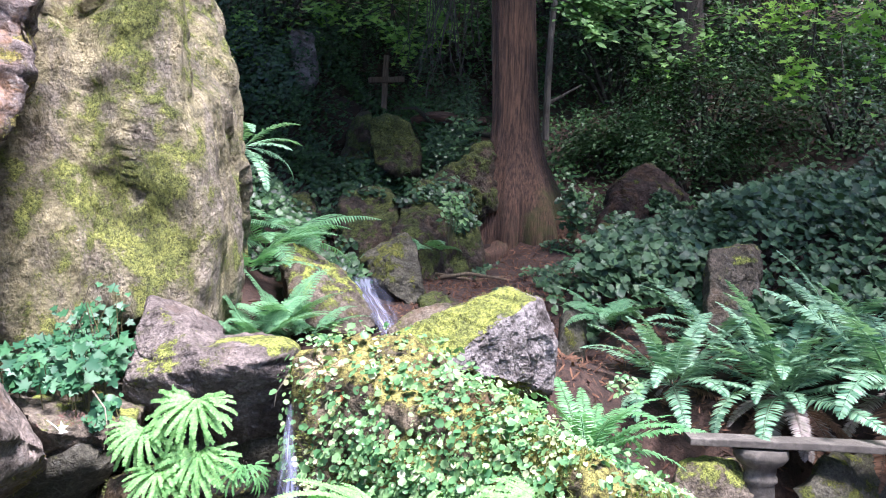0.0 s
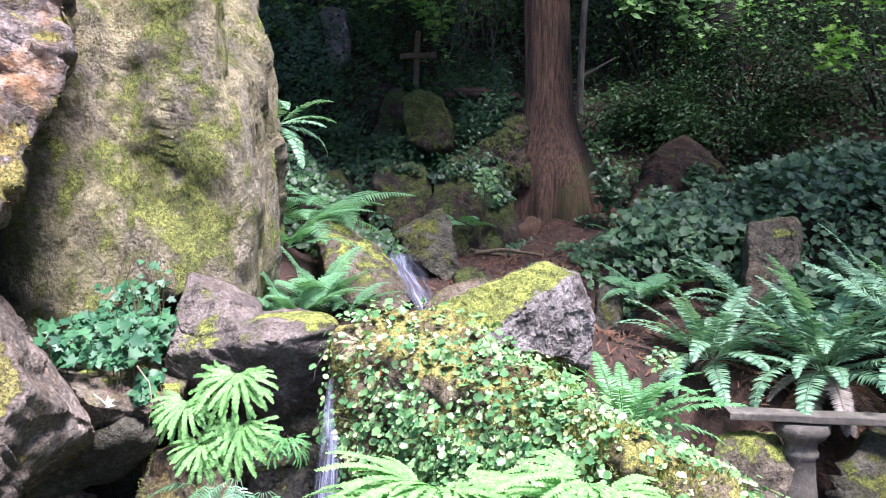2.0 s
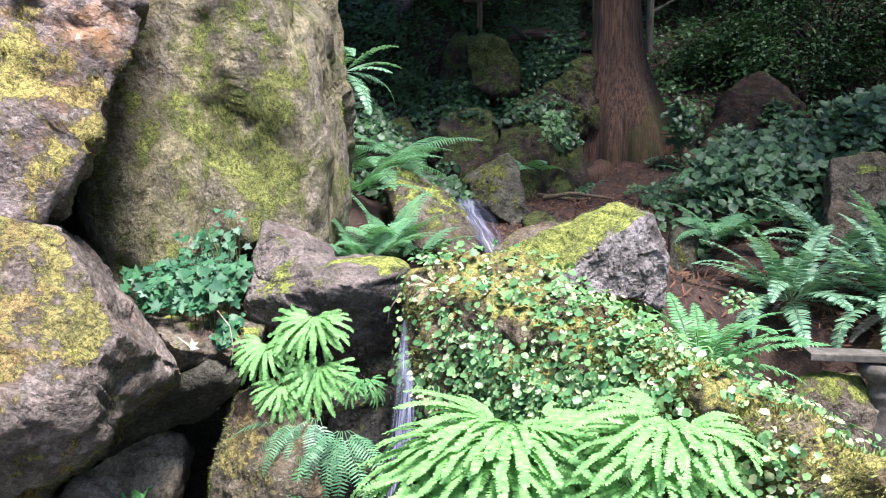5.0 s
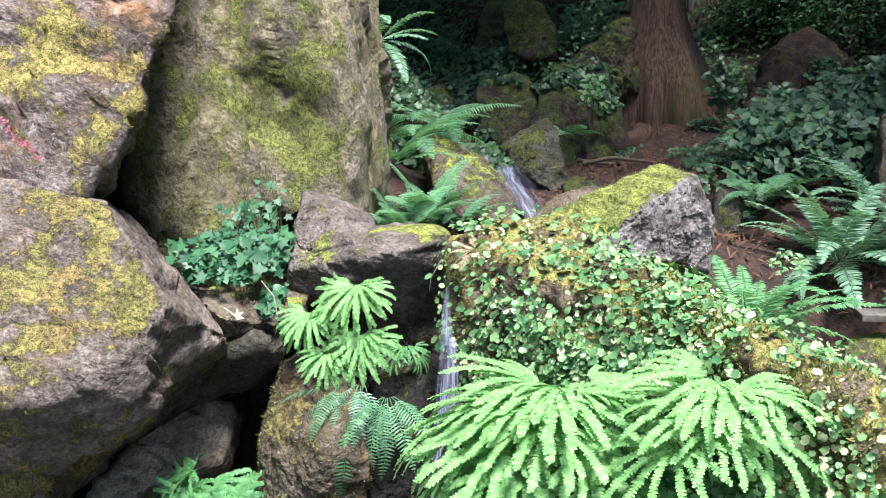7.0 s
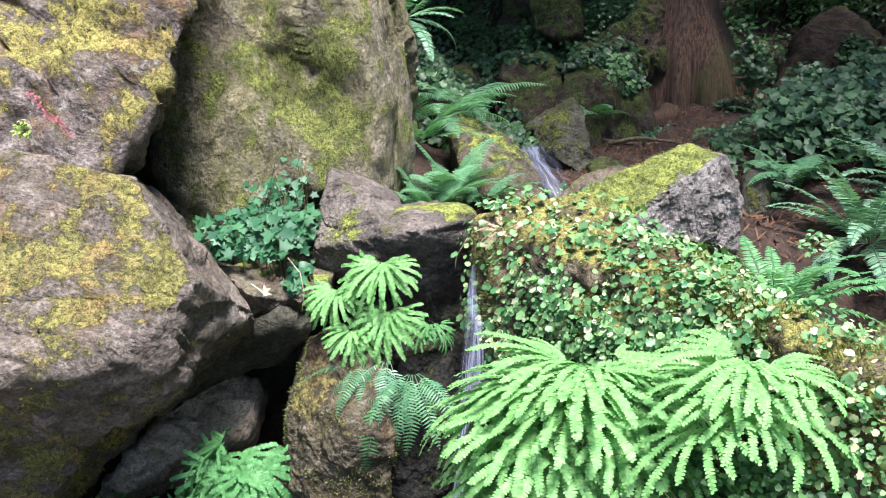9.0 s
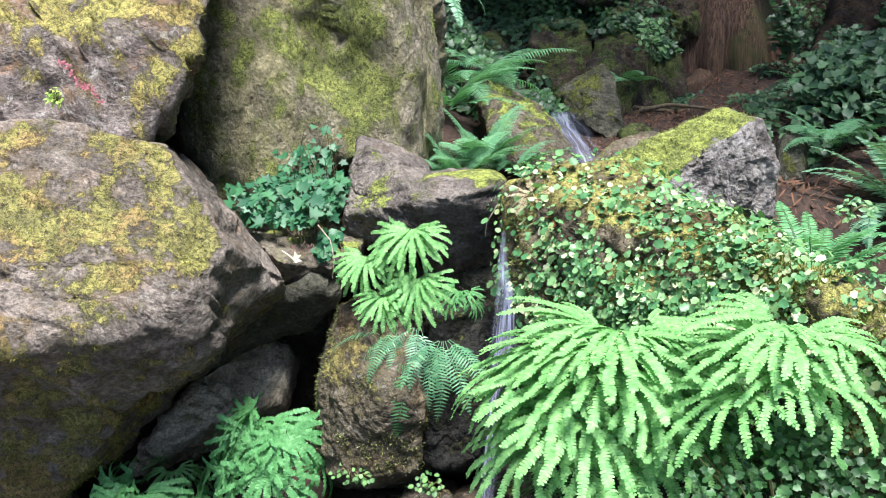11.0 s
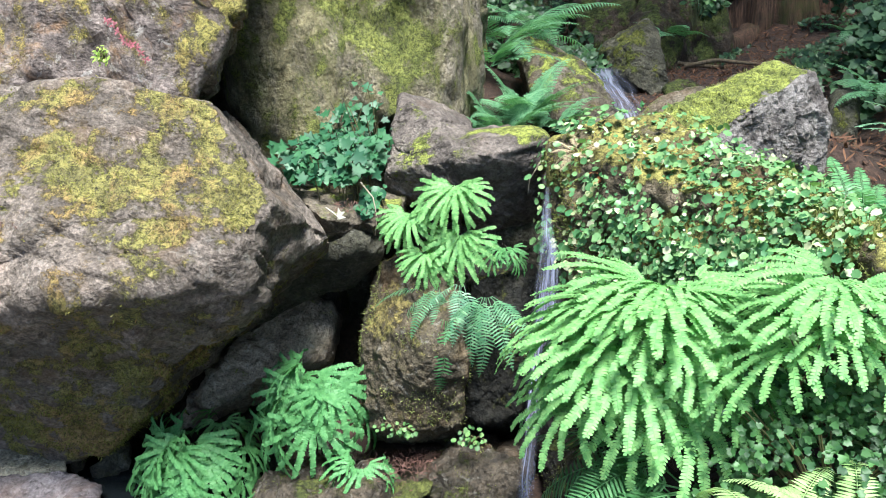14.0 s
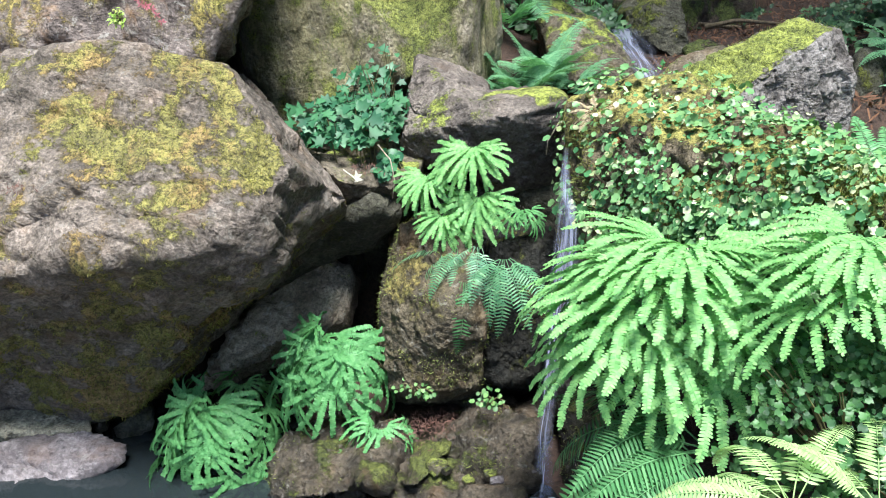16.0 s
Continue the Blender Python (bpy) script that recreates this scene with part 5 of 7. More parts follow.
for i, (a, b, c) in enumerate((((-0.05, 6.20, 1.08), (0.25, 6.10, 1.05), (0.54, 6.30, 1.08)), ((-0.01, 6.00, 1.07), (0.20, 6.00, 1.11), (0.50, 6.00, 1.07)))):
    v, f = tube([Vector(a).lerp(Vector(b), s) if s < 1 else Vector(b).lerp(Vector(c), s - 1) for s in np.linspace(0, 2, 12)], np.linspace(0.018, 0.01, 12), 7, 0.3, seed=i)
    thing("fallen_stick", (0, 0, 0), "bare brown stick lying on the path", "stick", "sticks on the path", data=mesh_of("fallen_stick", v, f, woody("stick_wood_%s" % "ab"[i], (0.08, 0.055, 0.03), (0.2, 0.15, 0.09))))

# bare hanging twigs beside the trunk
twigs, dice = [], np.random.default_rng(8)
for i in range(26):
    start = Vector((-0.01, 8.60, 4.00)) + Vector((dice.uniform(-0.35, 0.35), dice.uniform(-0.5, 0.5), dice.uniform(0, 0.3)))
    way, line = Vector((dice.uniform(-0.25, 0.1), dice.uniform(-0.1, 0.1), -1)), [start]
    for s in range(7):
        way = (way + Vector((dice.uniform(-0.3, 0.3), dice.uniform(-0.2, 0.2), -0.05))).normalized()
        line.append(line[-1] + way * dice.uniform(0.1, 0.26))
    twigs.append(tube(line, np.linspace(0.008, 0.003, 8), 4))
thing("dead_twigs", (0, 0, 0), "tangle of thin dead twigs hanging by the trunk", "twigs", "", "stuff", joined("dead_twigs", twigs, woody("grey_twig", (0.05, 0.045, 0.035), (0.12, 0.11, 0.09))))


# ---- wooden cross, bench ----
def worn_box(size, wear=0.006, cuts=6, seed=0):
    """Points and faces of a slightly uneven, chamfered bar."""
    bm = bmesh.new()
    bmesh.ops.create_cube(bm, size=1)
    bmesh.ops.scale(bm, vec=size, verts=bm.verts)
    bmesh.ops.bevel(bm, geom=bm.edges[:], offset=min(size) * 0.14, segments=2, affect="EDGES", profile=0.6)
    long_edges = [e for e in bm.edges if e.calc_length() > 0.35 * max(size)]
    bmesh.ops.subdivide_edges(bm, edges=long_edges, cuts=cuts, use_grid_fill=True)
    bmesh.ops.triangulate(bm, faces=bm.faces[:])
    bm.verts.index_update()
    for v in bm.verts:
        v.co += wear * Vector((noise.noise(v.co * 6 + Vector((seed, 0, 0))), noise.noise(v.co * 6 + Vector((0, seed + 4, 0))), noise.noise(v.co * 6 + Vector((0, 9, seed)))))
    out = [v.co[:] for v in bm.verts], [[v.index for v in f.verts] for f in bm.faces]
    bm.free()
    return out


cross = thing("wooden_cross", (-0.82, 10.40, 2.68), "plain weathered wooden cross standing among ivy", "cross")
v, f = worn_box((0.075, 0.06, 0.92), seed=1)
part("post", mesh_of("post", v, f, TIMBER, False), cross, m=pose(0, 0, 0.36, 0, 1, 0))
v, f = worn_box((0.46, 0.05, 0.07), seed=2)
part("crossbar", mesh_of("crossbar", v, f, TIMBER, False), cross, m=pose(0.02, -0.055, 0.5, 0, -4, 0))
v, f = tube([(-0.19, -0.05, -0.02), (-0.185, -0.05, 0.2), (-0.2, -0.05, 0.36)], [0.03, 0.024, 0.02], 8, 0.4)
thing("cut_stake", (-0.82, 10.40, 2.68), "pale split stake beside the cross", "stake", data=mesh_of("cut_stake", v, f, BARK_PALE))


def lathe(profile, sides=28):
    verts = [(r * math.cos(2 * math.pi * k / sides), r * math.sin(2 * math.pi * k / sides), z) for r, z in profile for k in range(sides)]
    faces = [(i * sides + k, i * sides + (k + 1) % sides, (i + 1) * sides + (k + 1) % sides, (i + 1) * sides + k) for i in range(len(profile) - 1) for k in range(sides)]
    return verts, faces


bench_left, bench_right = Vector((0.92, 2.95, 0.77)), Vector((1.80, 2.93, 0.78))
slab_top = 0.5 * (bench_left.z + bench_right.z)
bench_turn = math.degrees(math.atan2(bench_right.y - bench_left.y, bench_right.x - bench_left.x))
bench_long = (bench_right - bench_left).length + 0.35
bench = thing("stone_bench", (bench_left.x, bench_left.y, slab_top - 0.44), "grey concrete garden bench on a turned baluster leg", "bench")
bench.rotation_euler = (0, 0, radians(bench_turn))
v, f = worn_box((bench_long, 0.1, 0.027), 0.004, 10, 3)
part("seat_slab", mesh_of("seat_slab", v, f, CONCRETE, False), bench, m=pose(bench_long / 2 + 0.03, 0.065, 0.425))
BALUSTER = [(0.0, 0.403), (0.1, 0.402), (0.103, 0.37), (0.085, 0.345), (0.062, 0.33), (0.058, 0.30), (0.066, 0.29), (0.066, 0.275), (0.055, 0.265), (0.064, 0.17), (0.078, 0.09), (0.07, 0.05), (0.09, 0.04), (0.1, 0.0), (0.1, -0.2)]
for at in (0.31, bench_long - 0.3):
    v, f = lathe(BALUSTER)
    part("leg", mesh_of("leg", v, f, CONCRETE), bench, "turned baluster leg", pose(at, 0.07, 0) @ Matrix.Diagonal((1, 0.75, 1, 1)))


# ---- ferns ----
def pinna(start, way, up, length, width, teeth, droop=0.25, ragged=0.25, dice=random):
    """Points and triangles of one toothed leaflet strip."""
    side = way.cross(up).normalized()
    verts, faces = [], []
    q, d = start.copy(), way.normalized()
    for i in range(teeth + 1):
        s = i / teeth
        w = width * (1 - s) ** 0.55 * min(1, 0.55 + s * 4)
        verts += [q[:], (q + side * w * 0.5 * dice.uniform(1 - ragged, 1) + d * length / teeth * 0.5)[:], (q - side * w * 0.5 * dice.uniform(1 - ragged, 1) + d * length / teeth * 0.5)[:]]
        d = (d - up * droop / teeth).normalized()
        q = q + d * length / teeth
        if i < teeth:
            a = 3 * i
            faces += [(a, a + 3, a + 1), (a, a + 2, a + 3), (a + 1, a + 3, a + 4), (a + 2, a + 5, a + 3)]
    return verts, faces


def sword_frond(length, lift, droop, seed, width=0.135, pairs=58, teeth=3, pinna_width=0.019, taper=0.5, twist=0.35):
    """A once-divided frond along +x that rises by lift degrees and bends down by droop degrees."""
    dice = random.Random(seed)
    pieces, spine = [], []
    q, a = Vector((0, 0, 0)), radians(lift)
    bend = radians(droop)
    sway = dice.uniform(-0.25, 0.25)
    for i in range(pairs + 1):
        s = i / pairs
        d = Vector((math.cos(a), sway * s, math.sin(a))).normalized()
        up = Vector((-math.sin(a), 0, math.cos(a)))
        spine.append(q.copy())
        if s > 0.12:
            shape = min(1, (s - 0.08) / 0.18) * (1 - s) ** taper + 0.04
            for sign in (-1, 1):
                way = Vector((0, sign, 0)) + d * 0.38 + up * dice.uniform(-0.1, twist)
                pieces.append(pinna(q, way.normalized(), up, width * shape * length * dice.uniform(0.88, 1.05), pinna_width * length / 0.7, teeth, 0.35, 0.2, dice))
        q = q + d * length / pairs
        a -= bend / pairs * (0.4 + 1.2 * s)
    stem = tube(spine, np.linspace(0.004, 0.0015, len(spine)) * length / 0.6, 3)
    tri = [(x, y, z) for x, y, z, w in stem[1]] + [(x, z, w) for x, y, z, w in stem[1]]
    return pieces + [(stem[0], tri)]


def lady_frond(length, droop, seed, pairs=21):
    """A twice-divided soft frond along +x: side leaflets set with small lobes."""
    dice = random.Random(seed)
    pieces, spine = [], []
    q, a, sway = Vector((0, 0, 0)), 0.0, dice.uniform(-0.2, 0.2)
    for i in range(pairs + 1):
        s = i / pairs
        d = Vector((math.cos(a), sway * s, math.sin(a))).normalized()
        up = Vector((-math.sin(a), 0, math.cos(a)))
        spine.append(q.copy())
        if s > 0.1:
            reach = length * 0.27 * min(1, (s - 0.02) / 0.2) * (1 - s) ** 0.8 + 0.008
            for sign in (-1, 1):
                way = (Vector((0, sign, 0)) + d * 0.3 + up * dice.uniform(-0.05, 0.12)).normalized()
                side = way.cross(up).normalized()
                lobes = max(3, int(reach / 0.009))
                p = q.copy()
                for k in range(lobes):
                    u = k / lobes
                    w = 0.16 * reach * (1 - u) ** 0.6 + 0.002
                    n = reach / lobes
                    for edge in (-1, 1):
                        out = (side * edge + way * 0.35 + up * dice.uniform(-0.15, 0.1)).normalized()
                        pieces.append(([p[:], (p + out * w)[:], (p + out * w * 0.9 + way * n * 0.75)[:], (p + way * n * 0.8)[:]], [(0, 1, 2), (0, 2, 3)]))
                    way = (way - up * 0.35 / lobes).normalized()
                    p = p + way * n
        q = q + d * length / pairs
        a -= radians(droop) / pairs * (0.4 + 1.2 * s)
    stem = tube(spine, np.linspace(0.003, 0.001, len(spine)), 3)
    return pieces + [(stem[0], [(x, y, z) for x, y, z, w in stem[1]] + [(x, z, w) for x, y, z, w in stem[1]])]


def fan_frond(size, seed, count=10, wide=115, droop=75):
    """A maidenhair frond: leaflets spread like fingers from the hub, each a row of small lobed pinnules; out is +x."""
    dice = random.Random(seed)
    pieces = []
    for i in range(count):
        u = i / (count - 1) * 2 - 1
        a = radians(wide) * u + dice.uniform(-0.06, 0.06)
        length = size * (1 - 0.42 * abs(u) ** 1.6) * dice.uniform(0.9, 1.08)
        flat = Vector((math.cos(a), math.sin(a), 0))
        q = flat * 0.012 + Vector((0, 0.015 * u, 0))
        tilt = radians(dice.uniform(8, 28))
        steps = max(14, int(length / 0.0066))
        width = 0.142 * length if length > 0.13 else 0.17 * length
        spine = []
        for k in range(steps):
            s = k / steps
            d = flat * math.cos(tilt) + Vector((0, 0, math.sin(tilt)))
            up = Vector((0, 0, math.cos(tilt))) - flat * math.sin(tilt)
            side = d.cross(up)
            spine.append(q.copy())
            if s > 0.04:
                w = width * min(1, 0.6 + 3 * s) * (1 - 0.25 * s) * (1 if s < 0.85 else max(0.3, 1 - ((s - 0.85) / 0.19) ** 2)) * 0.5
                for sign in (-1, 1):
                    e = (side * sign + d * dice.uniform(0.2, 0.32) + up * dice.uniform(0.0, 0.13)).normalized()
                    o = q + (d * 0.5 * length / steps if sign > 0 else Vector((0, 0, 0)))
                    n = length / steps * 1.16
                    r = w * dice.uniform(0.82, 1.16)
                    tip = up * dice.uniform(-0.002, 0.0015)
                    pieces.append(([(o - d * n * 0.4)[:], (o + e * r * 0.5 - d * n * 0.46)[:], (o + e * r * 0.9 - d * n * 0.34 + tip)[:], (o + e * r * 1.05 - d * n * 0.02 + tip)[:], (o + e * r * 0.92 + d * n * 0.26 - tip)[:], (o + d * n * 0.42)[:]], [(0, 1, 2), (0, 2, 5), (2, 3, 4), (2, 4, 5)]))
            q = q + d * length / steps
            tilt -= radians(droop) / steps * (0.5 + s) * dice.uniform(0.8, 1.2)
        st = tube(spine[::3] + [spine[-1]], np.linspace(0.0015, 0.0008, len(spine[::3]) + 1), 3)
        pieces.append((st[0], [(x, y, z) for x, y, z, w in st[1]] + [(x, z, w) for x, y, z, w in st[1]]))
    return pieces


FRONDS = {}


def frond_mesh(kind, material, make, variants):
    """A few different fronds of a kind, shared by all plants of it."""
    key = (kind, material.name)
    if key not in FRONDS:
        FRONDS[key] = [joined("frond", make(i), material) for i in range(variants)]
    return FRONDS[key]


def maidenhair(base, middle, radius, count, size, label, material=None, face=-90, seed=0, spread=150, hang=12):
    """A maidenhair fern: dark wiry stalks from the base to hubs over a dome, each with a fan of leaflets that hang outward."""
    material = material or MAIDENHAIR
    plant = thing("maidenhair_fern", base, label, "fern")
    dice = random.Random(seed)
    meshes = frond_mesh("maidenhair_%.2f" % size, material, lambda i: fan_frond(size, 40 + i, 12 + i % 3, 92 + 12 * (i % 3), 48 + 16 * (i % 2)), 5)
    middle, base = Vector(middle), Vector(base)
    for i in range(count):
        s = (i + 0.5) / count
        a = radians(face + spread * ((i * 0.618) % 1 - 0.5) * 2 * min(1, 0.35 + s))
        e = radians(80 - 95 * s + dice.uniform(-8, 8))
        out = Vector((math.cos(a) * math.cos(e), math.sin(a) * math.cos(e), math.sin(e)))
        hub = middle + out * radius * dice.uniform(0.75, 1.1)
        tip = max(-75, 12 - 45 * s - hang) + dice.uniform(-10, 10)
        part("frond", meshes[i % 5], plant, m=Matrix.Translation(hub - base) @ pose(0, 0, 0, dice.uniform(-12, 12), -tip, math.degrees(a)) @ Matrix.Scale(dice.uniform(0.8, 1.12), 4))
        part("stalk", joined("stalk", [tube([(0, 0, 0), (hub - base) * 0.55 + Vector((0, 0, 0.03)), hub - base], [0.0022, 0.0018, 0.0012], 4)], STEM), plant, "black wiry stalk")
    return plant


def rosette(name, base, count, length, label, material, kind="sword", lifts=(15, 75), droop=(60, 110), face=None, spread=180, seed=0, dead=0, dark=None):
    """A fern whose fronds arch out from one crown."""
    plant = thing(name, base, label, "fern")
    dice = random.Random(seed)
    makers = {"sword": lambda i: sword_frond(length, 0, (42, 62, 88, 52)[i % 4], 60 + i),
              "lady": lambda i: lady_frond(length, (45, 70, 90, 60)[i % 4], 80 + i),
              "wood": lambda i: sword_frond(length, 0, (45, 60, 75, 55)[i % 4], 110 + i, 0.4, 30, 8, 0.017, 0.95, 0.05),
              "pale": lambda i: sword_frond(length, 0, (70, 90, 110, 80)[i % 4], 120 + i, 0.17, 34, 4, 0.024, 0.6, 0.1),
              "hart": lambda i: sword_frond(length, 0, (50, 70, 90, 60)[i % 4], 95 + i, 0.24, 22, 5, 0.021, 0.75, 0.05)}
    meshes = frond_mesh("%s_%.2f" % (kind, length), material, makers[kind], 4)
    for i in range(count):
        s = (i + 0.5) / count
        a = (face if face is not None else 0) + spread * (((i * 0.618) % 1) * 2 - 1)
        lift = lifts[1] + (lifts[0] - lifts[1]) * s + dice.uniform(-8, 8)
        part("frond", meshes[i % 4], plant, m=pose(0, 0, 0, 0, 0, a) @ pose(0.02, 0, 0, dice.uniform(-18, 18), -lift, 0) @ Matrix.Scale(dice.uniform(0.75, 1.1), 4))
    if dead:
        old = frond_mesh("%s_%.2f" % (kind, length), DEAD_FERN, makers[kind], 4)
        grey = frond_mesh("%s_%.2f" % (kind, length), WITHERED, makers[kind], 4)
        for i in range(dead):
            a = face + spread * dice.uniform(-1, 1) if face is not None else dice.uniform(-165, -15)
            part("dead_frond", (old, grey)[i % 2][i % 4], plant, ("withered brown frond", "withered grey-pink frond")[i % 2], pose(0, 0, 0, 0, 0, a) @ pose(0.02, 0, 0.0, 0, dice.uniform(-5, 35), 0) @ Matrix.Scale(dice.uniform(0.6, 0.85), 4))
    return plant


maidenhair((-0.04, 1.85, 0.40), (-0.09, 1.74, 0.75), 0.2, 46, 0.21, "large spreading maidenhair fern with bright green fingers", seed=1)
maidenhair((0.23, 1.65, 0.66), (0.23, 1.56, 0.92), 0.1, 9, 0.17, "maidenhair fern draped over the mossy ridge", seed=2)
maidenhair((-0.75, 2.55, 0.81), (-0.72, 2.42, 0.98), 0.03, 3, 0.165, "maidenhair fern hanging from a rock cleft", seed=3, hang=42, spread=45)
maidenhair((-0.83, 2.50, 0.79), (-0.88, 2.42, 0.89), 0.03, 3, 0.150, "maidenhair fern hanging beside the dark hollow", seed=4, hang=42, spread=45)
maidenhair((-0.72, 2.50, 0.71), (-0.70, 2.38, 0.83), 0.03, 3, 0.155, "maidenhair fern drooping over the wet rock", seed=9, hang=42, spread=45)
maidenhair((-0.81, 2.40, 0.70), (-0.81, 2.36, 0.77), 0.03, 3, 0.110, "small maidenhair fern on the wet rock", seed=11, hang=42, spread=45)
maidenhair((-1.24, 2.30, -0.06), (-1.20, 2.25, 0.27), 0.17, 14, 0.2, "deep green maidenhair fern beside the pool", MAIDENHAIR_DEEP, seed=5, hang=58)
maidenhair((-1.60, 2.10, -0.14), (-1.55, 2.05, 0.08), 0.18, 16, 0.2, "drooping maidenhair fern over the pool's edge", MAIDENHAIR_DEEP, seed=6, hang=62)
maidenhair((-1.01, 2.12, 0.06), (-1.00, 2.12, 0.13), 0.07, 4, 0.12, "little maidenhair fern on the stream bank", MAIDENHAIR_DEEP, seed=7, hang=40)
maidenhair((-1.59, 2.30, 0.04), (-1.60, 2.30, 0.13), 0.06, 4, 0.1, "young yellow-green maidenhair fern", MAIDENHAIR, seed=8, hang=20)

rosette("sword_fern", (1.49, 3.45, 0.84), 32, 0.56, "large sword fern with glossy arching fronds", SWORD, seed=1, dead=14, lifts=(4, 86))
rosette("sword_fern", (1.04, 3.55, 0.85), 28, 0.48, "sword fern sprawling over the soil bank", SWORD, seed=2, dead=5, lifts=(0, 74))
rosette("sword_fern", (1.94, 3.40, 0.90), 24, 0.64, "sword fern crowding behind the bench", SWORD, seed=3, dead=4)
rosette("sword_fern", (0.50, 2.62, 0.80), 22, 0.37, "young sword fern beside the mossy ridge", leafy("young_sword_leaf", (0.08, 0.235, 0.10), (0.19, 0.38, 0.17), 0.36, 0.3), seed=4, lifts=(4, 68), face=-5, spread=130)
rosette("sword_fern", (1.39, 4.00, 0.97), 18, 0.5, "sword fern at the foot of the ivy", SWORD, seed=14, lifts=(0, 60), dead=2)
rosette("sword_fern", (1.96, 3.90, 1.00), 18, 0.55, "sword fern against the ivy bank", SWORD, seed=15, lifts=(5, 65), dead=2)
rosette("lady_fern", (-0.74, 3.75, 1.02), 12, 0.36, "soft lady fern at the foot of the standing stone", LADY, "lady", seed=5, lifts=(10, 70))
rosette("lady_fern", (-0.63, 3.90, 0.96), 9, 0.3, "lady fern leaning over the brown slab", LADY, "lady", seed=16, lifts=(5, 60))
rosette("lady_fern", (-0.82, 3.55, 0.98), 9, 0.36, "lady fern tucked beside the standing stone", LADY, "lady", seed=17, lifts=(10, 70))
rosette("lady_fern", (-0.91, 4.90, 1.42), 8, 0.5, "lady fern spreading above the slab", LADY, "wood", seed=18, lifts=(5, 45))
rosette("lady_fern", (-1.00, 4.55, 1.33), 9, 0.5, "lady fern arching over the stream", LADY, "wood", seed=6, lifts=(0, 50), face=-20, spread=110)
rosette("lady_fern", (-0.95, 3.95, 1.25), 7, 0.4, "thin shaded lady fern against the stone", LADY, "lady", seed=7, lifts=(20, 80), face=-40, spread=120)
rosette("sword_fern", (-1.12, 4.40, 1.88), 8, 0.42, "sword fern growing behind the standing stone", SWORD, seed=8, lifts=(-10, 55), face=-20, spread=90)
rosette("lady_fern", (0.95, 5.20, 1.26), 5, 0.35, "small fern half lost in ivy", LADY, "lady", seed=9, face=-60, spread=100, lifts=(5, 40))
rosette("lady_fern", (-0.12, 6.10, 1.28), 6, 0.3, "thin fern beneath the mossy rock", LADY, "lady", seed=21, lifts=(5, 45), face=-90, spread=120)
rosette("lady_fern", (0.84, 4.10, 1.07), 7, 0.3, "low fern at the ivy's edge", LADY, "lady", seed=10, lifts=(5, 50))
rosette("hart_fern", (-0.76, 2.30, 0.70), 7, 0.21, "small fern hanging on the wet rock", LADY, "hart", seed=11, lifts=(-60, 0), face=-120, spread=60)
rosette("hart_fern", (-0.69, 2.30, 0.71), 6, 0.22, "bluish hanging fern on the wet rock", SWORD, "hart", seed=24, lifts=(-65, -15), face=-90, spread=45)
rosette("hart_fern", (-0.61, 2.28, 0.68), 8, 0.23, "fresh green fern hanging beside the water", LADY, "hart", seed=25, lifts=(-55, 5), face=-55, spread=60)
rosette("hart_fern", (-0.71, 2.20, 0.63), 5, 0.24, "yellow-green fern trailing down the rock", WOOD_FERN, "hart", seed=26, lifts=(-85, -50), face=-95, spread=50)
maidenhair((-0.60, 2.50, 0.72), (-0.58, 2.46, 0.76), 0.04, 4, 0.07, "little maidenhair fern next to the fall", MAIDENHAIR_DEEP, seed=10, hang=40, spread=100)
rosette("pale_fern", (0.10, 1.20, 0.67), 11, 0.26, "yellow-green fern beside the pool", PALE_FERN, "pale", seed=12, lifts=(-5, 34), face=170, spread=110)
rosette("pale_fern", (0.24, 1.25, 0.65), 8, 0.24, "yellow-green fern among the weeds", PALE_FERN, "pale", seed=22, lifts=(10, 60), face=150, spread=120)
rosette("wood_fern", (-0.01, 1.50, 0.57), 8, 0.34, "dark wood fern under the spreading fern", WOOD_FERN, "wood", seed=23, lifts=(-20, 25), face=-160, spread=50)
rosette("wood_fern", (-0.07, 1.60, 0.58), 8, 0.36, "dark wood fern hanging towards the water", WOOD_FERN, "wood", seed=13, lifts=(-35, 10), face=-150, spread=60)


# ---- ivy and small leaves ----
def on_surface(names, count, test, dice, jitter=0.01):
    verts = np.concatenate([v for n in names for v, _, _ in ROCKS[n]])
    out = np.concatenate([o for n in names for _, o, _ in ROCKS[n]])
    keep = np.array([test(v, o) for v, o in zip(verts, out)])
    verts, out = verts[keep], out[keep]
    pick = dice.integers(0, len(verts), count)
    return verts[pick] + out[pick] * dice.uniform(0, jitter, (count, 1)) + dice.normal(0, 0.004, (count, 3)), out[pick]


dice = np.random.default_rng(11)


RIDGE_TOP = np.array([(-0.46, 1.10), (-0.22, 1.18), (-0.10, 1.165), (0.09, 1.08), (0.24, 1.025), (0.45, 0.975), (0.8, 0.91)])


def ridge_line(v):
    """Height over the ridge's crest line, less the breadth of its moss."""
    return v[2] - np.interp(v[0], RIDGE_TOP[:, 0], RIDGE_TOP[:, 1]) + 0.035


def ridge_ivy(v, o):
    clump = noise.noise(Vector(v) * 6.0)
    return o[1] < 0.35 and v[0] < 0.75 and clump > ((0.0 if v[0] > 0.24 + 0.1 * clump else -0.7) if ridge_line(v) > -0.03 else -0.65) and o[2] > -0.3 and (v[0] > -0.36 or clump > 0.1)


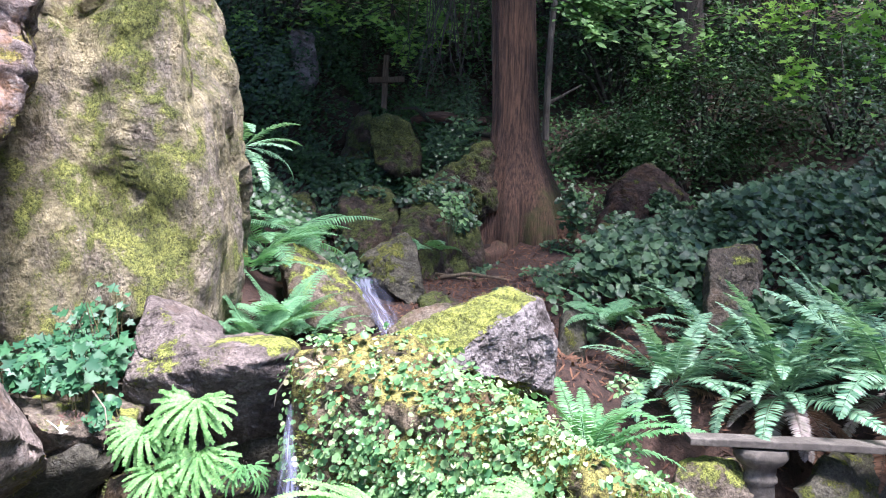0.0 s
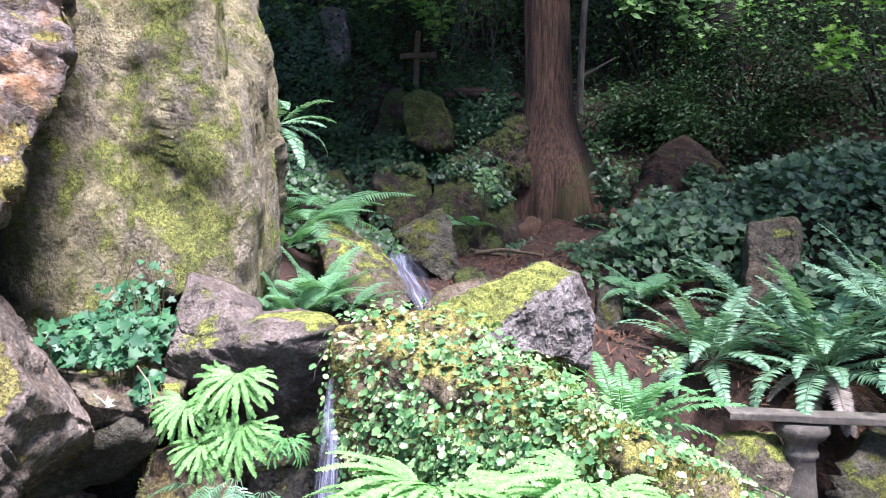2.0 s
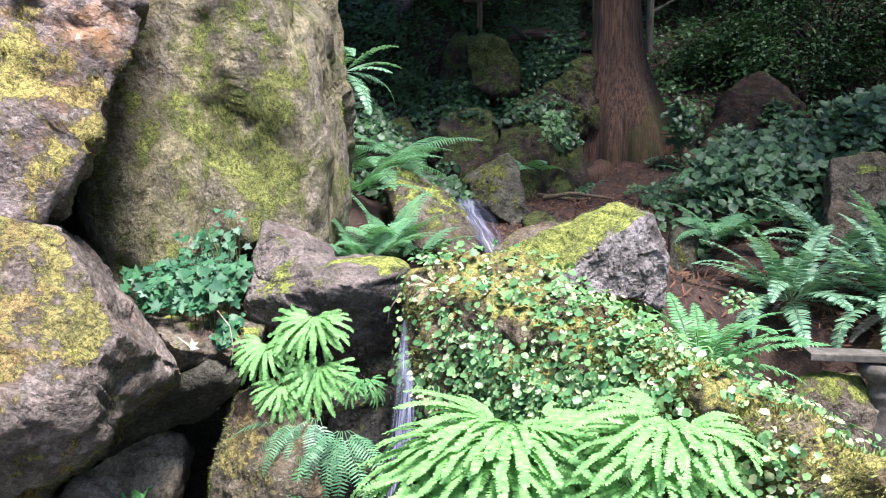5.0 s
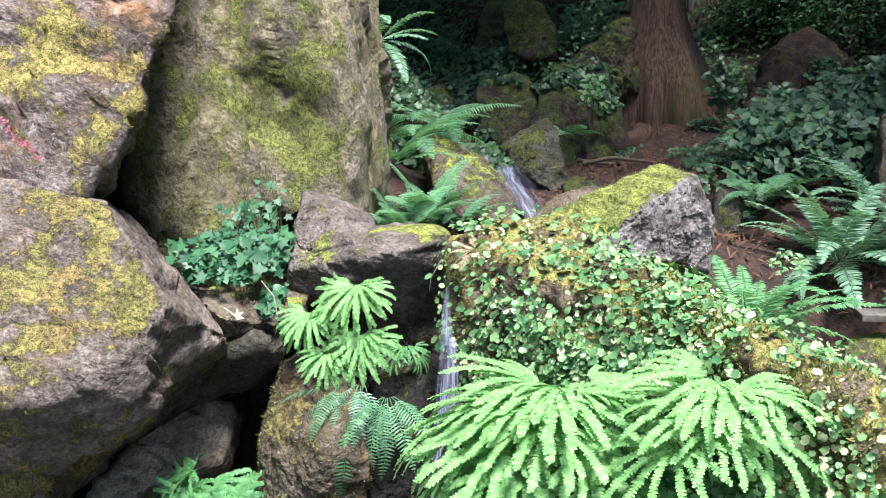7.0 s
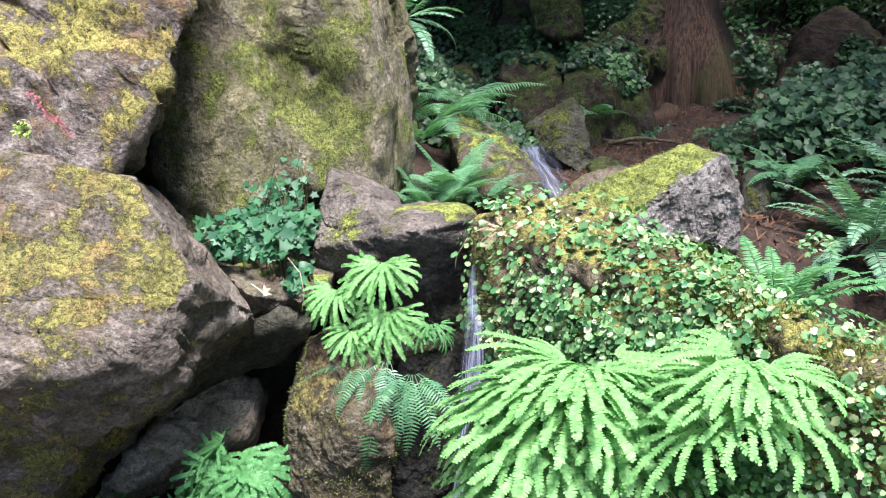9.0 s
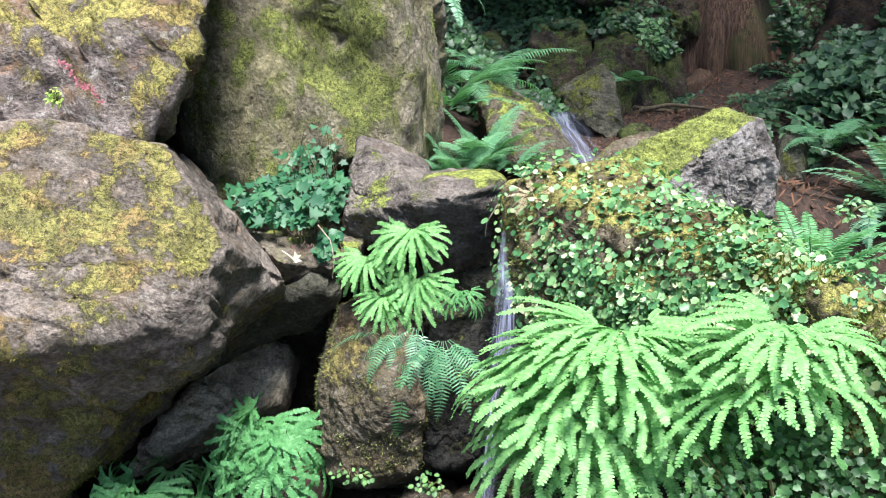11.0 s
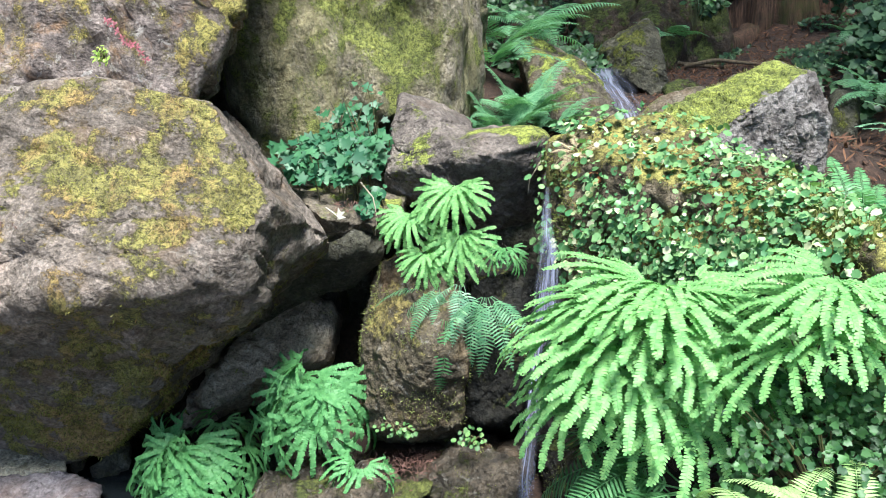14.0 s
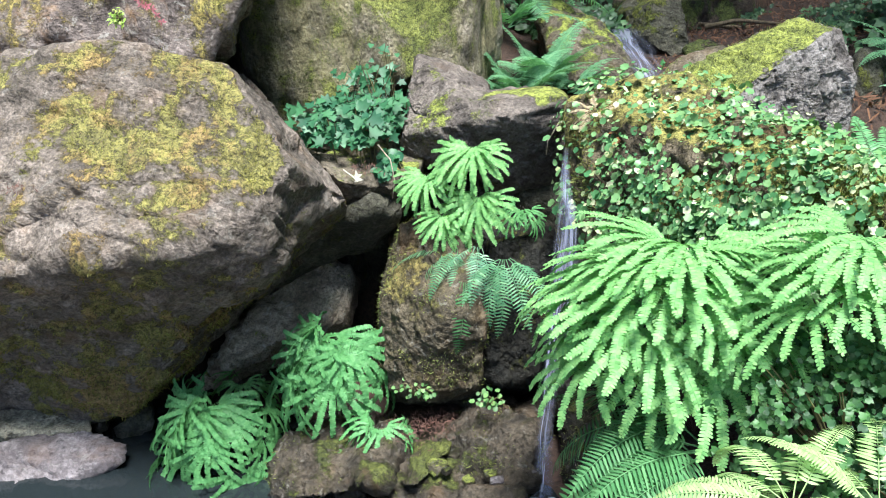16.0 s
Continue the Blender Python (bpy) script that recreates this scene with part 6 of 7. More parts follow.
spots, out = on_surface(["moss_ridge_rock"], 15000, ridge_ivy, dice, 0.05)
ivy = thing("creeping_ivy", (0, 0, 0), "creeping small-leaved ivy covering the mossy ridge", "ivy", "", "stuff")
part("leaves", scattered("leaves", LEAF_ROUND, spots, turns(out + (0, -0.3, 0.6), dice.uniform(0, 6.28, 15000), dice.normal(0, 0.45, (15000, 3))), dice.uniform(0, 1, 15000) ** 1.8 * 0.022 * np.clip(spots[:, 1] / 2.3, 0.5, 1.05) + 0.006, GROUND_IVY), ivy)
pale = on_surface(["moss_ridge_rock"], 800, lambda v, o: ridge_ivy(v, o) and (ridge_line(v) > -0.12 or v[0] < -0.2) and noise.noise(Vector(v) * 9.0) > 0.0, dice, 0.05)
part("pale_leaves", scattered("pale_leaves", LEAF_ROUND, pale[0], turns(pale[1] + (0, -0.4, 0.7), dice.uniform(0, 6.28, 800), dice.normal(0, 0.4, (800, 3))), dice.uniform(0.008, 0.02, 800), leafy("cream_green_leaf", (0.3, 0.34, 0.16), (0.5, 0.5, 0.32), 0.5, 0.25)), ivy, "cream and pale yellow small leaves")


def carpet(name, label, count, inside, size, shape, material, lift=0.2, box=(-4, 7, 3.8, 9), seed=0, category="ivy"):
    """A carpet of leaves over the ground in heaped clumps."""
    dice = np.random.default_rng(seed)
    xy = np.column_stack([dice.uniform(box[0], box[1], count * 3), dice.uniform(box[2], box[3], count * 3)])
    xy = np.array([q for q in xy if inside(*q)])[:count]
    heap = np.array([noise.fractal(Vector((x * 1.3, y * 1.3, seed)), 0.8, 2.1, 3) for x, y in xy])
    z = ground_height(xy) + lift * np.clip(0.5 + 0.9 * heap, 0.05, 1.4) * dice.uniform(0.55, 1, len(xy))
    k = len(xy)
    way = np.column_stack([dice.normal(0, 0.5, k), dice.normal(-0.6, 0.45, k), np.full(k, 0.85)])
    return thing(name, (0, 0, 0), label, category, "", "stuff", scattered(name, shape, np.column_stack([xy, z]), turns(way, dice.uniform(0, 6.28, k), np.zeros((k, 3))), dice.uniform(0.6, 1.15, k) * size, material))


carpet("ivy_bank", "dense dark ivy covering the bank", 24000, lambda x, y: x > 0.66 + 0.3 * (y - 4.3) + 0.2 * noise.noise(Vector((y * 2, 0, 0))) and (y < 6.6 or x > 2.2) and y > 4.3 - 0.3 * (x > 1.5), 0.066, LEAF_IVY, IVY_BANK, 0.4, (0.3, 5.5, 3.7, 7.6), 3)
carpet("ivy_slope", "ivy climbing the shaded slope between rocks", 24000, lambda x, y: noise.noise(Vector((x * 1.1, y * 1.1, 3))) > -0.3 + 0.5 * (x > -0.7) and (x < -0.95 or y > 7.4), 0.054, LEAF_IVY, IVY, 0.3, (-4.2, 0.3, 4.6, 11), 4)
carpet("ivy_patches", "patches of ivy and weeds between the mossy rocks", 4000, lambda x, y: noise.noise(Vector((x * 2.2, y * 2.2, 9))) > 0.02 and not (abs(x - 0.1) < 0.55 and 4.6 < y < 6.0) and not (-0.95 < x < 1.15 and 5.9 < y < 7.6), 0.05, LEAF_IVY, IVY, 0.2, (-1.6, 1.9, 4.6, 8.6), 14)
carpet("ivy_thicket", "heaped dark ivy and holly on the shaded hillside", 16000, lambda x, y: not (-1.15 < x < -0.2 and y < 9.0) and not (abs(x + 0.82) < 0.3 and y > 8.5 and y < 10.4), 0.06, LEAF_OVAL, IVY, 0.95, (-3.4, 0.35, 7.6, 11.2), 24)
spots, out = on_surface(["bank_rock"], 1200, lambda v, o: 5.4 < v[1] < 7.5 and o[2] > -0.1 and o[1] < 0.5 and noise.noise(Vector(v) * 2.6) > 0.24, np.random.default_rng(19), 0.05)
dice = np.random.default_rng(20)
thing("trailing_ivy", (0, 0, 0), "dark ivy trailing over the mossy rocks", "ivy", "", "stuff", scattered("trailing_ivy", LEAF_IVY, spots, turns(out + (0, -0.4, 0.5), dice.uniform(0, 6.28, 1200), dice.normal(0, 0.35, (1200, 3))), dice.uniform(0.03, 0.06, 1200), IVY))
carpet("needle_litter", "red-brown needles and twigs strewn over the soil", 7000, lambda x, y: noise.noise(Vector((x * 3, y * 3, 4))) > -0.35, 0.05, LEAF_BLADE, leafy("litter_needle", (0.03, 0.014, 0.01), (0.17, 0.085, 0.05), 0.9, 0.05), 0.03, (-0.3, 1.9, 3.2, 7.6), 25, "needles")
carpet("soil_sprigs", "low ivy sprigs on the needle-strewn soil", 900, lambda x, y: noise.noise(Vector((x * 2.6, y * 2.6, 7))) > 0.12, 0.036, LEAF_IVY, IVY, 0.1, (0.25, 1.5, 5.2, 7.3), 26)
carpet("undergrowth", "low leafy undergrowth beneath the trees", 15000, lambda x, y: y > 7.6 and not (-1.1 < x < -0.6 and y > 9), 0.075, LEAF_SMALL, SHRUB, 0.4, (-3, 7, 7.6, 12), 5, "undergrowth")


def shrub(place, size, count, leaf, material, label, seed):
    """A rounded shrub: stems from the ground and leaves in clumps round their ends."""
    bush = thing("laurel_shrub", place, label, "shrub", "shrubs on the hillside")
    dice = np.random.default_rng(seed)
    stems, spots, ways = [], [], []
    for i in range(24):
        a, e = dice.uniform(0, 6.28), math.asin(dice.uniform(0.05, 1))
        tip = Vector((math.cos(a) * math.cos(e) * size[0], math.sin(a) * math.cos(e) * size[1], math.sin(e) * size[2])) * dice.uniform(0.65, 1.05)
        part("stem", joined("stem", [tube([(0, 0, -0.2), tip * 0.5 + Vector((0, 0, 0.1)), tip], [0.025, 0.015, 0.005], 5)], BARK_DARK), bush)
        k = count // 24
        spots.append(np.array(tip) + dice.normal(0, 0.2, (k, 3)) * np.array(size))
        ways.append(np.array(tip)[None] / np.linalg.norm(tip) * 0.7 + dice.normal(0, 0.4, (k, 3)) + (0, -0.1, 0.55))
    spots, ways = np.concatenate(spots), np.concatenate(ways)
    k = len(spots)
    part("leaves", scattered("leaves", LEAF_SMALL, spots, turns(ways, dice.uniform(0, 6.28, k), np.zeros((k, 3))), dice.uniform(0.6, 1.2, k) * leaf, material), bush)
    return bush


SHRUB_SPOTS = [(-3.4, 8.6, 1.2), (-2.3, 10.2, 1.3), (-1.3, 12.3, 1.2), (0.1, 12.2, 1.2), (2.2, 10.9, 1.2), (3.0, 9.4, 1.1), (4.2, 8.6, 1.2), (2.9, 11.4, 1.5), (4.4, 10.6, 1.5), (5.8, 9.6, 1.4),
               (-4.6, 11.5, 1.7), (-2.6, 13, 1.8), (-0.5, 13.5, 1.7), (1.6, 13.4, 1.8), (3.8, 13.4, 1.8), (6, 12.5, 1.8), (0.6, 16, 2.0), (-3, 16, 2.1), (4, 16.5, 2.1), (7.5, 15.5, 2.1), (2.6, 8.6, 0.7), (1.9, 9.3, 0.6)]
for i, (x, y, r) in enumerate(SHRUB_SPOTS):
    # nearer shrubs take the darkened leaf, so the band's shade is in their colour
    shrub(on_ground(x, y), (r, r * 0.8, r * 1.05), 4600 if y < 12.5 else 3000, 0.06 if y < 12 else 0.09, SHADE_SHRUB if y < 11.5 else SHRUB if i % 3 else FRESH_SHRUB, "dense dark green shrub on the wooded hillside", 50 + i)

# far wood closing the hillside
dice = np.random.default_rng(31)
k = 16000
xy = np.column_stack([dice.uniform(-22, 26, k), dice.uniform(18, 34, k)])
z = ground_height(xy) + dice.uniform(0, 1, k) ** 1.3 * (4 + 3 * np.array([noise.noise(Vector((x * 0.3, y * 0.3, 0))) for x, y in xy]))
thing("far_wood", (0, 0, 0), "dense dark foliage of the wood behind", "wood", "", "stuff",
      scattered("far_wood", LEAF_WIDE, np.column_stack([xy, z]), turns(dice.normal(0, 0.5, (k, 3)) + (0, -0.5, 0.8), dice.uniform(0, 6.28, k), np.zeros((k, 3))), dice.uniform(0.35, 0.7, k), SHRUB))


# unseen foliage added round the clearing behind the path, to block the low sky
dice = np.random.default_rng(33)
k = 9000
turn, reach = dice.uniform(-3.5, 0.4, k), dice.uniform(9, 14, k)
xy = np.column_stack([reach * np.cos(turn), 1 + reach * np.sin(turn)])
# height is cut to the south so low light reaches the rocks
z = ground_height(xy) + dice.uniform(0, 1, k) * (1 - 0.9 * np.exp(-((turn + 1.75) / 0.9) ** 4)) * (7.5 + 2.5 * np.array([noise.noise(Vector((x * 0.35, y * 0.35, 2))) for x, y in xy]))
thing("sky_blocking_foliage", (0, 0, 0), "unseen foliage added round the clearing to block the low sky", "wood", "", "stuff",
      scattered("sky_blocking_foliage", LEAF_WIDE, np.column_stack([xy, z]), turns(dice.normal(0, 0.6, (k, 3)) - np.column_stack([0.5 * np.cos(turn), 0.5 * np.sin(turn), np.full(k, -0.6)]), dice.uniform(0, 6.28, k), np.zeros((k, 3))), dice.uniform(0.5, 0.9, k), SHRUB))


def sprawl_plant(name, low, high, count, leaf, shape, material, label, seed, rise=0.2, tall=0.0):
    """A plant that sprawls between two corners of its bed: thin stems, lobed leaves in loose layers that look to the light."""
    plant = thing(name, low, label, "plant")
    dice = np.random.default_rng(seed)
    low, high = np.array(low), np.array(high)
    u = dice.uniform(0, 1, (count, 2))
    up = dice.uniform(0, 1, count) ** 1.5 * (rise + tall * np.exp(-((u[:, 0] - 0.75) / 0.16) ** 2))
    spots = np.column_stack([(high - low)[0] * u[:, 0], (high - low)[1] * u[:, 1], (high - low)[2] * u[:, 1] + up])
    part("leaves", scattered("leaves", shape, spots, turns(np.array([[0.1, -0.75, 0.75]]) + dice.normal(0, 0.28, (count, 3)), dice.normal(3.14, 0.8, count), np.zeros((count, 3))), dice.uniform(0.5, 1.2, count) * leaf, material), plant)
    for q in spots[::max(3, count // 70)]:
        foot = np.array((q[0] * 0.9 + 0.02, q[1] + 0.03, q[2] - up.mean() - 0.05))
        part("stem", joined("stem", [tube([foot, foot * 0.4 + q * 0.6 + np.array((0, 0, 0.015)), q], [0.0028, 0.002, 0.0012], 4)], FROND_STEM), plant)
    return plant


def leaf_plant(name, base, middle, size, count, leaf, shape, material, label, seed):
    """A low leafy plant: thin stems and lobed leaves held towards the light."""
    plant = thing(name, base, label, "plant")
    dice = np.random.default_rng(seed)
    base, middle = np.array(base), np.array(middle)
    u = dice.normal(0, 1, (count, 3))
    u /= np.linalg.norm(u, axis=1)[:, None]
    spots = middle - base + u * np.array(size) * dice.uniform(0.45, 1, (count, 1))
    part("leaves", scattered("leaves", shape, spots, turns(np.array([[0, -0.7, 0.8]]) + dice.normal(0, 0.3, (count, 3)), dice.normal(3.14, 0.9, count), np.zeros((count, 3))), dice.uniform(0.6, 1.15, count) * leaf, material), plant)
    for q in spots[::max(4, count // 60)]:
        part("stem", joined("stem", [tube([(0, 0, 0), q * 0.6 + np.array((0, 0, 0.02)), q], [0.003, 0.002, 0.0012], 4)], FROND_STEM), plant)
    return plant


LEAF_PALMATE = leaf_shape([(0.05, 0), (0.5, -0.1), (0.3, 0.18), (0.58, 0.4), (0.24, 0.5), (0.2, 0.72), (0.0, 1.0)], 0.1)
sprawl_plant("waterleaf_plant", (-1.43, 2.50, 0.98), (-1.09, 2.98, 0.97), 330, 0.047, LEAF_PALMATE, CUT_LEAF, "bluish-green lobed-leaf plant sprawling in the rock nook", 1, 0.13, 0.0)
sprawl_plant("waterleaf_plant", (-1.40, 2.85, 1.02), (-1.18, 3.10, 1.03), 130, 0.04, LEAF_PALMATE, CUT_LEAF, "taller lobed-leaf plant against the standing stone", 5, 0.16, 0.1)
sprawl_plant("nook_weed", (-1.13, 2.50, 0.86), (-1.06, 2.70, 0.89), 70, 0.03, LEAF_ROUND, CUT_LEAF, "small round-leaved weed creeping over the nook's edge", 6, 0.05)
leaf_plant("weed_plant", (0.24, 1.50, 0.52), (0.21, 1.50, 0.66), (0.26, 0.2, 0.2), 1700, 0.018, LEAF_IVY, leafy("weed_leaf", (0.018, 0.06, 0.02), (0.075, 0.17, 0.055), 0.45, 0.25), "leafy weeds under the fern", 2)
leaf_plant("weed_plant", (0.16, 1.62, 0.72), (0.15, 1.66, 0.81), (0.16, 0.12, 0.14), 260, 0.02, LEAF_LOBED, leafy("shade_weed_leaf", (0.03, 0.09, 0.03), (0.08, 0.17, 0.05), 0.45, 0.25), "shaded leafy weeds on the ridge's flank", 3)
leaf_plant("bank_weed", (-0.89, 2.16, 0.24), (-0.88, 2.15, 0.27), (0.08, 0.05, 0.03), 46, 0.016, LEAF_ROUND, SPRIG, "tiny ivy sprigs under the wet rock", 15)
leaf_plant("bank_weed", (-1.12, 2.05, 0.04), (-1.12, 2.04, 0.07), (0.05, 0.04, 0.02), 26, 0.018, LEAF_ROUND, SPRIG, "small yellow-green sprig on the wet bank", 16)
leaf_plant("bank_weed", (-0.65, 2.15, 0.23), (-0.64, 2.14, 0.27), (0.07, 0.04, 0.03), 34, 0.016, LEAF_ROUND, SPRIG, "small weed on the mossy wet rock", 17)
leaf_plant("bank_weed", (0.05, 6.20, 1.28), (0.06, 6.20, 1.59), (0.12, 0.1, 0.16), 60, 0.06, LEAF_OVAL, leafy("pale_weed_leaf", (0.12, 0.24, 0.1), (0.24, 0.36, 0.16), 0.5, 0.3), "pale upright weeds before the mossy rock", 11)
leaf_plant("bank_weed", (1.13, 7.00, 1.33), (1.10, 7.00, 1.62), (0.12, 0.1, 0.25), 120, 0.06, LEAF_IVY, IVY, "ivy climbing beside the trunk", 12)
leaf_plant("bank_weed", (0.71, 3.10, 0.92), (0.72, 3.10, 0.94), (0.08, 0.08, 0.04), 50, 0.03, LEAF_OVAL, GROUND_IVY, "small green weeds on the soil bank", 4)


def standing(out, dice):
    """Rotations that stand blades up along these normals, leaning a little."""
    up = out + dice.normal(0, 0.4, out.shape)
    up /= np.linalg.norm(up, axis=1)[:, None]
    face = np.cross(up, dice.normal(0, 1, out.shape))
    face /= np.linalg.norm(face, axis=1)[:, None]
    return np.stack([np.cross(up, face), up, face], axis=2)


MOSS_TUFT = leafy("moss_tuft", (0.11, 0.115, 0.035), (0.32, 0.345, 0.115), 0.8, 0.3)


def tufts(name, label, rocks, count, test, size, seed):
    """Short moss shoots standing on a stone."""
    dice = np.random.default_rng(seed)
    spots, out = on_surface(rocks, count, test, dice, 0.002)
    return thing(name, (0, 0, 0), label, "moss", "", "stuff", scattered(name, LEAF_BLADE, spots - out * 0.003, standing(out, dice), dice.uniform(0.5, 1.2, count) * size, MOSS_TUFT))


def mossy(name, label, kinds, count, least, size, seed, material):
    """Tufts where a stone's moss is thick."""
    dice = np.random.default_rng(seed)
    verts, out, cover = (np.concatenate([r[k] for n in kinds for r in ROCKS[n]]) for k in range(3))
    seen = (cover + 0.25 * out[:, 2] + dice.normal(0, 0.08, len(verts)) > least) & (out[:, 1] < 0.3)
    pick = dice.choice(np.flatnonzero(seen), count)
    spots = verts[pick] + dice.normal(0, 0.004, (count, 3))
    return thing(name, (0, 0, 0), label, "moss", "", "stuff", scattered(name, LEAF_BLADE, spots - out[pick] * 0.004, standing(out[pick], dice), dice.uniform(0.5, 1.25, count) * size, material))


MOSS_YELLOW = leafy("yellow_moss_shoot", (0.1, 0.09, 0.03), (0.34, 0.32, 0.085), 0.85, 0.25, old=(0.3, 0.18, 0.09))
mossy("boulder_moss", "patchy yellow-green moss on the brown boulder", ["boulder"], 24000, 0.42, 0.0125, 51, MOSS_YELLOW)
mossy("upper_moss", "yellow and ochre moss on the layered boulder", ["upper_boulder"], 20000, 0.36, 0.013, 52, MOSS_YELLOW)
mossy("standing_stone_moss", "green moss on the standing stone", ["tall_standing_stone"], 16000, 0.5, 0.013, 53, MOSS_TUFT)
tufts("ridge_moss", "golden moss tufts along the ridge rock", ["moss_ridge_rock"], 13000, lambda v, o: v[0] > 0.1 and ridge_line(v) > -0.035 and noise.noise(Vector(v) * 5.0) > -0.35 or v[0] < -0.33 and noise.noise(Vector(v) * 5.0) > 0.1, 0.019, 41)
tufts("bank_moss", "green moss tufts on the wet stream rocks", ["stream_bed_rock", "pillar_rock"], 9000, lambda v, o: o[1] < 0.4 and o[2] > -0.2 and noise.fractal(Vector(v) * 7.0, 0.8, 2.1, 4) > 0.1, 0.011, 44)
tufts("pale_rock_moss", "yellow moss tufts on the pale rock", ["pale_rock"], 5000, lambda v, o: o[2] > 0.6 and noise.noise(Vector(v) * 6.0) > -0.3, 0.009, 43)

dice = np.random.default_rng(61)
k = 2600
xy = np.column_stack([dice.uniform(-1.0, 2.6, k), dice.uniform(2.4, 8.2, k)])
way = dice.normal(0, 0.5, (k, 3)) + (0, 0, 1)
thing("needle_litter", (0, 0, 0), "fallen red-brown needles and leaf litter on the soil", "litter", "", "stuff",
      scattered("needle_litter", LEAF_BLADE, np.column_stack([xy, ground_height(xy) + 0.006]), turns(way, dice.uniform(0, 6.28, k), np.zeros((k, 3))), dice.uniform(0.03, 0.09, k), leafy("litter_leaf", (0.05, 0.022, 0.014), (0.14, 0.07, 0.045), 0.9, 0.1)))

# hanging conifer branch with fresh tips
branch = thing("conifer_branch", (0.81, 7.30, 3.32), "hanging conifer branch with pale fresh tips", "branch")
dice = np.random.default_rng(71)
lines, spots = [], []
tips = []
for i in range(12):
    tip = Vector((dice.uniform(0.25, 1.15), dice.uniform(-0.5, 0.2), dice.uniform(-0.32, 0.25)))
    lines.append(tube([(0, 0, 0.2), tip * 0.5 + Vector((0, 0, 0.2)), tip], [0.014, 0.009, 0.003], 5))
    for s in dice.uniform(0.3, 1.0, 70):
        spots.append(np.array(tip * float(s)) + (0, 0, 0.2 * (1 - s)) + dice.normal(0, 0.05, 3))
    for s in dice.uniform(0.8, 1.08, 26):
        tips.append(np.array(tip * float(s)) + (0, 0, 0.2 * (1 - s) - 0.02) + dice.normal(0, 0.045, 3) - (0, 0.03, 0))
for line in lines:
    part("limb", joined("limb", [line], BARK_DARK), branch)
tips = np.array(tips)
k = len(tips)
tagged(part("tip_foliage", scattered("tip_foliage", LEAF_OVAL, tips, turns(np.array([[0, -0.6, 0.8]]) + dice.normal(0, 0.25, (k, 3)), dice.uniform(0, 6.28, k), np.zeros((k, 3))), dice.uniform(0.06, 0.11, k), leafy("pale_conifer_tip", (0.22, 0.4, 0.15), (0.38, 0.56, 0.24), 0.5, 0.4)), branch, "pale green fresh tips"), kind="stuff")
spots = np.array(spots)
k = len(spots)
part("sprays", scattered("sprays", LEAF_OVAL, spots, turns(np.array([[0, -0.5, 0.8]]) + dice.normal(0, 0.25, (k, 3)), dice.uniform(0, 6.28, k), np.zeros((k, 3))), dice.uniform(0.05, 0.1, k), leafy("fresh_conifer_tip", (0.06, 0.16, 0.05), (0.2, 0.36, 0.12), 0.5, 0.35)), branch)

# ---- small things ----
stalks = thing("dead_stalks", (-1.24, 2.85, 0.88), "thin dry stalks standing in the rock nook", "stalks")
for i in range(9):
    a = random.Random(700 + i)
    foot, tip = Vector((a.uniform(-0.1, 0.12), a.uniform(-0.03, 0.05), 0)), Vector((a.uniform(-0.12, 0.16), a.uniform(-0.03, 0.06), a.uniform(0.28, 0.5)))
    part("stalk", joined("stalk", [tube([foot, foot.lerp(tip, 0.5) + Vector((a.uniform(-0.02, 0.02), 0, 0)), tip], [0.0022, 0.0018, 0.001], 4)], STEM if i % 2 else FROND_STEM), stalks)
leaf_v, leaf_f = LEAF_LOBED
fallen = thing("dead_leaf", (-1.07, 2.28, 0.91), "curled bleached leaf caught on the boulder's tip", "leaf")
curl = leaf_v * 0.036
curl[:, 2] += 9 * curl[:, 0] ** 2 + 4 * (curl[:, 1] - 0.02) ** 2
part("blade", mesh_of("blade", curl, leaf_f, WHITE_LEAF), fallen, m=pose(0, 0, 0, 100, 15, 170))
v, f = tube([(0, 0, 0), (-0.02, 0, 0.02), (-0.05, 0.01, 0.035)], [0.0022, 0.002, 0.0015], 5)
part("stalk", mesh_of("stalk", v, f, WHITE_LEAF), fallen)
TWIG = woody("pale_twig", (0.25, 0.2, 0.14), (0.5, 0.43, 0.33))
for line in (((-0.47, 2.60, 1.06), (-0.49, 2.58, 1.03), (-0.52, 2.58, 0.98), (-0.53, 2.60, 0.93)), ((-1.10, 2.55, 0.97), (-1.04, 2.50, 0.93), (-1.03, 2.50, 0.86), (-1.05, 2.52, 0.79)), ((-0.26, 2.30, 0.96), (-0.20, 2.22, 1.01), (-0.17, 2.20, 1.03)), ((-0.20, 2.20, 1.07), (-0.17, 2.20, 1.02), (-0.18, 2.22, 0.98))):
    v, f = tube([Vector(q) for q in line], np.linspace(0.003, 0.0015, len(line)), 5)
    thing("bare_twig", (0, 0, 0), "thin pale dead twig hanging over the rock", "twig", "loose twigs", data=mesh_of("bare_twig", v, f, TWIG))


def needle_heap(place, spread, count, seed, label):
    """Fallen needles strewn over a small patch."""
    dice = np.random.default_rng(seed)
    spots = dice.normal(0, 1, (count, 3)) * np.array(spread)
    return thing("needle_heap", place, label, "needles", "", "stuff", scattered("needle_heap", LEAF_BLADE, spots, turns(dice.normal(0, 0.3, (count, 3)) + (0, -0.7, 0.6), dice.uniform(0, 6.28, count), np.zeros((count, 3))), dice.uniform(0.007, 0.017, count), NEEDLES_RED))


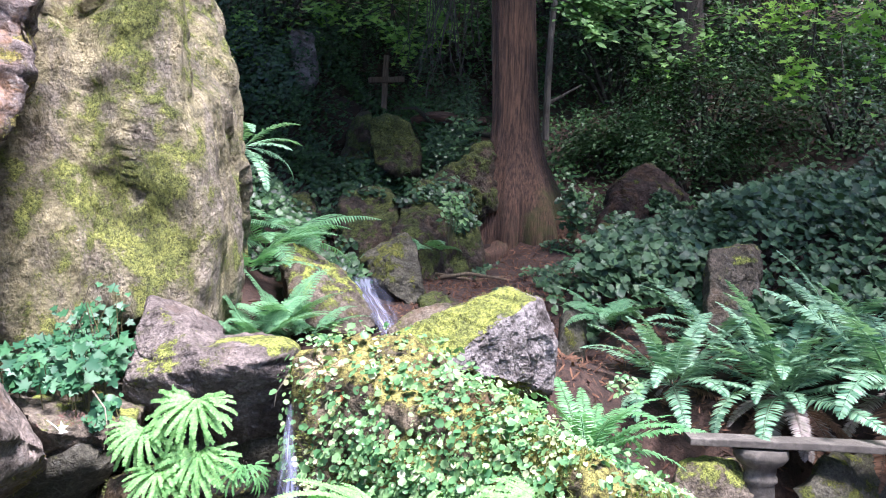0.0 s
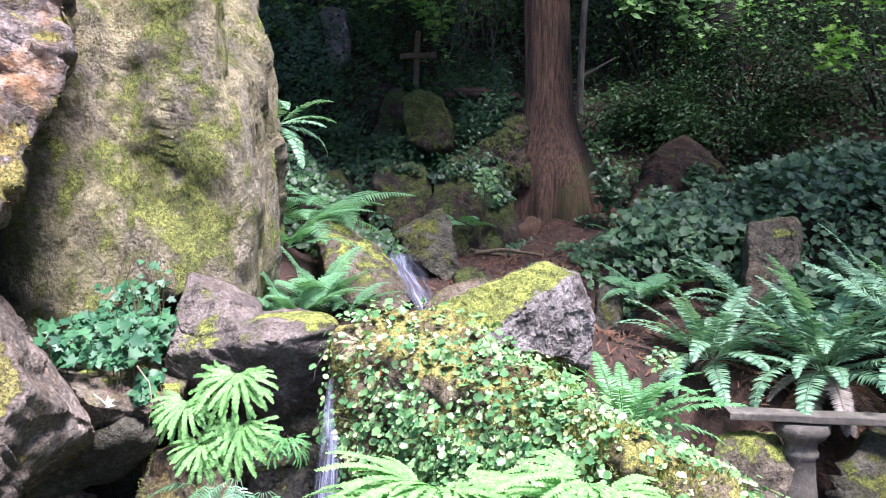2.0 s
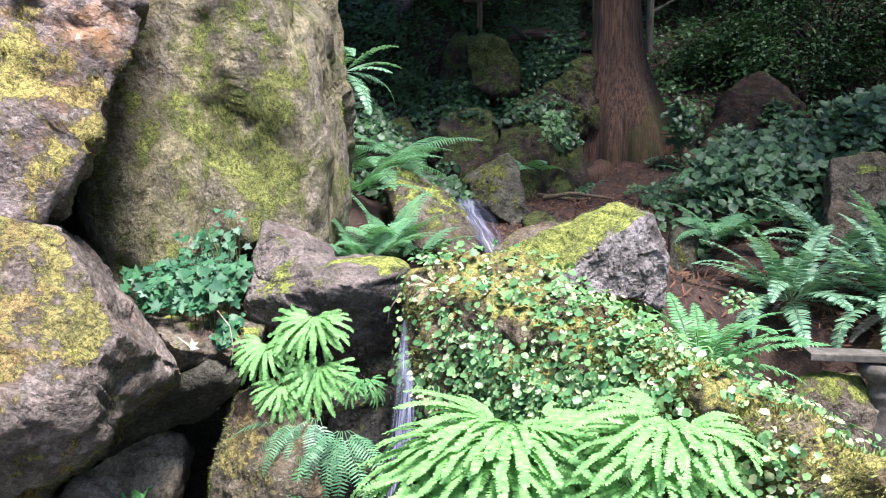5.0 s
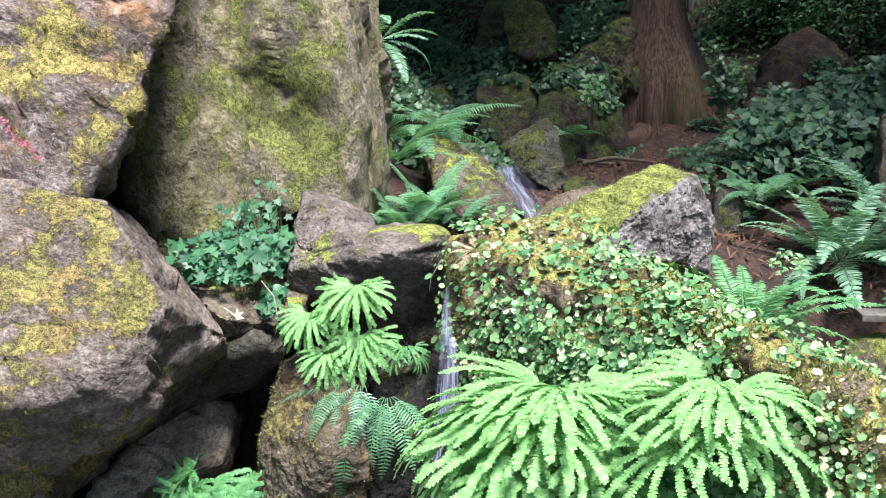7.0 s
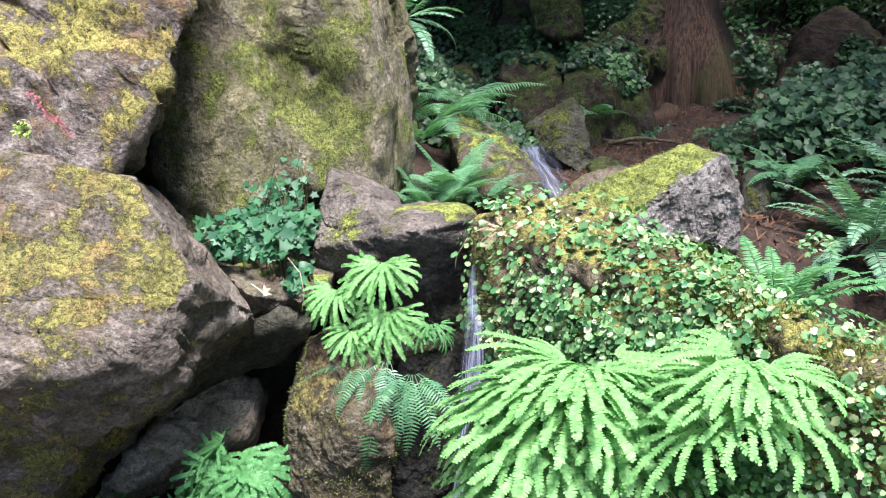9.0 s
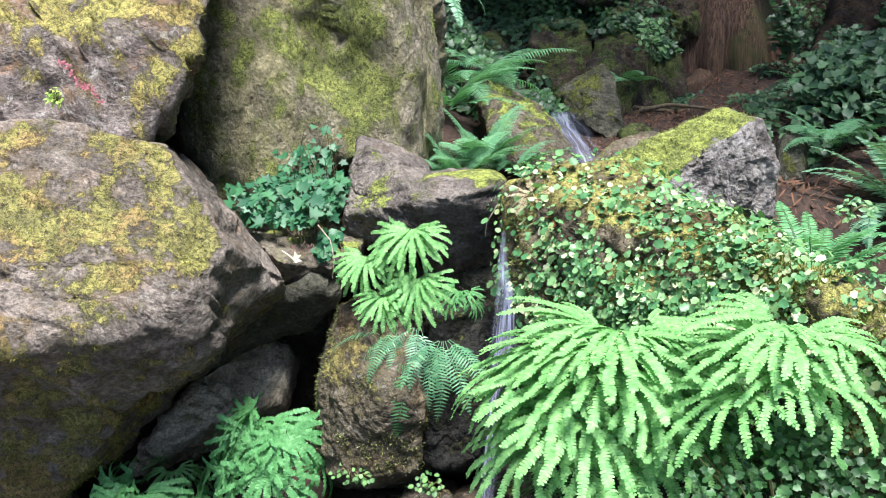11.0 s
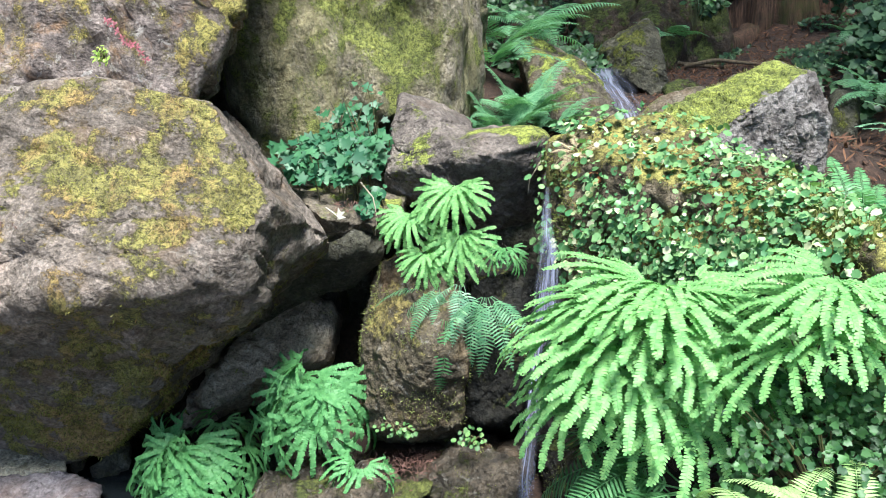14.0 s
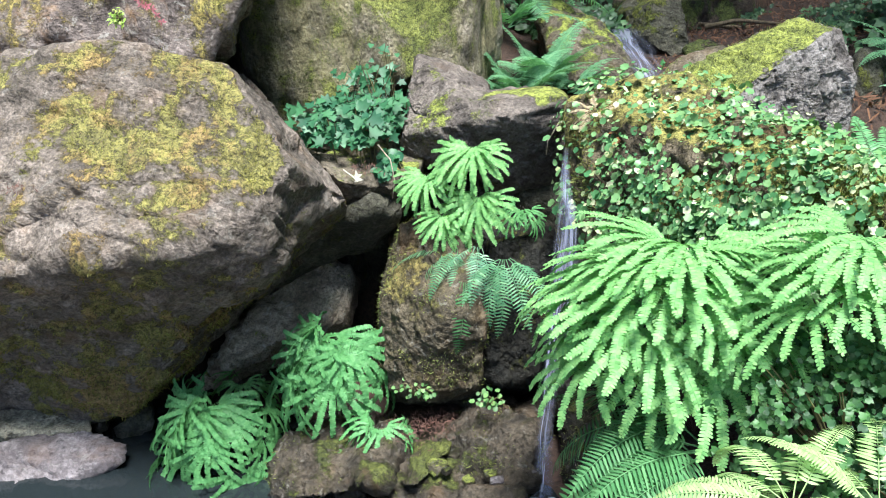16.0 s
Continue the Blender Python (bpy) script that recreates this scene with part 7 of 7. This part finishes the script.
needle_heap((-1.86, 1.75, 1.01), (0.035, 0.01, 0.012), 60, 1, "reddish dead conifer sprig lying on the boulder")
sprig = thing("red_sprig", (-1.75, 2.20, 1.54), "fallen purple-red leafy sprig on the layered boulder", "sprig")
for i in range(11):
    part("leaflet", scattered("leaflet", LEAF_SMALL, np.array([(0.012 * i, -0.004 * (i % 2), -0.0115 * i + 0.01 * math.sin(i))] * 4), turns(np.array([(0.2, -0.8, 0.5), (-0.3, -0.8, 0.4), (0.5, -0.7, 0.2), (0, -0.7, 0.7)]), np.array([0.6, 2.4, 3.9, 5.2]) + 0.7 * i, np.zeros((4, 3))), np.full(4, 0.015), RED_LEAF), sprig)
leaf_plant("crevice_plant", (-1.78, 2.20, 1.42), (-1.76, 2.17, 1.44), (0.03, 0.02, 0.03), 60, 0.016, LEAF_OVAL, leafy("bright_crevice_leaf", (0.2, 0.3, 0.06), (0.4, 0.5, 0.12), 0.5, 0.3), "small yellow-green plant in the boulder's crevice", 18)
needle_heap((-1.51, 1.72, 0.85), (0.06, 0.008, 0.008), 60, 3, "red needles along the boulder's edge")
needle_heap((-1.08, 2.35, 0.93), (0.04, 0.03, 0.008), 60, 4, "fallen needles in the rock nook")
needle_heap((-1.06, 2.10, 0.05), (0.08, 0.06, 0.01), 120, 6, "brown needle litter on the wet bank")
needle_heap((-0.84, 2.15, 0.145), (0.055, 0.05, 0.005), 420, 5, "red needle litter on the stream bank")
STRAW = leafy("bleached_fern_leaf", (0.4, 0.29, 0.19), (0.56, 0.45, 0.32), 0.8, 0.2)
rosette("dead_fern", (-0.34, 2.38, 1.11), 16, 0.085, "bleached dead fern lying on the mossy ridge", STRAW, "hart", seed=21, lifts=(-30, 60), face=-90, spread=160)
rosette("dead_fern", (-0.24, 2.30, 1.06), 3, 0.07, "small rust-orange dead fern on the ridge", leafy("rust_fern_leaf", (0.4, 0.13, 0.05), (0.5, 0.2, 0.08), 0.8, 0.2), "hart", seed=22, lifts=(-10, 20), face=-90, spread=60)


# leafy boughs above the bank, with sunlight put into most of their leaf colours
def bough(place, spread, count, leaf, seed, label, material):
    """A thin drooping bough from the canopy with layers of lobed leaves."""
    dice = np.random.default_rng(seed)
    b = thing("maple_bough", place, label, "bough", "leafy boughs")
    lines, spots = [tube([(0, 0.1, 3.0), (0.1, 0.05, 1.4), (0, 0, 0)], [0.02, 0.014, 0.006], 6)], []
    for i in range(9):
        tip = Vector(dice.normal(0, 1, 3) * np.array(spread))
        part("twig", joined("twig", [tube([(0, 0, 0.25), tip * 0.5 + Vector((0, 0, 0.1)), tip], [0.006, 0.004, 0.002], 4)], BARK_DARK), b)
        for s in dice.uniform(0.35, 1.1, count // 9):
            spots.append(np.array(tip * float(s)) + dice.normal(0, 0.07, 3))
    spots = np.array(spots)
    k = len(spots)
    part("branch", joined("branch", lines, BARK_DARK), b)
    part("leaves", scattered("leaves", LEAF_LOBED, spots, turns(np.array([[0, -0.45, 0.85]]) + dice.normal(0, 0.25, (k, 3)), dice.uniform(0, 6.28, k), np.zeros((k, 3))), dice.uniform(0.6, 1.2, k) * leaf, material), b)


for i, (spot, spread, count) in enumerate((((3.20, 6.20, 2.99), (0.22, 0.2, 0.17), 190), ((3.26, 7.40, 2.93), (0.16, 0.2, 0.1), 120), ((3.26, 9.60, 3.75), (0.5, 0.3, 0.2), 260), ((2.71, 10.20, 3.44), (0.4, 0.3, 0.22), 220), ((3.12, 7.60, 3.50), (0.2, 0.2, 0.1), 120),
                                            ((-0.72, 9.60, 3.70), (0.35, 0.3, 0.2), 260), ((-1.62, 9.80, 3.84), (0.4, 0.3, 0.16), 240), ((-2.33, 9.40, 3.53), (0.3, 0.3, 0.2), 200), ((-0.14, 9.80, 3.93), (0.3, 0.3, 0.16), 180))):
    bough(spot, spread, count, 0.085, 200 + i, "maple bough with sun and shade put into its leaf colour", SHADE_MAPLE if i in (2, 3) else SUN_MAPLE if i < 5 else MAPLE)
